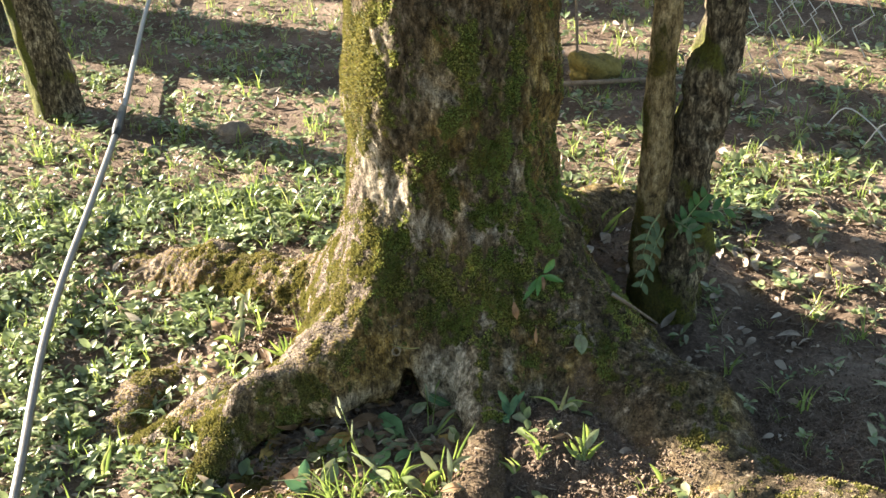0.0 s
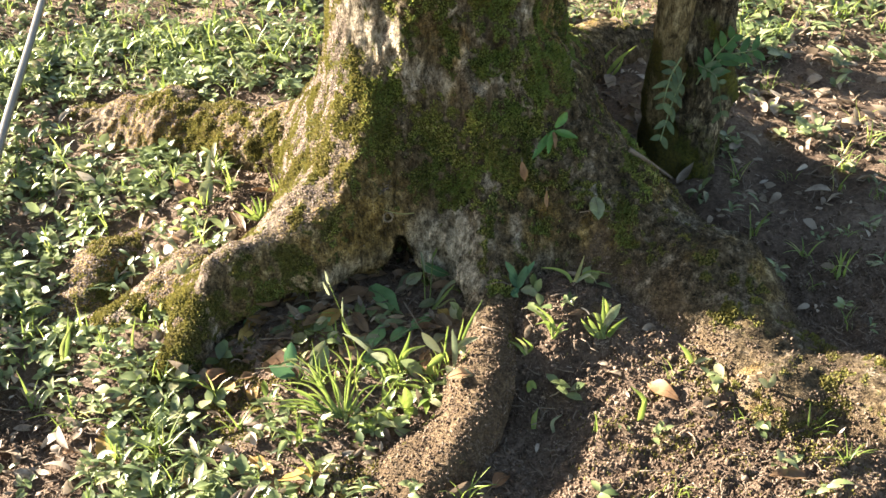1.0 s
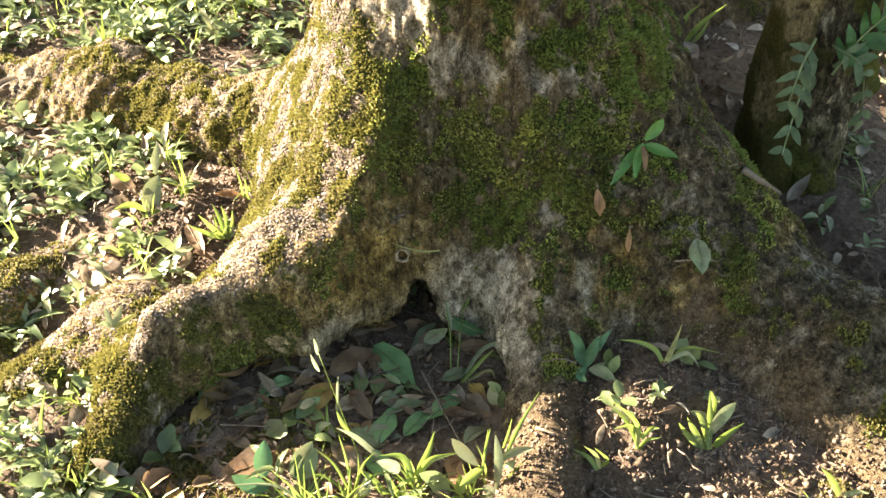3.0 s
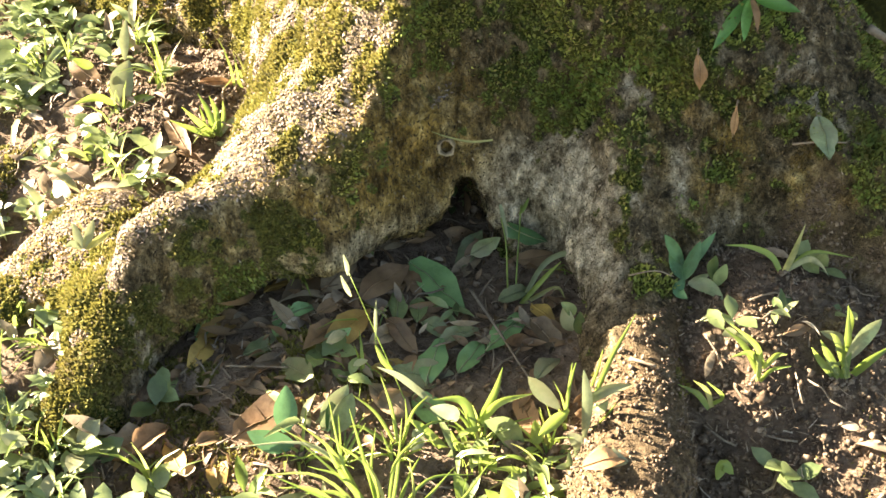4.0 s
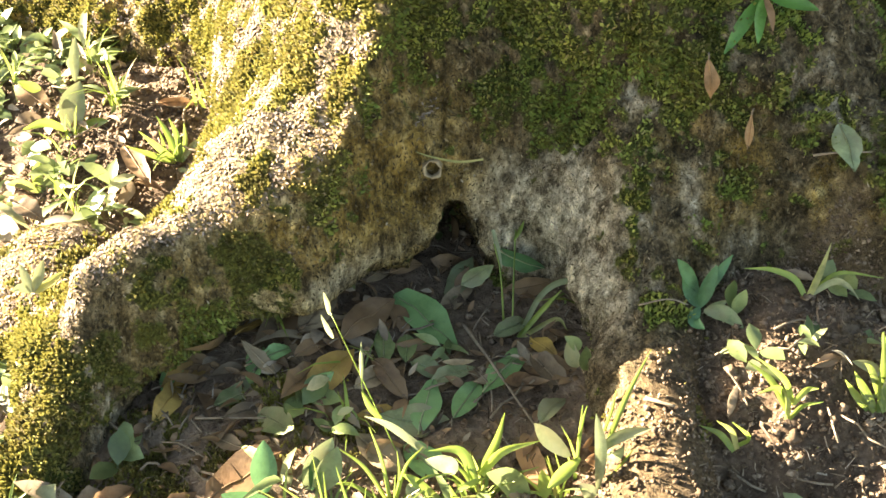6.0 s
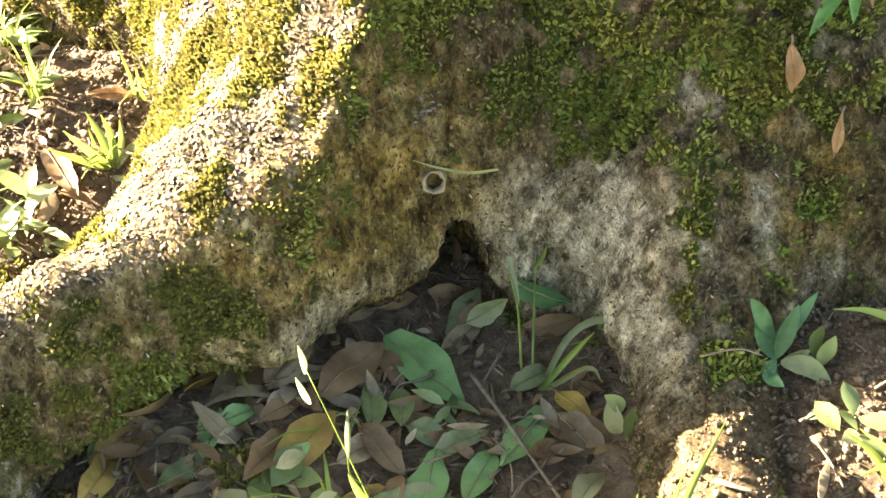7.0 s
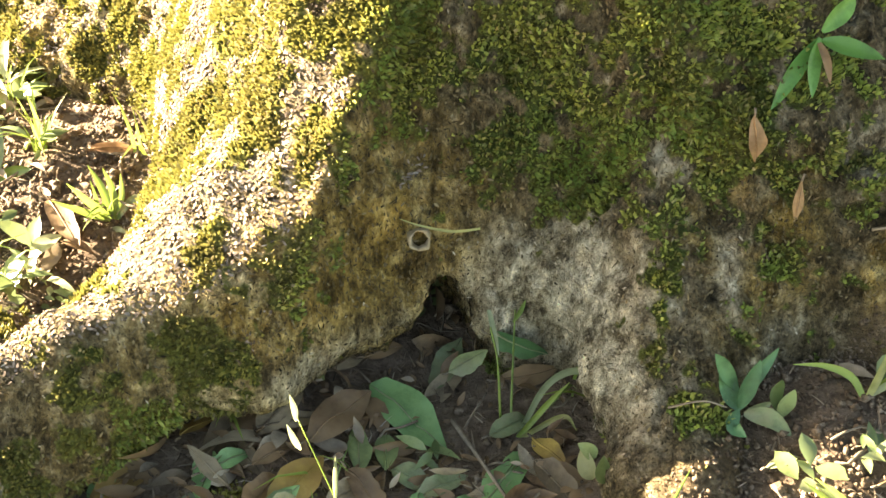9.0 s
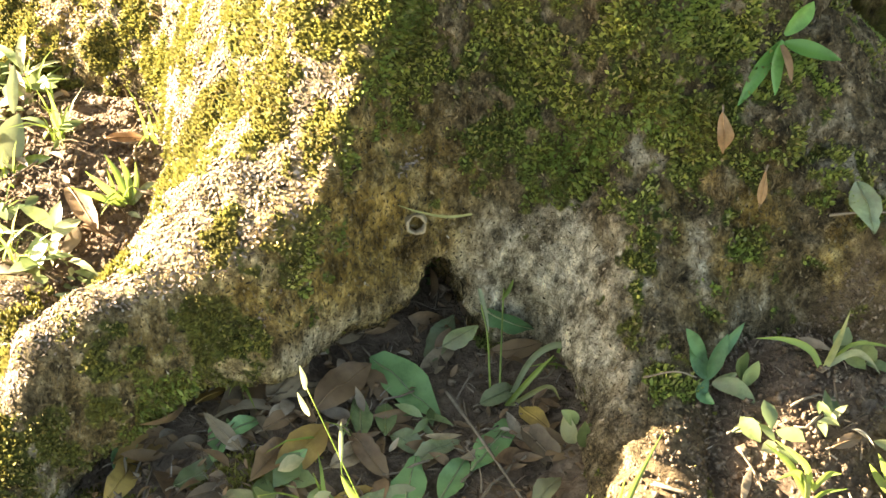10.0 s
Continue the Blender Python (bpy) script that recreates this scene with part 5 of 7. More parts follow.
fallen_leaf(WEED, (-0.0907, 1.4379, 0.0328), (-0.0861, 1.4671, 0.0348), (0.0786, -0.0798, 0.9937), 0.0124, .2, .3, "rounded green leaf in the hollow")
fallen_leaf(LEAF_GREEN, (-0.0443, 1.4051, 0.0348), (-0.0068, 1.4463, 0.0384), (-0.1412, 0.0404, 0.9892), 0.0190, .25, .2, "long fallen green leaf lit from above")
fallen_leaf(LEAF_YELLOW, (-0.0051, 1.4525, 0.0332), (0.0082, 1.4297, 0.0400), (-0.2244, 0.1555, 0.9620), 0.0139, .3, .3, "small fallen yellow-brown leaf")
fallen_leaf(LEAF_GREY, (-0.0092, 1.4325, 0.0393), (0.0110, 1.4013, 0.0375), (-0.0773, -0.1052, 0.9914), 0.0159, .5, .5, "curled grey dry leaf")
fallen_leaf(LEAF_OLIVE, (-0.0146, 1.3736, 0.0441), (0.0054, 1.3942, 0.0457), (-0.1792, 0.0986, 0.9789), 0.0132, .3, .4, "pale green leaf at the edge of the sun")
fallen_leaf(LEAF_BROWN, (-0.1133, 1.4320, 0.0465), (-0.0917, 1.4056, 0.0385), (0.1810, -0.1457, 0.9726), 0.0157, .3, .3, "fallen brown leaf in the hollow")
fallen_leaf(LEAF_OLIVE, (-0.1125, 1.3904, 0.0391), (-0.0605, 1.3851, 0.0275), (0.2029, -0.1408, 0.9690), 0.0227, .2, .2, "broad fallen olive-green leaf")
fallen_leaf(LEAF_GREY, (-0.1285, 1.3747, 0.0427), (-0.0991, 1.3484, 0.0366), (0.0413, -0.1818, 0.9825), 0.0184, .15, .1, "spotted grey fallen leaf")
fallen_leaf(LEAF_GREEN, (-0.0986, 1.3715, 0.0341), (-0.0760, 1.3430, 0.0339), (-0.0381, -0.0365, 0.9986), 0.0200, .2, .2, "fallen green leaf among grass")
fallen_leaf(LEAF_BROWN, (-0.2203, 1.3445, 0.0292), (-0.1653, 1.3766, 0.0389), (-0.0785, -0.1605, 0.9839), 0.0310, .15, .2, "large brown fallen leaf beside the root")
fallen_leaf(LEAF_BROWN, (-0.1409, 1.4024, 0.0411), (-0.1197, 1.3920, 0.0355), (0.1578, -0.1951, 0.9680), 0.0125, .3, .4, "fallen brown leaf in the hollow")
fallen_leaf(LEAF_GREY, (-0.1403, 1.3797, 0.0397), (-0.1248, 1.3941, 0.0373), (-0.0143, 0.1730, 0.9848), 0.0094, .3, .4, "small grey fallen leaf")
fallen_leaf(LEAF_BROWN, (-0.1625, 1.4429, 0.0413), (-0.1391, 1.4558, 0.0419), (-0.0199, -0.0098, 0.9998), 0.0114, .4, .4, "small brown fallen leaf")
fallen_leaf(LEAF_GREY, (-0.1531, 1.4669, 0.0429), (-0.1216, 1.4765, 0.0413), (0.0833, -0.1100, 0.9904), 0.0132, .3, .3, "dark fallen leaf under the root")
fallen_leaf(LEAF_GREY, (-0.1149, 1.5079, 0.0390), (-0.0909, 1.5268, 0.0355), (0.1305, 0.0194, 0.9913), 0.0138, .3, .3, "dark fallen leaf under the root")
fallen_leaf(LEAF_BROWN, (-0.0937, 1.5180, 0.0375), (-0.0680, 1.5281, 0.0372), (0.1014, -0.2306, 0.9677), 0.0106, .3, .5, "dark fallen leaf under the root")
fallen_leaf(LEAF_OLIVE, (-0.0874, 1.4382, 0.0327), (-0.0661, 1.4244, 0.0349), (-0.1132, -0.0150, 0.9935), 0.0137, .3, .3, "olive fallen leaf in the hollow")
fallen_leaf(LEAF_OLIVE, (-0.0778, 1.4162, 0.0348), (-0.0452, 1.4326, 0.0358), (0.0183, -0.0987, 0.9950), 0.0129, .3, .3, "olive fallen leaf in the hollow")
fallen_leaf(LEAF_GREEN, (-0.0659, 1.3883, 0.0334), (-0.0427, 1.4208, 0.0356), (0.0574, -0.1091, 0.9924), 0.0157, .3, .3, "fallen green leaf in the hollow")
fallen_leaf(LEAF_OLIVE, (-0.0447, 1.5051, 0.0343), (-0.0239, 1.5024, 0.0523), (-0.2947, -0.9344, 0.2002), 0.0145, .2, .2, "olive leaf at the foot of the trunk")
fallen_leaf(LEAF_OLIVE, (-0.0298, 1.4552, 0.0350), (-0.0040, 1.4675, 0.0368), (0.0078, -0.1616, 0.9868), 0.0134, .3, .3, "olive fallen leaf in the hollow")
fallen_leaf(LEAF_GREY, (-0.1263, 1.4121, 0.0427), (-0.1028, 1.4258, 0.0416), (0.1631, -0.2005, 0.9660), 0.0126, .3, .3, "grey fallen leaf in the hollow")
fallen_leaf(LEAF_GREY, (-0.1744, 1.4681, 0.0318), (-0.1563, 1.4404, 0.0380), (-0.2244, 0.0727, 0.9718), 0.0115, .3, .4, "grey fallen leaf in the hollow")
fallen_leaf(LEAF_GREY, (-0.0477, 1.3452, 0.0396), (-0.0276, 1.3153, 0.0371), (-0.0821, -0.1370, 0.9872), 0.0140, .3, .4, "dry grey leaf among grass")
fallen_leaf(LEAF_TAN, (-0.0264, 1.3678, 0.0344), (-0.0187, 1.3226, 0.0409), (-0.1659, 0.1131, 0.9796), 0.0163, .4, .4, "dry tan leaf among grass")
fallen_leaf(LEAF_TAN, (-0.2895, 1.3543, 0.0032), (-0.2658, 1.3777, 0.0113), (-0.1782, -0.1559, 0.9716), 0.0179, .6, .8, "curled dry tan leaf beside the root")
fallen_leaf(LEAF_TAN, (-0.3197, 1.3668, -0.0002), (-0.2866, 1.3586, -0.0051), (0.0686, -0.2953, 0.9529), 0.0157, .4, .5, "curled dry tan leaf beside the root")
fallen_leaf(LEAF_BROWN, (-0.2462, 1.3544, 0.0101), (-0.2225, 1.3636, 0.0142), (-0.1313, -0.0947, 0.9868), 0.0114, .5, .5, "dry brown leaf beside the root")
fallen_leaf(LEAF_OLIVE, (-0.0001, 1.2823, 0.0743), (0.0265, 1.2768, 0.0810), (-0.2478, -0.0195, 0.9686), 0.0155, .3, .3, "pale olive leaf lit by the sun")
fallen_leaf(LEAF_TAN, (-0.2582, 1.7071, 0.0485), (-0.2271, 1.7121, 0.0460), (0.1144, -0.2377, 0.9646), 0.0096, .3, .2, "dry tan leaf on bare earth")
fallen_leaf(LEAF_BROWN, (-0.3757, 1.7661, 0.0286), (-0.3444, 1.7377, 0.0252), (-0.0224, -0.1408, 0.9898), 0.0206, .2, .1, "round brown leaf among weeds")
fallen_leaf(LEAF_TAN, (-0.3794, 1.6428, 0.0198), (-0.3369, 1.6217, 0.0196), (-0.0208, -0.0526, 0.9984), 0.0138, .3, .3, "dry tan leaf among weeds")
fallen_leaf(LEAF_OLIVE, (-0.2616, 1.8052, 0.0560), (-0.2634, 1.8012, 0.0324), (-0.0638, -0.9828, 0.1734), 0.0203, .2, .1, "rounded olive leaf among weeds")
fallen_leaf(LEAF_BROWN, (-0.2829, 1.6703, 0.0381), (-0.2622, 1.6286, 0.0388), (-0.0741, -0.0206, 0.9970), 0.0157, .4, .4, "curled brown leaf among weeds")
fallen_leaf(LEAF_BROWN, (-0.2731, 1.6346, 0.0338), (-0.2530, 1.6268, 0.0324), (0.0222, -0.1185, 0.9927), 0.0074, .4, .3, "small brown leaf among weeds")
fallen_leaf(LEAF_TAN, (0.0966, 1.5026, 0.2194), (0.1013, 1.4923, 0.1961), (-0.0088, -0.9165, 0.3999), 0.0097, .4, .4, "tan dead leaf caught on the mossy trunk")
fallen_leaf(LEAF_TAN, (0.1272, 1.4898, 0.1857), (0.1279, 1.4835, 0.1602), (-0.3566, -0.9098, 0.2123), 0.0047, .4, .2, "narrow tan dead leaf caught on the trunk")
fallen_leaf(LEAF_OLIVE, (0.1881, 1.4913, 0.1744), (0.1882, 1.4568, 0.1631), (0.0796, -0.3116, 0.9469), 0.0183, .2, .1, "smooth green-grey leaf caught on the trunk")
fallen_leaf(LEAF_OLIVE, (0.0943, 1.3795, 0.0897), (0.1124, 1.3836, 0.0932), (-0.2203, 0.1743, 0.9597), 0.0071, .3, .2, "small pale leaf on the earth")
fallen_leaf(LEAF_BROWN, (0.1436, 1.3587, 0.0965), (0.1652, 1.3655, 0.0985), (-0.0245, -0.2019, 0.9791), 0.0084, .3, .3, "brown leaf on the earth")
fallen_leaf(LEAF_TAN, (0.2237, 1.2647, 0.0726), (0.2522, 1.2300, 0.0800), (-0.3178, -0.0590, 0.9463), 0.0169, .3, .2, "tan leaf lying on sunlit earth")
fallen_leaf(LEAF_GREY, (0.2759, 1.2113, 0.0829), (0.2906, 1.2223, 0.0864), (-0.0659, -0.2185, 0.9736), 0.0132, .5, .6, "curled grey leaf on sunlit earth")
fallen_leaf(LEAF_BROWN, (0.3210, 1.1067, 0.0831), (0.3759, 1.1114, 0.0805), (0.0378, 0.1063, 0.9936), 0.0164, .5, .3, "brown leaf lying on sunlit earth")
fallen_leaf(LEAF_TAN, (0.0418, 1.1515, 0.0285), (0.0625, 1.1787, 0.0255), (0.1440, -0.0009, 0.9896), 0.0160, .3, .3, "tan leaf in the root's shadow")
fallen_leaf(LEAF_OLIVE, (-0.4178, 1.3365, 0.0066), (-0.3929, 1.3333, 0.0053), (0.0300, -0.1778, 0.9836), 0.0203, .2, .2, "rounded pale olive leaf among litter")
fallen_leaf(LEAF_TAN, (-0.0036, 1.2763, 0.0753), (0.0272, 1.2799, 0.0830), (-0.2329, -0.0712, 0.9699), 0.0136, .3, .3, "pale leaf on the front root")
fallen_leaf(LEAF_GREY, (-0.3146, 1.3582, -0.0018), (-0.2711, 1.3742, 0.0005), (0.0131, -0.1806, 0.9835), 0.0244, .5, .5, "curled grey leaf among grass")
fallen_leaf(LEAF_GREY, (-0.3438, 1.5594, 0.0838), (-0.3229, 1.5436, 0.0832), (-0.0297, -0.0811, 0.9963), 0.0143, .3, .3, "pale dry leaf behind the root")
fallen_leaf(LEAF_BROWN, (0.4815, 1.7925, 0.0823), (0.5414, 1.7815, 0.0825), (-0.0236, -0.1123, 0.9934), 0.0182, .5, .4, "curled brown leaf on the earth")
dead_twig([(-0.0482, 1.4709, 0.0315), (-0.0353, 1.4276, 0.0387), (-0.0162, 1.3768, 0.0370)], 0.0013, "bent dead twig across the hollow")
dead_twig([(-0.3235, 1.3637, -0.0004), (-0.3122, 1.3730, 0.0101), (-0.3036, 1.3954, 0.0037)], 0.0014, "short dead twig beside the root")
dead_twig([(-0.2234, 1.3751, 0.0176), (-0.2016, 1.3581, 0.0260), (-0.1832, 1.3318, 0.0248)], 0.0009, "thin dead twig beside the root")
dead_twig([(-0.2269, 1.4131, 0.0225), (-0.2046, 1.4067, 0.0280), (-0.1826, 1.3996, 0.0344)], 0.0009, "thin dead twig in the hollow")
dead_twig([(0.0513, 1.4169, 0.0974), (0.0684, 1.4146, 0.1036), (0.0819, 1.4132, 0.0988)], 0.0007, "thin rootlet on the earth")
dead_twig([(0.0964, 1.3697, 0.0865), (0.1022, 1.3602, 0.0808), (0.1044, 1.3475, 0.0782)], 0.0009, "thin pale rootlet on the earth")
dead_twig([(0.0424, 1.3545, 0.0837), (0.0495, 1.3486, 0.0862), (0.0572, 1.3446, 0.0865)], 0.0014, "short brown twig on the ridge")
dead_twig([(-0.0423, 1.4644, 0.0305), (-0.0353, 1.4734, 0.0346), (-0.0247, 1.4887, 0.0323)], 0.0008, "thin dead twig in the hollow")
dead_twig([(0.2374, 1.5546, 0.2023), (0.2616, 1.5569, 0.1847), (0.3328, 1.6857, 0.0722)], 0.0035, "dead stick against the trunk")
dead_twig([(0.1675, 1.4745, 0.1629), (0.1838, 1.4704, 0.1678), (0.2039, 1.4715, 0.1658)], 0.0009, "reddish rootlet on the trunk")

# ---------------------------------------------------------------- plants, one by one
plant = thing("grass_stalk", -0.0979, 1.3513, 0.0244, "slender grass stalk with pale drooping seed heads", "grass")
strip([(-0.0983, 1.3489, 0.0297), (-0.1121, 1.3754, 0.0541), (-0.1400, 1.4260, 0.1005)], 0.0011, GRASS, plant, "s")
strip([(-0.1402, 1.4240, 0.0985), (-0.1410, 1.4251, 0.1066), (-0.1432, 1.4273, 0.1155)], 0.0032, PALE_BLADE, plant, "l")
strip([(-0.1385, 1.4139, 0.0885), (-0.1419, 1.4128, 0.0983), (-0.1455, 1.4135, 0.1099)], 0.0032, PALE_BLADE, plant, "l")
strip([(-0.1227, 1.3936, 0.0707), (-0.1227, 1.3992, 0.0813), (-0.1222, 1.4054, 0.0927)], 0.0028, PALE_BLADE, plant, "l")
strip([(-0.1178, 1.3848, 0.0626), (-0.1229, 1.3867, 0.0701), (-0.1232, 1.3931, 0.0830)], 0.0007, GRASS, plant, "s")
strip([(-0.1114, 1.3753, 0.0542), (-0.1182, 1.3798, 0.0604), (-0.1236, 1.3866, 0.0692)], 0.0039, GRASS, plant, "l")
strip([(-0.0879, 1.3596, 0.0422), (-0.1074, 1.3692, 0.0558), (-0.1230, 1.3723, 0.0635)], 0.0046, PALE_BLADE, plant, "g")
plant = thing("grass_stalk", -0.0147, 1.4665, 0.0284, "thin green grass stalk with small spikelets", "grass")
strip([(-0.0154, 1.4638, 0.0333), (-0.0123, 1.4889, 0.0591), (-0.0065, 1.5296, 0.1011)], 0.0016, GRASS, plant, "s")
strip([(-0.0079, 1.5210, 0.0921), (-0.0064, 1.5230, 0.1016), (-0.0059, 1.5284, 0.1143)], 0.0043, GRASS, plant, "l")
strip([(-0.0116, 1.5142, 0.0847), (-0.0153, 1.5141, 0.0955), (-0.0180, 1.5152, 0.1075)], 0.0035, GRASS, plant, "l")
strip([(-0.0112, 1.5042, 0.0747), (-0.0076, 1.5056, 0.0817), (-0.0048, 1.5076, 0.0892)], 0.0031, GRASS, plant, "l")
strip([(-0.0211, 1.4667, 0.0353), (-0.0220, 1.4868, 0.0618), (-0.0259, 1.4977, 0.0786)], 0.0016, GRASS, plant, "s")
strip([(-0.0203, 1.4921, 0.0609), (-0.0233, 1.5026, 0.0739), (-0.0266, 1.5125, 0.0862)], 0.0035, PALE_BLADE, plant, "l")
plant = thing("grass", -0.0099, 1.4613, 0.0233, "single arching grass blade with a bleached tip", "grass")
strip([(-0.0118, 1.4582, 0.0276), (0.0038, 1.4751, 0.0483), (0.0190, 1.4799, 0.0568), (0.0322, 1.4760, 0.0563), (0.0419, 1.4666, 0.0495), (0.0515, 1.4508, 0.0364)], 0.0039, PALE_BLADE, plant, "g")
strip([(-0.0118, 1.4582, 0.0276), (0.0057, 1.4669, 0.0465), (0.0169, 1.4703, 0.0588)], 0.0035, GRASS, plant, "g")
strip([(-0.0099, 1.4580, 0.0277), (0.0124, 1.4586, 0.0434), (0.0180, 1.4469, 0.0440)], 0.0031, GRASS, plant, "g")
plant = thing("weed", 0.0927, 1.4179, 0.0881, "blue-green rosette weed with one pale leaf", "weed")
strip([(0.0915, 1.4153, 0.0929), (0.0849, 1.4223, 0.1018), (0.0815, 1.4320, 0.1139)], 0.0110, BLUE_GREEN, plant, "l")
strip([(0.0915, 1.4158, 0.0934), (0.0941, 1.4204, 0.1056), (0.0997, 1.4263, 0.1196)], 0.0102, BLUE_GREEN, plant, "l")
strip([(0.0905, 1.4226, 0.1001), (0.0812, 1.4261, 0.1136), (0.0739, 1.4275, 0.1252)], 0.0088, BLUE_GREEN, plant, "l")
strip([(0.0932, 1.4138, 0.0917), (0.1045, 1.4087, 0.0934), (0.1150, 1.3984, 0.0898)], 0.0102, LEAF_OLIVE, plant, "l")
strip([(0.0907, 1.4154, 0.0929), (0.0840, 1.4065, 0.0921), (0.0888, 1.3974, 0.0930)], 0.0088, BLUE_GREEN, plant, "l")
strip([(0.0951, 1.4148, 0.0931), (0.1017, 1.4139, 0.0961), (0.1069, 1.4139, 0.0998)], 0.0047, LEAF_OLIVE, plant, "l")
strip([(0.1129, 1.4101, 0.0913), (0.1133, 1.4117, 0.1000), (0.1167, 1.4133, 0.1094)], 0.0102, WEED, plant, "l")
strip([(0.1109, 1.4129, 0.0937), (0.1073, 1.4154, 0.1071), (0.1078, 1.4141, 0.1173)], 0.0088, WEED, plant, "l")
strip([(0.0926, 1.4203, 0.0981), (0.0992, 1.4246, 0.1086), (0.1110, 1.4314, 0.1224)], 0.0080, BLUE_GREEN, plant, "l")
plant = thing("grass", 0.1581, 1.4112, 0.0991, "grass tuft with long arching blades on dark earth", "grass")
strip([(0.1547, 1.4088, 0.1039), (0.1477, 1.4168, 0.1127), (0.1332, 1.4217, 0.1171), (0.1167, 1.4232, 0.1178)], 0.0040, GRASS, plant, "g")
strip([(0.1565, 1.4085, 0.1039), (0.1624, 1.4149, 0.1185), (0.1688, 1.4237, 0.1355)], 0.0047, GRASS, plant, "g")
strip([(0.1592, 1.4100, 0.1058), (0.1709, 1.4099, 0.1153), (0.1773, 1.4028, 0.1168), (0.1810, 1.3930, 0.1152)], 0.0040, PALE_BLADE, plant, "g")
strip([(0.1622, 1.4122, 0.1085), (0.1755, 1.4144, 0.1180), (0.2009, 1.4063, 0.1191)], 0.0022, GRASS, plant, "g")
plant = thing("grass", 0.1265, 1.3373, 0.0767, "yellow-green grass tuft on sunlit earth", "grass")
strip([(0.1250, 1.3356, 0.0825), (0.1151, 1.3493, 0.0975), (0.1015, 1.3581, 0.1069)], 0.0041, GRASS, plant, "g")
strip([(0.1242, 1.3423, 0.0890), (0.1172, 1.3444, 0.0972), (0.1034, 1.3404, 0.0980)], 0.0035, GRASS, plant, "g")
strip([(0.1271, 1.3407, 0.0880), (0.1198, 1.3460, 0.1035), (0.1018, 1.3519, 0.1179)], 0.0038, GRASS, plant, "g")
strip([(0.1270, 1.3395, 0.0867), (0.1346, 1.3423, 0.0959), (0.1407, 1.3398, 0.0993)], 0.0038, GRASS, plant, "g")
strip([(0.1249, 1.3337, 0.0805), (0.1303, 1.3342, 0.0912), (0.1406, 1.3306, 0.0986)], 0.0028, GRASS, plant, "g")
strip([(0.1232, 1.3339, 0.0805), (0.1240, 1.3398, 0.0894), (0.1209, 1.3437, 0.0956)], 0.0035, GRASS, plant, "g")
plant = thing("grass", 0.0945, 1.3283, 0.0583, "small yellow-green grass tuft on dark earth", "grass")
strip([(0.0925, 1.3261, 0.0634), (0.0838, 1.3331, 0.0720), (0.0716, 1.3370, 0.0767)], 0.0038, GRASS, plant, "g")
strip([(0.0942, 1.3266, 0.0642), (0.0897, 1.3317, 0.0758), (0.0800, 1.3341, 0.0837)], 0.0035, GRASS, plant, "g")
strip([(0.0950, 1.3282, 0.0660), (0.0987, 1.3263, 0.0761), (0.0870, 1.3289, 0.0882)], 0.0031, GRASS, plant, "g")
plant = thing("weed", 0.1922, 1.3558, 0.0780, "small weed with upright green leaves on earth", "weed")
strip([(0.1896, 1.3567, 0.0862), (0.1820, 1.3600, 0.0911), (0.1709, 1.3625, 0.0946)], 0.0071, LEAF_OLIVE, plant, "l")
strip([(0.1905, 1.3598, 0.0894), (0.1903, 1.3644, 0.1012), (0.1872, 1.3687, 0.1122)], 0.0050, GRASS, plant, "l")
strip([(0.1899, 1.3509, 0.0804), (0.1892, 1.3482, 0.0890), (0.1930, 1.3498, 0.1026)], 0.0050, GRASS, plant, "g")
strip([(0.1892, 1.3510, 0.0804), (0.1839, 1.3469, 0.0803), (0.1754, 1.3444, 0.0814)], 0.0035, GRASS, plant, "g")
plant = thing("grass", 0.0105, 1.3165, 0.0525, "bright grass and broad leaves against the front root", "grass")
strip([(0.0161, 1.3321, 0.0768), (0.0269, 1.3466, 0.0961), (0.0426, 1.3629, 0.1180)], 0.0034, GRASS, plant, "g")
strip([(0.0136, 1.3357, 0.0800), (0.0175, 1.3411, 0.0932), (0.0195, 1.3451, 0.1048)], 0.0020, GRASS, plant, "g")
strip([(0.0077, 1.3116, 0.0547), (0.0088, 1.3236, 0.0785), (0.0058, 1.3335, 0.0994)], 0.0075, LEAF_OLIVE, plant, "l")
strip([(0.0094, 1.3114, 0.0548), (0.0182, 1.3163, 0.0662), (0.0277, 1.3220, 0.0785)], 0.0034, GRASS, plant, "g")
strip([(0.0090, 1.3282, 0.0716), (0.0213, 1.3288, 0.0836), (0.0370, 1.3256, 0.0923)], 0.0075, LEAF_OLIVE, plant, "l")
strip([(-0.0035, 1.3242, 0.0656), (-0.0009, 1.3357, 0.0805), (0.0011, 1.3451, 0.0932)], 0.0020, GRASS, plant, "g")
strip([(-0.0023, 1.3319, 0.0736), (0.0004, 1.3384, 0.0877), (0.0024, 1.3411, 0.0979)], 0.0017, GRASS, plant, "g")
strip([(-0.0073, 1.3277, 0.0685), (-0.0207, 1.3319, 0.0820), (-0.0294, 1.3340, 0.0941)], 0.0102, LEAF_OLIVE, plant, "l")
strip([(-0.0013, 1.3263, 0.0681), (-0.0126, 1.3195, 0.0644), (-0.0224, 1.3124, 0.0606)], 0.0088, GRASS, plant, "l")
strip([(0.0150, 1.3270, 0.0714), (0.0173, 1.3212, 0.0753), (0.0213, 1.3204, 0.0845)], 0.0075, LEAF_OLIVE, plant, "l")
strip([(-0.0021, 1.3157, 0.0572), (0.0038, 1.3090, 0.0543), (0.0012, 1.3021, 0.0498)], 0.0095, LEAF_OLIVE, plant, "l")
plant = thing("clover", 0.0221, 1.4086, 0.0473, "low clover with rounded green leaflets", "clover")
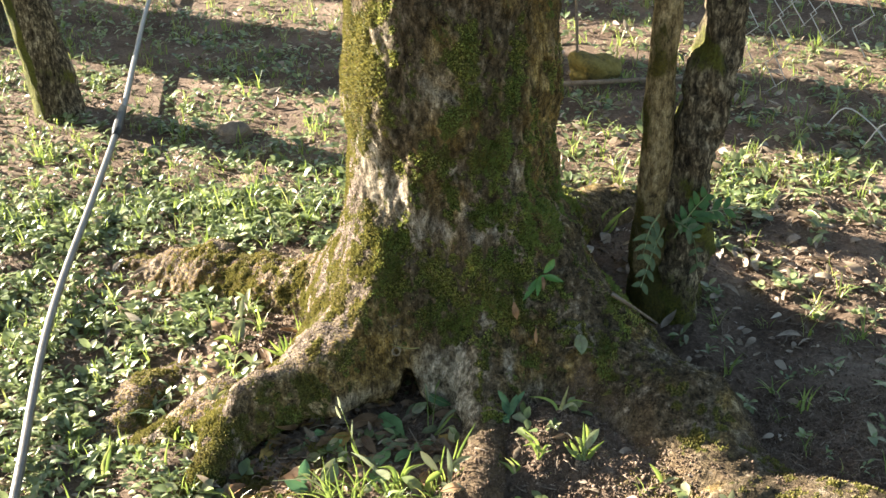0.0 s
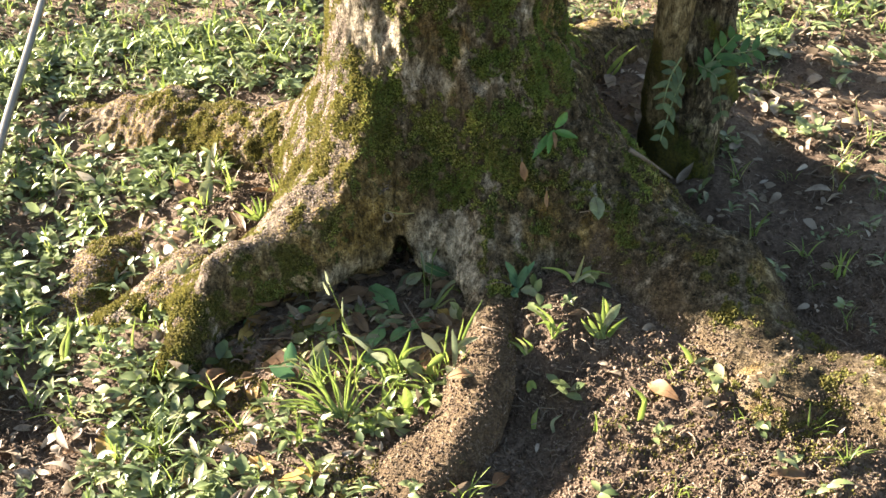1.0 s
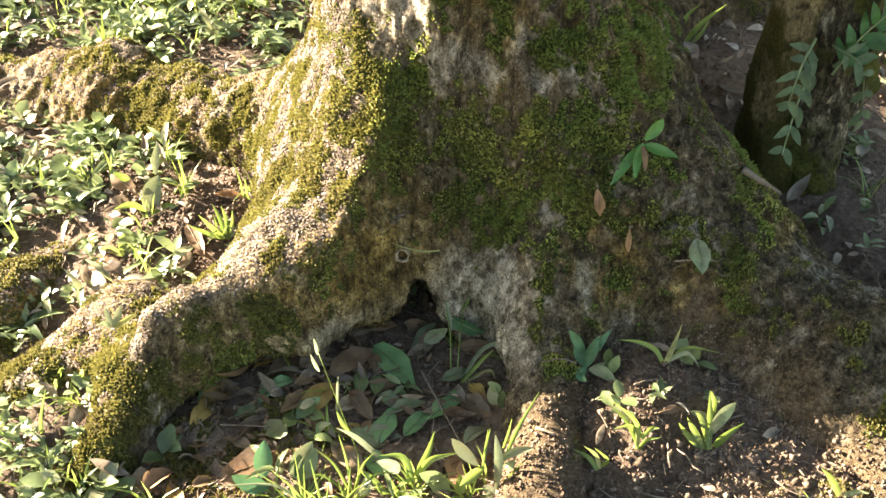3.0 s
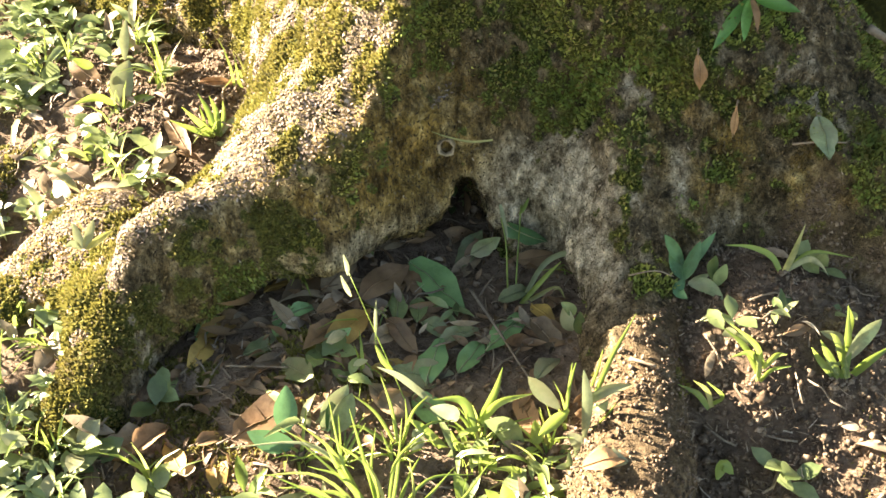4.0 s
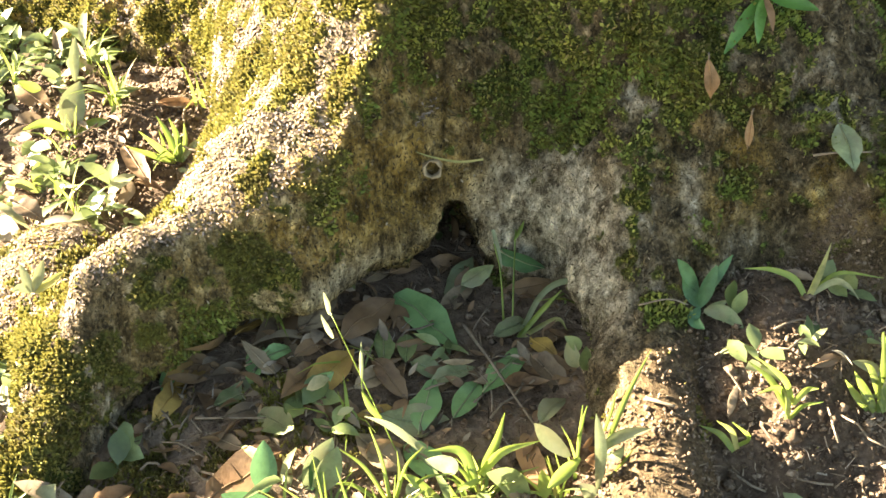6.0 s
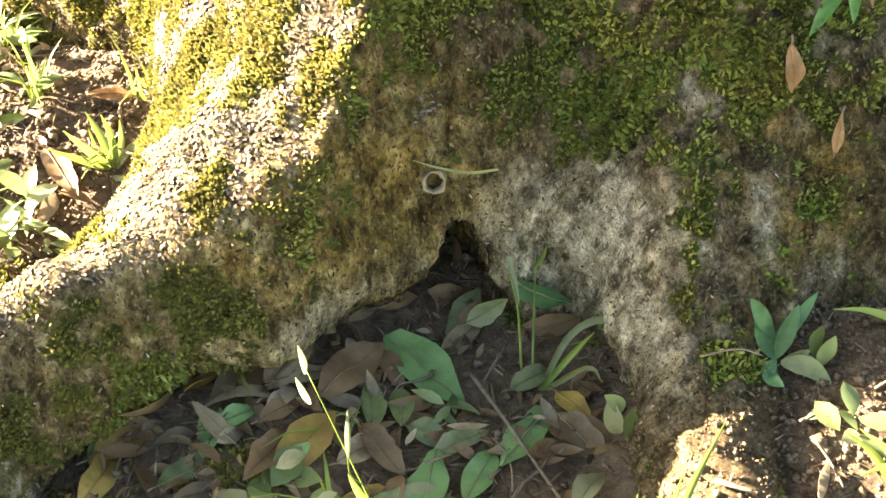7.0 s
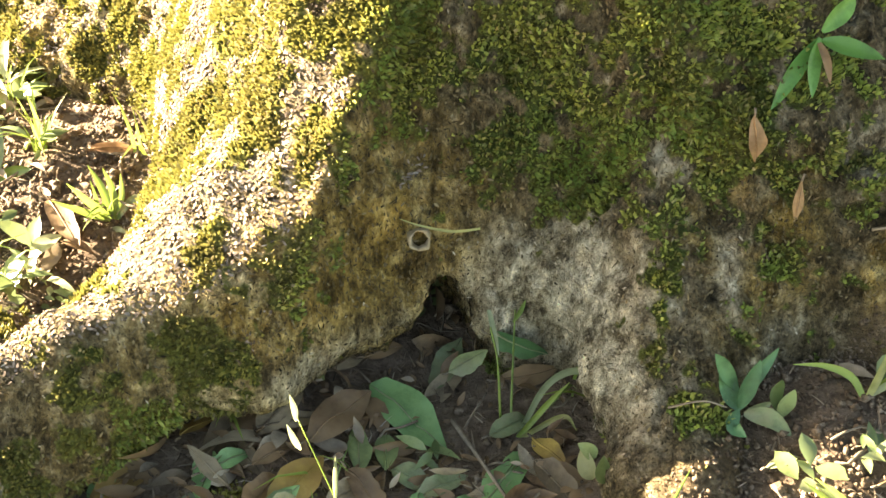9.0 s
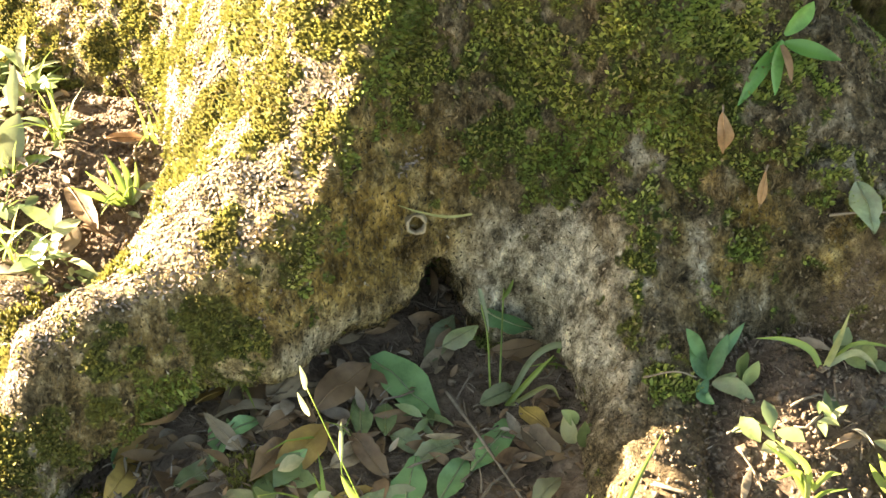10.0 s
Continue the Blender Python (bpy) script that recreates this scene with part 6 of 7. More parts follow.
strip([(0.0169, 1.4078, 0.0534), (0.0117, 1.4118, 0.0594), (0.0104, 1.4184, 0.0687)], 0.0104, WEED, plant, "l")
strip([(0.0241, 1.4059, 0.0527), (0.0196, 1.4067, 0.0600), (0.0197, 1.4098, 0.0702)], 0.0097, WEED, plant, "l")
strip([(0.0270, 1.4055, 0.0528), (0.0292, 1.4051, 0.0642), (0.0314, 1.4056, 0.0765)], 0.0097, WEED, plant, "l")
strip([(0.0174, 1.4150, 0.0608), (0.0140, 1.4162, 0.0664), (0.0072, 1.4177, 0.0718)], 0.0082, WEED, plant, "l")
plant = thing("grass", -0.1254, 1.2783, 0.0134, "large bright green grass tuft before the hollow", "grass")
strip([(-0.1224, 1.2758, 0.0189), (-0.1418, 1.2918, 0.0404), (-0.1781, 1.3142, 0.0682)], 0.0023, GRASS, plant, "g")
strip([(-0.1308, 1.2817, 0.0255), (-0.1526, 1.3047, 0.0604), (-0.1747, 1.3154, 0.0797)], 0.0023, GRASS, plant, "g")
strip([(-0.1241, 1.2777, 0.0211), (-0.1471, 1.2933, 0.0514), (-0.1603, 1.3045, 0.0771)], 0.0035, GRASS, plant, "g")
strip([(-0.1253, 1.2759, 0.0188), (-0.1650, 1.2869, 0.0343), (-0.2049, 1.2860, 0.0348)], 0.0023, GRASS, plant, "g")
strip([(-0.1282, 1.2751, 0.0174), (-0.1650, 1.2794, 0.0298), (-0.2102, 1.2793, 0.0356)], 0.0023, GRASS, plant, "g")
strip([(-0.1312, 1.2738, 0.0156), (-0.1540, 1.2761, 0.0194), (-0.1856, 1.2746, 0.0176)], 0.0023, GRASS, plant, "g")
strip([(-0.1195, 1.2774, 0.0212), (-0.1139, 1.2950, 0.0520), (-0.1106, 1.3134, 0.0835)], 0.0023, GRASS, plant, "g")
strip([(-0.1165, 1.2800, 0.0249), (-0.1071, 1.2907, 0.0521), (-0.0998, 1.2942, 0.0701)], 0.0023, GRASS, plant, "g")
strip([(-0.1308, 1.2817, 0.0255), (-0.1640, 1.3094, 0.0627), (-0.2211, 1.3106, 0.0642)], 0.0023, PALE_BLADE, plant, "g")
strip([(-0.1252, 1.2792, 0.0229), (-0.1299, 1.2950, 0.0529), (-0.1520, 1.3047, 0.0733)], 0.0023, GRASS, plant, "g")
strip([(-0.1281, 1.2779, 0.0211), (-0.1505, 1.2905, 0.0379), (-0.1717, 1.2909, 0.0395)], 0.0029, GRASS, plant, "g")
strip([(-0.1310, 1.2781, 0.0210), (-0.1471, 1.2990, 0.0537), (-0.1559, 1.3245, 0.0931)], 0.0023, GRASS, plant, "g")
strip([(-0.1368, 1.2778, 0.0200), (-0.1645, 1.2891, 0.0444), (-0.1879, 1.2871, 0.0525)], 0.0023, GRASS, plant, "g")
strip([(-0.1137, 1.2770, 0.0213), (-0.0960, 1.2842, 0.0377), (-0.0783, 1.2934, 0.0568)], 0.0023, GRASS, plant, "g")
strip([(-0.1081, 1.2723, 0.0160), (-0.0790, 1.2774, 0.0358), (-0.0554, 1.2913, 0.0660)], 0.0023, GRASS, plant, "g")
strip([(-0.1282, 1.2758, 0.0183), (-0.1394, 1.2809, 0.0269), (-0.1652, 1.2794, 0.0256)], 0.0023, GRASS, plant, "g")
strip([(-0.1196, 1.2752, 0.0185), (-0.1245, 1.2886, 0.0429), (-0.1341, 1.2992, 0.0634)], 0.0023, GRASS, plant, "g")
plant = thing("weed", -0.1543, 1.3405, 0.0288, "pale green upright leaf in the hollow", "weed")
strip([(-0.1529, 1.3398, 0.0365), (-0.1466, 1.3457, 0.0478), (-0.1402, 1.3531, 0.0609)], 0.0155, LEAF_OLIVE, plant, "l")
plant = thing("weed", -0.1848, 1.3474, 0.0271, "broad green weed leaves standing before the root", "weed")
strip([(-0.1847, 1.3450, 0.0324), (-0.1845, 1.3540, 0.0444), (-0.1833, 1.3643, 0.0578)], 0.0160, BLUE_GREEN, plant, "l")
strip([(-0.1599, 1.3435, 0.0350), (-0.1522, 1.3507, 0.0506), (-0.1428, 1.3566, 0.0653)], 0.0153, LEAF_OLIVE, plant, "l")
strip([(-0.1793, 1.3385, 0.0267), (-0.1943, 1.3370, 0.0342), (-0.2092, 1.3379, 0.0440)], 0.0153, BLUE_GREEN, plant, "l")
strip([(-0.1565, 1.3426, 0.0346), (-0.1541, 1.3494, 0.0469), (-0.1541, 1.3521, 0.0546)], 0.0077, BLUE_GREEN, plant, "l")
plant = thing("weed", -0.0640, 1.3359, 0.0291, "mixed weed with narrow bright leaves", "weed")
strip([(-0.0593, 1.3350, 0.0369), (-0.0677, 1.3474, 0.0549), (-0.0872, 1.3480, 0.0569)], 0.0060, GRASS, plant, "g")
strip([(-0.0561, 1.3400, 0.0434), (-0.0469, 1.3476, 0.0620), (-0.0419, 1.3546, 0.0794)], 0.0054, GRASS, plant, "g")
strip([(-0.0561, 1.3389, 0.0420), (-0.0442, 1.3415, 0.0595), (-0.0227, 1.3387, 0.0710)], 0.0054, GRASS, plant, "g")
strip([(-0.0709, 1.3409, 0.0432), (-0.0768, 1.3425, 0.0502), (-0.0897, 1.3430, 0.0552)], 0.0107, PALE_BLADE, plant, "l")
strip([(-0.0290, 1.3197, 0.0206), (-0.0388, 1.3305, 0.0437), (-0.0547, 1.3313, 0.0536)], 0.0155, WEED, plant, "l")
strip([(-0.0763, 1.3265, 0.0245), (-0.0948, 1.3381, 0.0405), (-0.1041, 1.3410, 0.0464)], 0.0060, GRASS, plant, "g")
strip([(-0.0995, 1.3391, 0.0380), (-0.0980, 1.3303, 0.0351), (-0.1069, 1.3251, 0.0358)], 0.0089, LEAF_OLIVE, plant, "l")
strip([(-0.0539, 1.3221, 0.0211), (-0.0715, 1.3249, 0.0359), (-0.0772, 1.3270, 0.0507)], 0.0054, GRASS, plant, "g")
plant = thing("weed", -0.0655, 1.2563, 0.0141, "low rosette of rounded grey-green leaves", "weed")
strip([(-0.0673, 1.2551, 0.0209), (-0.0762, 1.2593, 0.0285), (-0.0805, 1.2643, 0.0375)], 0.0115, WEED, plant, "l")
strip([(-0.0650, 1.2557, 0.0219), (-0.0559, 1.2549, 0.0298), (-0.0468, 1.2551, 0.0390)], 0.0137, WEED, plant, "l")
strip([(-0.0730, 1.2541, 0.0190), (-0.0801, 1.2463, 0.0214), (-0.0748, 1.2363, 0.0223)], 0.0103, WEED, plant, "l")
strip([(-0.0596, 1.2475, 0.0121), (-0.0519, 1.2411, 0.0105), (-0.0551, 1.2334, 0.0060)], 0.0103, WEED, plant, "l")
strip([(-0.0497, 1.2661, 0.0364), (-0.0473, 1.2692, 0.0511), (-0.0506, 1.2727, 0.0655)], 0.0126, GRASS, plant, "l")
strip([(-0.0628, 1.2534, 0.0192), (-0.0488, 1.2476, 0.0165), (-0.0357, 1.2472, 0.0205)], 0.0115, WEED, plant, "l")
strip([(-0.0343, 1.2516, 0.0197), (-0.0231, 1.2503, 0.0272), (-0.0174, 1.2543, 0.0409)], 0.0092, GRASS, plant, "l")
plant = thing("weed", 0.1835, 1.3381, 0.0733, "small broad-bladed weed on sunlit earth", "weed")
strip([(0.1826, 1.3353, 0.0781), (0.1840, 1.3491, 0.0989), (0.1837, 1.3630, 0.1196)], 0.0065, GRASS, plant, "g")
strip([(0.1841, 1.3425, 0.0874), (0.1940, 1.3492, 0.1048), (0.2032, 1.3518, 0.1170)], 0.0112, LEAF_OLIVE, plant, "l")
strip([(0.1886, 1.3367, 0.0805), (0.1959, 1.3366, 0.0940), (0.2089, 1.3371, 0.1088)], 0.0065, GRASS, plant, "g")
strip([(0.1797, 1.3358, 0.0785), (0.1705, 1.3434, 0.0927), (0.1643, 1.3478, 0.1033)], 0.0059, GRASS, plant, "g")
strip([(0.1767, 1.3360, 0.0785), (0.1640, 1.3398, 0.0924), (0.1560, 1.3413, 0.1040)], 0.0047, GRASS, plant, "g")
strip([(0.1855, 1.3351, 0.0782), (0.1770, 1.3496, 0.0988), (0.1720, 1.3521, 0.1046)], 0.0047, GRASS, plant, "g")
plant = thing("weed", 0.2114, 1.2235, 0.0553, "small pale green sprout on sunlit earth", "weed")
strip([(0.2110, 1.2222, 0.0620), (0.2138, 1.2317, 0.0775), (0.1993, 1.2402, 0.0900)], 0.0061, GRASS, plant, "g")
strip([(0.2092, 1.2188, 0.0576), (0.2116, 1.2228, 0.0710), (0.2151, 1.2267, 0.0842)], 0.0072, GRASS, plant, "g")
plant = thing("weed", 0.0958, 1.2881, 0.0368, "tiny curled green leaf on shaded earth", "weed")
strip([(0.0924, 1.2855, 0.0417), (0.0952, 1.2901, 0.0509), (0.1017, 1.2846, 0.0479)], 0.0087, GRASS, plant, "l")
plant = thing("grass", 0.0947, 1.2402, 0.0249, "two short grass blades in the root's shadow", "grass")
strip([(0.0941, 1.2376, 0.0299), (0.0953, 1.2442, 0.0417), (0.0998, 1.2486, 0.0507)], 0.0063, GRASS, plant, "g")
strip([(0.1177, 1.2325, 0.0259), (0.1150, 1.2374, 0.0398), (0.1256, 1.2385, 0.0504)], 0.0040, PALE_BLADE, plant, "g")
plant = thing("grass", 0.2772, 1.2822, 0.0829, "short bleached grass blades on earth", "grass")
strip([(0.2760, 1.2794, 0.0878), (0.2690, 1.2862, 0.0989), (0.2601, 1.2910, 0.1072)], 0.0057, GRASS, plant, "g")
strip([(0.2795, 1.2792, 0.0878), (0.2877, 1.2776, 0.0946), (0.2958, 1.2731, 0.0979)], 0.0046, LEAF_OLIVE, plant, "g")
plant = thing("weed", 0.3457, 1.2197, 0.0988, "tiny pale green seedling on earth", "weed")
strip([(0.3454, 1.2172, 0.1041), (0.3394, 1.2203, 0.1106), (0.3333, 1.2210, 0.1140)], 0.0071, LEAF_OLIVE, plant, "l")
strip([(0.3454, 1.2172, 0.1041), (0.3481, 1.2176, 0.1129), (0.3497, 1.2197, 0.1237)], 0.0082, LEAF_OLIVE, plant, "l")
plant = thing("grass", 0.2680, 1.9397, 0.0927, "thin grass blades between the two trees", "grass")
strip([(0.2648, 1.9363, 0.0967), (0.2611, 1.9497, 0.1163), (0.2507, 1.9565, 0.1270)], 0.0048, PALE_BLADE, plant, "g")
strip([(0.2672, 1.9362, 0.0967), (0.2726, 1.9512, 0.1242), (0.2902, 1.9574, 0.1418)], 0.0056, GRASS, plant, "g")
strip([(0.2704, 1.9360, 0.0968), (0.2916, 1.9448, 0.1229), (0.3188, 1.9502, 0.1452)], 0.0064, GRASS, plant, "g")
strip([(0.2767, 1.9346, 0.0956), (0.2923, 1.9414, 0.1113), (0.2998, 1.9476, 0.1256)], 0.0048, GRASS, plant, "g")
strip([(0.2846, 1.9341, 0.0958), (0.3147, 1.9225, 0.0946), (0.3369, 1.9163, 0.0995)], 0.0040, GRASS, plant, "g")
plant = thing("epiphyte", 0.1389, 1.5398, 0.2386, "small strap-leaved plant growing on the mossy trunk", "plant")
strip([(0.1382, 1.5364, 0.2428), (0.1234, 1.5251, 0.2302), (0.1097, 1.5121, 0.2158)], 0.0092, STRAP, plant, "l")
strip([(0.1382, 1.5364, 0.2428), (0.1321, 1.5239, 0.2344), (0.1290, 1.5097, 0.2243)], 0.0080, STRAP, plant, "l")
strip([(0.1394, 1.5356, 0.2419), (0.1501, 1.5259, 0.2435), (0.1648, 1.5148, 0.2439)], 0.0098, STRAP, plant, "l")
strip([(0.1395, 1.5383, 0.2452), (0.1483, 1.5412, 0.2554), (0.1534, 1.5432, 0.2641)], 0.0104, STRAP, plant, "l")
strip([(0.1370, 1.5358, 0.2418), (0.1380, 1.5241, 0.2377), (0.1372, 1.5112, 0.2318)], 0.0055, LEAF_TAN, plant, "l")
plant = thing("weed", -0.3231, 1.7057, 0.0237, "plantain rosette with one broad pale ribbed leaf", "weed")
strip([(-0.3234, 1.7025, 0.0282), (-0.3233, 1.7153, 0.0439), (-0.3162, 1.7261, 0.0589)], 0.0200, LEAF_OLIVE, plant, "l")
strip([(-0.3203, 1.7012, 0.0274), (-0.3080, 1.7008, 0.0362), (-0.2947, 1.6971, 0.0418)], 0.0082, GRASS, plant, "l")
strip([(-0.3270, 1.7027, 0.0277), (-0.3431, 1.7033, 0.0371), (-0.3605, 1.6952, 0.0375)], 0.0068, GRASS, plant, "l")
strip([(-0.3270, 1.7020, 0.0271), (-0.3386, 1.6873, 0.0153), (-0.3434, 1.6737, 0.0059)], 0.0059, LEAF_OLIVE, plant, "g")
strip([(-0.3204, 1.7299, 0.0563), (-0.3194, 1.7365, 0.0724), (-0.3166, 1.7433, 0.0890)], 0.0082, LEAF_OLIVE, plant, "l")
strip([(-0.3476, 1.7288, 0.0506), (-0.3539, 1.7291, 0.0528), (-0.3644, 1.7320, 0.0567)], 0.0082, GRASS, plant, "l")
plant = thing("weed", -0.2409, 1.6551, 0.0309, "narrow-leaved rosette weed on bare earth", "weed")
strip([(-0.2406, 1.6519, 0.0355), (-0.2481, 1.6655, 0.0508), (-0.2558, 1.6747, 0.0616)], 0.0048, GRASS, plant, "g")
strip([(-0.2385, 1.6511, 0.0350), (-0.2414, 1.6623, 0.0530), (-0.2459, 1.6674, 0.0645)], 0.0044, GRASS, plant, "g")
strip([(-0.2429, 1.6516, 0.0348), (-0.2567, 1.6556, 0.0480), (-0.2682, 1.6586, 0.0605)], 0.0048, GRASS, plant, "g")
strip([(-0.2384, 1.6523, 0.0362), (-0.2267, 1.6571, 0.0480), (-0.2129, 1.6493, 0.0474)], 0.0040, LEAF_OLIVE, plant, "g")
strip([(-0.2450, 1.6519, 0.0347), (-0.2615, 1.6528, 0.0422), (-0.2785, 1.6543, 0.0502)], 0.0044, GRASS, plant, "g")
strip([(-0.2398, 1.6512, 0.0349), (-0.2353, 1.6608, 0.0482), (-0.2353, 1.6685, 0.0588)], 0.0040, GRASS, plant, "g")
strip([(-0.2455, 1.6457, 0.0285), (-0.2385, 1.6429, 0.0339), (-0.2327, 1.6364, 0.0355)], 0.0040, LEAF_OLIVE, plant, "l")
plant = thing("weed", -0.3275, 1.4960, 0.0630, "pale grey-green rosette rooted in the mossy root", "weed")
strip([(-0.3277, 1.4906, 0.0652), (-0.3305, 1.4961, 0.0731), (-0.3333, 1.5015, 0.0810)], 0.0060, LEAF_OLIVE, plant, "l")
strip([(-0.3262, 1.4904, 0.0652), (-0.3217, 1.4942, 0.0769), (-0.3173, 1.4973, 0.0880)], 0.0068, LEAF_OLIVE, plant, "l")
strip([(-0.3251, 1.4902, 0.0653), (-0.3140, 1.4884, 0.0767), (-0.3032, 1.4861, 0.0876)], 0.0053, GRASS, plant, "l")
strip([(-0.3284, 1.4906, 0.0651), (-0.3335, 1.4914, 0.0701), (-0.3384, 1.4879, 0.0707)], 0.0053, LEAF_OLIVE, plant, "l")
plant = thing("weed", -0.3485, 1.6487, 0.0116, "low green weed among litter", "weed")
strip([(-0.3456, 1.6453, 0.0163), (-0.3467, 1.6532, 0.0269), (-0.3443, 1.6605, 0.0376)], 0.0088, GRASS, plant, "l")
strip([(-0.3456, 1.6453, 0.0163), (-0.3573, 1.6475, 0.0237), (-0.3691, 1.6451, 0.0265)], 0.0070, GRASS, plant, "l")
strip([(-0.3447, 1.6452, 0.0164), (-0.3309, 1.6420, 0.0269), (-0.3169, 1.6327, 0.0312)], 0.0079, WEED, plant, "l")
strip([(-0.2854, 1.6319, 0.0128), (-0.2929, 1.6394, 0.0240), (-0.2952, 1.6461, 0.0355)], 0.0039, GRASS, plant, "g")
strip([(-0.3434, 1.6451, 0.0164), (-0.3351, 1.6483, 0.0303), (-0.3272, 1.6469, 0.0395)], 0.0079, WEED, plant, "l")
plant = thing("grass", -0.4681, 1.4160, -0.0128, "bent green grass blades over dead leaves", "grass")
strip([(-0.4683, 1.4131, -0.0079), (-0.4645, 1.4308, 0.0179), (-0.4645, 1.4448, 0.0387)], 0.0056, GRASS, plant, "g")
strip([(-0.4721, 1.4126, -0.0090), (-0.4714, 1.4213, 0.0101), (-0.4570, 1.4352, 0.0371)], 0.0050, GRASS, plant, "g")
strip([(-0.4986, 1.4035, -0.0231), (-0.4836, 1.4046, -0.0074), (-0.4617, 1.3997, 0.0016)], 0.0044, GRASS, plant, "g")
strip([(-0.3801, 1.4074, -0.0064), (-0.3849, 1.4207, 0.0155), (-0.3797, 1.4370, 0.0422)], 0.0037, GRASS, plant, "g")
grass_tuft(-0.4023, 1.7717, 0.0025, 18, 0.0492, 62, "fine bright green grass tuft behind the root")
grass_tuft(-0.2950, 2.2157, 0.0015, 22, 0.0811, 63, "dense fine-bladed grass tuft near the back root")
grass_tuft(-0.2476, 1.6579, 0.0340, 9, 0.0309, 64, "small green grass tuft behind the root")
grass_tuft(-0.3272, 1.2382, -0.0067, 30, 0.0608, 65, "spreading grass tuft on sunlit ground")
grass_tuft(-0.2443, 1.2774, -0.0012, 9, 0.0393, 66, "green grass tuft on sunlit ground")
grass_tuft(-0.3457, 1.2818, -0.0074, 14, 0.0406, 67, "grass tuft on sunlit ground")
grass_tuft(-0.5951, 2.7063, -0.0238, 12, 0.0518, 68, "green grass tuft beside the pipe")
grass_tuft(-0.2570, 2.1577, 0.0070, 16, 0.0666, 69, "fine-bladed grass tuft near the trunk")
grass_tuft(0.5747, 1.6915, 0.0762, 12, 0.0403, 70, "pale green grass tuft on sunlit earth")
grass_tuft(0.6319, 1.8110, 0.0846, 9, 0.0461, 71, "arching grass tuft on sunlit earth")
grass_tuft(0.5591, 2.1702, 0.0786, 10, 0.0479, 72, "grass tuft beside the twin-stemmed tree")
grass_tuft(0.6271, 1.6202, 0.0848, 12, 0.0508, 73, "grass tuft on sunlit earth")
grass_tuft(0.4192, 1.6843, 0.0721, 9, 0.0503, 74, "thin grass tuft in the trunk's shade")
grass_tuft(0.4120, 1.5445, 0.0718, 8, 0.0402, 75, "thin grass tuft in the trunk's shade")
grass_tuft(0.4691, 1.5058, 0.0665, 9, 0.0396, 76, "thin grass tuft in the trunk's shade")
grass_tuft(0.3872, 1.1736, 0.0809, 8, 0.0273, 77, "low grass tuft on the mossy mound")
grass_tuft(0.4107, 1.1266, 0.0768, 10, 0.0355, 78, "low grass tuft on the mossy mound")
grass_tuft(0.0095, 1.1378, 0.0272, 8, 0.0421, 79, "upright green grass blades beside the front root")
grass_tuft(-0.4707, 2.4514, -0.0145, 9, 0.0525, 80, "green grass tuft on open ground")
grass_tuft(-0.8731, 2.5159, -0.0306, 9, 0.0733, 81, "dark green grass tuft near the pipe")
grass_tuft(0.3434, 2.3136, 0.0607, 8, 0.0562, 82, "shaded grass tuft behind the trunk")
fern_frond([(0.3392, 1.6587, 0.2364), (0.3593, 1.6685, 0.2682), (0.3822, 1.6672, 0.3019)], 0.029, 0.0105, 83, "bright green fern frond on the twin-stemmed tree")
fern_frond([(0.345, 1.675, 0.235), (0.378, 1.68, 0.265), (0.418, 1.68, 0.275)], 0.027, 0.0098, 91, "bright green fern frond on the twin-stemmed tree")
fern_frond([(0.3246, 1.6681, 0.2482), (0.3056, 1.6383, 0.2230), (0.2843, 1.5917, 0.1916)], 0.028, 0.0085, 84, "drooping grey-green fern frond on the twin-stemmed tree", green=FERN_GREY)
fern_frond([(0.315, 1.66, 0.275), (0.297, 1.632, 0.262), (0.288, 1.618, 0.225)], 0.026, 0.008, 92, "drooping grey-green fern frond on the twin-stemmed tree", green=FERN_GREY)
fern_frond([(0.335, 1.665, 0.265), (0.362, 1.65, 0.25), (0.378, 1.655, 0.19)], 0.024, 0.008, 93, "drooping grey-green fern frond on the twin-stemmed tree", green=FERN_GREY)
grass_tuft(-0.1474, 1.3236, 0.0247, 20, 0.0326, 85, "bright grass tuft before the hollow")
grass_tuft(-0.1131, 1.3227, 0.0275, 16, 0.0275, 86, "bright grass tuft before the hollow")
grass_tuft(-0.0561, 1.3304, 0.0243, 18, 0.0332, 87, "bright grass tuft before the hollow")
grass_tuft(-0.0133, 1.3164, 0.0326, 16, 0.0311, 88, "bright grass tuft before the hollow")
grass_tuft(-0.1747, 1.3273, 0.0200, 12, 0.0310, 89, "bright grass tuft before the hollow")
grass_tuft(-0.3419, 1.3623, 0.0035, 10, 0.0246, 90, "bright grass tuft at the root's end")
plant = thing("grass", -0.0343, 1.5216, 0.1286, "thin dry blade across the nest tube", "grass")
strip([(-0.0335, 1.5196, 0.1345), (-0.0490, 1.5199, 0.1331), (-0.0657, 1.5236, 0.1348), (-0.0769, 1.5269, 0.1375)], 0.0012, GRASS, plant, "g")
plant = thing("grass", -0.1111, 1.3446, 0.0291, "dense bright grass blades before the hollow", "grass")
strip([(-0.1119, 1.3350, 0.0269), (-0.1247, 1.3500, 0.0428), (-0.1407, 1.3593, 0.0523)], 0.0021, GRASS, plant, "g")
strip([(-0.1103, 1.3335, 0.0257), (-0.1144, 1.3494, 0.0481), (-0.1211, 1.3616, 0.0665)], 0.0021, GRASS, plant, "g")
strip([(-0.1086, 1.3326, 0.0250), (-0.1011, 1.3435, 0.0487), (-0.0910, 1.3457, 0.0641)], 0.0021, GRASS, plant, "g")
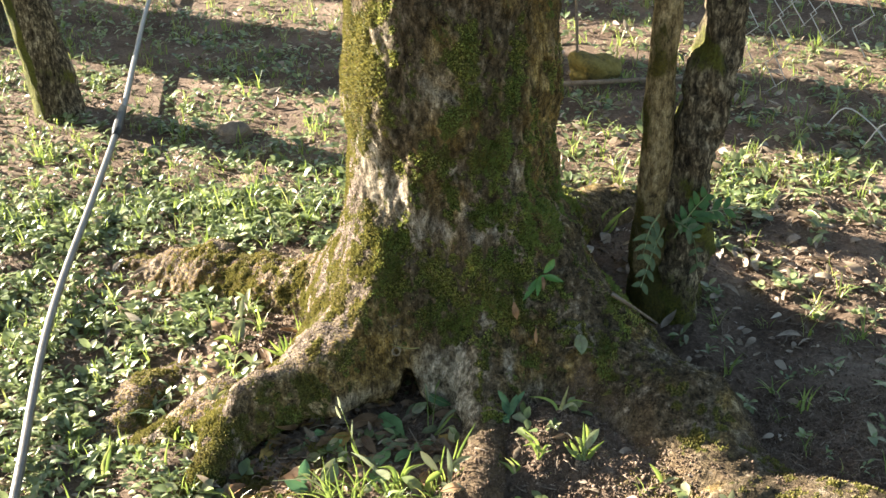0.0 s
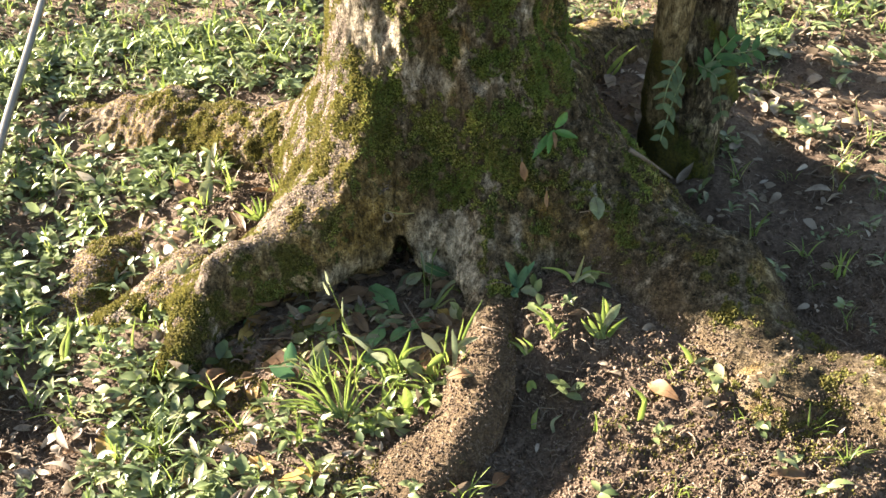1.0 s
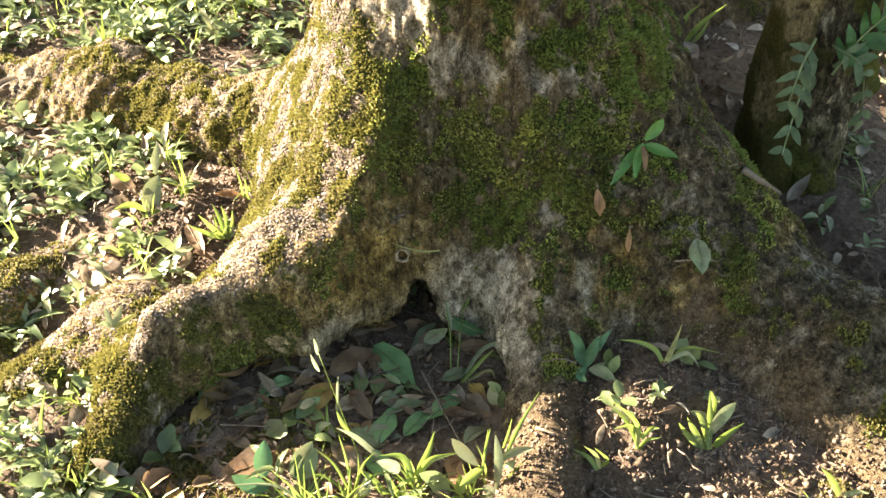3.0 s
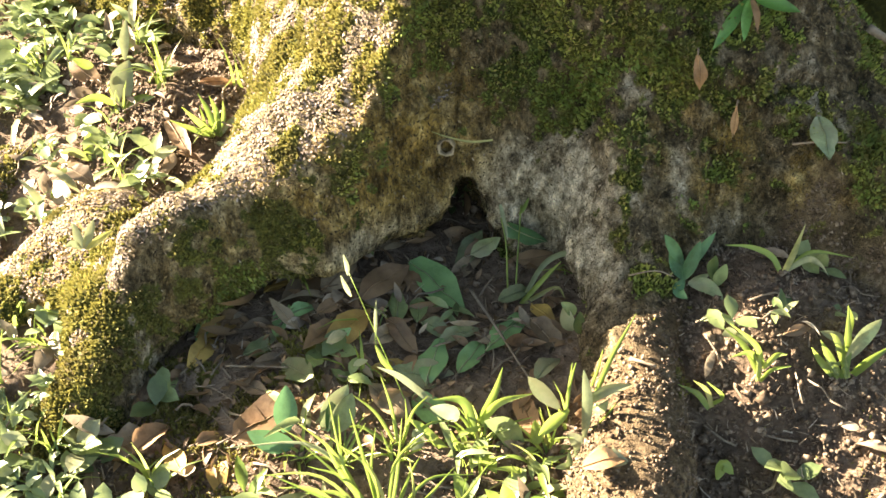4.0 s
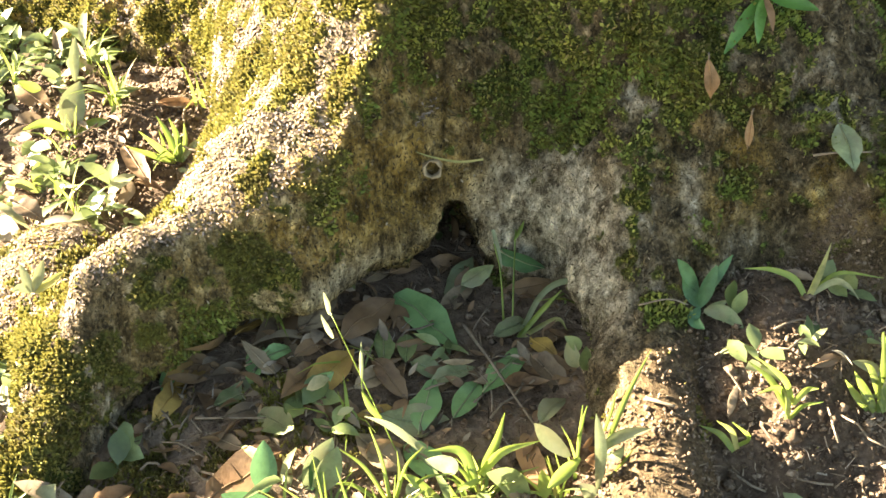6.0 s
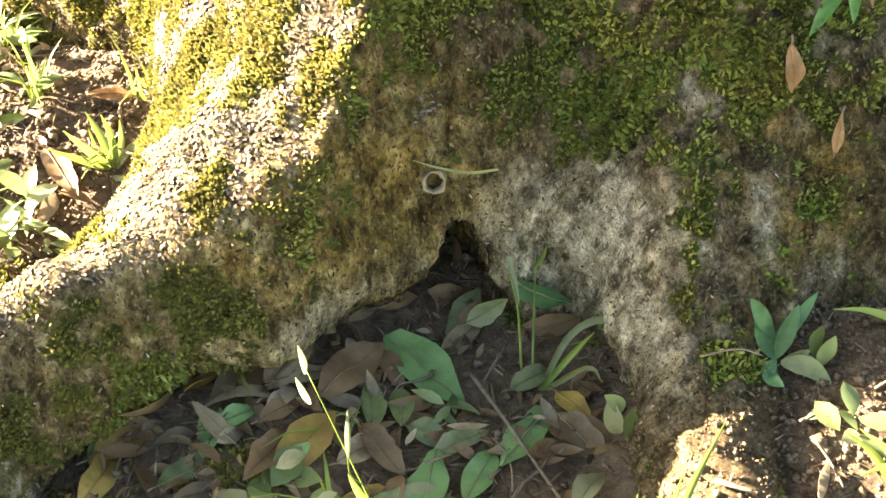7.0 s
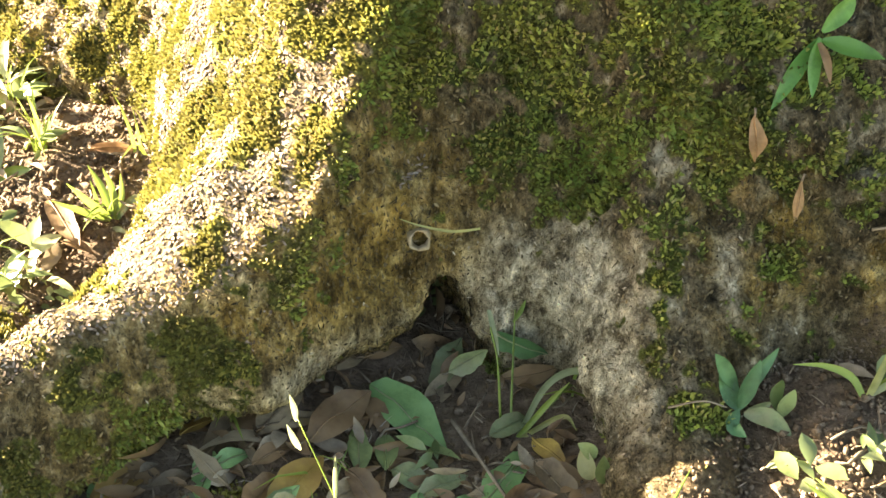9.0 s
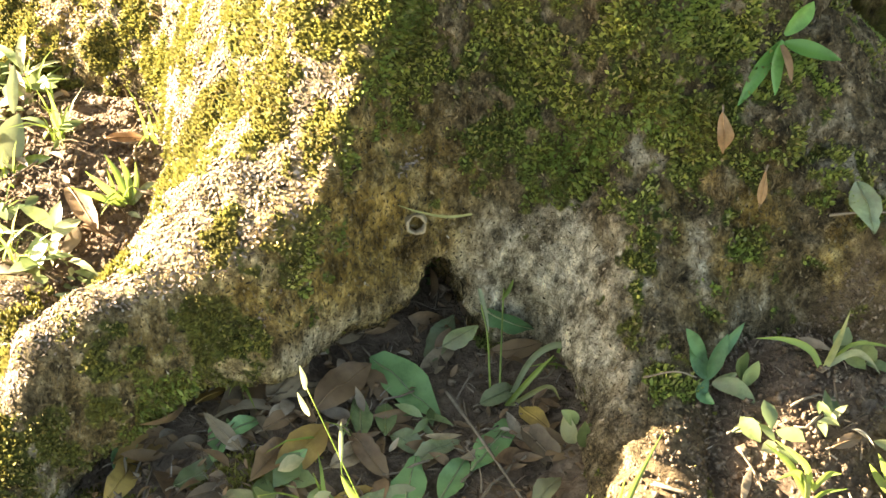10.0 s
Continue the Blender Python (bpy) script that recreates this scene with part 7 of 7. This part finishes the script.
strip([(-0.1121, 1.3325, 0.0244), (-0.1322, 1.3427, 0.0363), (-0.1495, 1.3426, 0.0384)], 0.0021, GRASS, plant, "g")
strip([(-0.1069, 1.3324, 0.0251), (-0.0911, 1.3383, 0.0430), (-0.0739, 1.3347, 0.0515)], 0.0021, GRASS, plant, "g")
strip([(-0.1094, 1.3317, 0.0240), (-0.1044, 1.3427, 0.0387), (-0.1051, 1.3532, 0.0521)], 0.0021, GRASS, plant, "g")
plant = thing("grass", -0.0547, 1.3412, 0.0270, "dense bright grass blades before the hollow", "grass")
strip([(-0.0553, 1.3290, 0.0222), (-0.0656, 1.3438, 0.0384), (-0.0792, 1.3511, 0.0463)], 0.0021, GRASS, plant, "g")
strip([(-0.0539, 1.3293, 0.0228), (-0.0513, 1.3427, 0.0439), (-0.0448, 1.3530, 0.0625)], 0.0021, GRASS, plant, "g")
strip([(-0.0526, 1.3286, 0.0224), (-0.0407, 1.3347, 0.0419), (-0.0229, 1.3325, 0.0541)], 0.0021, GRASS, plant, "g")
strip([(-0.0561, 1.3278, 0.0210), (-0.0769, 1.3344, 0.0292), (-0.0912, 1.3336, 0.0309)], 0.0021, GRASS, plant, "g")
strip([(-0.0520, 1.3273, 0.0211), (-0.0323, 1.3285, 0.0348), (-0.0147, 1.3217, 0.0402)], 0.0021, GRASS, plant, "g")
strip([(-0.0541, 1.3273, 0.0208), (-0.0590, 1.3381, 0.0337), (-0.0611, 1.3507, 0.0489)], 0.0021, GRASS, plant, "g")
strip([(-0.0493, 1.3258, 0.0200), (-0.0410, 1.3267, 0.0295), (-0.0299, 1.3209, 0.0327)], 0.0120, LEAF_OLIVE, plant, "l")
strip([(-0.0597, 1.3270, 0.0196), (-0.0691, 1.3269, 0.0293), (-0.0789, 1.3199, 0.0321)], 0.0120, WEED, plant, "l")
plant = thing("grass", -0.1311, 1.2814, 0.0154, "fine bright green blades thick in the large tuft", "grass")
strip([(-0.1242, 1.2760, 0.0178), (-0.1529, 1.3038, 0.0531), (-0.1866, 1.3189, 0.0720)], 0.0022, GRASS, plant, "g")
strip([(-0.1225, 1.2759, 0.0179), (-0.1354, 1.3041, 0.0601), (-0.1430, 1.3196, 0.0869)], 0.0022, GRASS, plant, "g")
strip([(-0.1207, 1.2758, 0.0179), (-0.1154, 1.2971, 0.0581), (-0.0948, 1.3043, 0.0821)], 0.0022, GRASS, plant, "g")
strip([(-0.1196, 1.2757, 0.0179), (-0.0957, 1.2918, 0.0462), (-0.0658, 1.2903, 0.0529)], 0.0022, GRASS, plant, "g")
strip([(-0.1254, 1.2754, 0.0169), (-0.1590, 1.2867, 0.0383), (-0.1936, 1.2951, 0.0559)], 0.0022, GRASS, plant, "g")
strip([(-0.1277, 1.2755, 0.0169), (-0.1709, 1.2870, 0.0303), (-0.2170, 1.2815, 0.0219)], 0.0022, GRASS, plant, "g")
strip([(-0.1242, 1.2753, 0.0169), (-0.1445, 1.2940, 0.0464), (-0.1697, 1.2985, 0.0577)], 0.0022, GRASS, plant, "g")
strip([(-0.1184, 1.2757, 0.0179), (-0.1046, 1.2821, 0.0403), (-0.1067, 1.2937, 0.0676)], 0.0022, GRASS, plant, "g")
strip([(-0.1219, 1.2759, 0.0179), (-0.1301, 1.2959, 0.0479), (-0.1269, 1.3129, 0.0752)], 0.0022, GRASS, plant, "g")
strip([(-0.1253, 1.2761, 0.0178), (-0.1615, 1.2958, 0.0495), (-0.2039, 1.2951, 0.0548)], 0.0019, GRASS, plant, "g")
strip([(-0.1185, 1.2749, 0.0170), (-0.0849, 1.2743, 0.0227), (-0.0617, 1.2785, 0.0336)], 0.0022, GRASS, plant, "g")

# more leaf litter bedded in the hollow and before the root
g = random.Random(21)
kinds = [(LEAF_GREY, "dull grey leaf bedded in the hollow"), (LEAF_OLIVE, "olive leaf bedded in the hollow"), (LEAF_BROWN, "dark brown leaf bedded in the hollow"),
         (LEAF_GREEN, "fallen green leaf bedded in the hollow"), (LEAF_YELLOW, "yellow-brown leaf bedded in the hollow"), (LEAF_TAN, "dry tan leaf bedded in the litter")]
made = 0
while made < 46:
    x, y = (g.uniform(-0.26, 0.015), g.uniform(1.34, 1.55)) if made < 22 else (g.uniform(-0.5, -0.02), g.uniform(1.12, 1.40))
    if not open_spot(x, y):
        continue
    k = g.choice((0, 0, 1, 1, 2, 2, 3, 4)) if made < 22 else g.choice((0, 2, 5, 5, 4, 1))
    a, L, z = g.uniform(0, 6.28), g.uniform(0.028, 0.048), gz(x, y) + g.uniform(0.001, 0.004)
    n = (g.gauss(0, 0.28), g.gauss(-0.1, 0.28), 1.0)
    tip = (x + L * math.cos(a), y + L * math.sin(a), z - L * (n[0] * math.cos(a) + n[1] * math.sin(a)) * 0.8)
    if tip[2] < gz(tip[0], tip[1]) - 0.001 or not open_spot(tip[0], tip[1]):
        continue
    fallen_leaf(kinds[k][0], (x, y, z), tip, n, L * g.uniform(0.34, 0.5), g.uniform(0.15, 0.5), g.uniform(-0.3, 0.6), kinds[k][1])
    made += 1

# the wax entrance tube of a wild bees' nest in the nook
nest = thing("nest_tube", -0.066, 1.5235, 0.126, "short pale wax tube opening from the bark", "nest entrance")
way = Vector((-0.12, -0.82, 0.45)).normalized()
a = way.cross(Vector((0, 0, 1))).normalized()
b = a.cross(way)
rings, verts, faces = [(-0.012, 0.0068), (0.0, 0.0064), (0.005, 0.0062), (0.0068, 0.0059), (0.006, 0.0048), (0.0, 0.0044), (-0.012, 0.004)], [], []
for i, (s, r) in enumerate(rings):
    for j in range(20):
        t = math.tau * j / 20
        q = r * (1 + 0.1 * math.sin(3 * t + i) + 0.06 * math.sin(7 * t))
        verts.append(tuple(way * s + (a * math.cos(t) + b * math.sin(t)) * q))
    if i:
        faces += [((i - 1) * 20 + j, (i - 1) * 20 + (j + 1) % 20, i * 20 + (j + 1) % 20, i * 20 + j) for j in range(20)]
part("tube", verts, faces, WAX, nest)
# dark disc standing in for the shade down the tube
part("shade_disc", [tuple(way * -0.006 + (a * math.cos(math.tau * j / 20) + b * math.sin(math.tau * j / 20)) * 0.0045) for j in range(20)], [tuple(range(20))], DARK, nest)
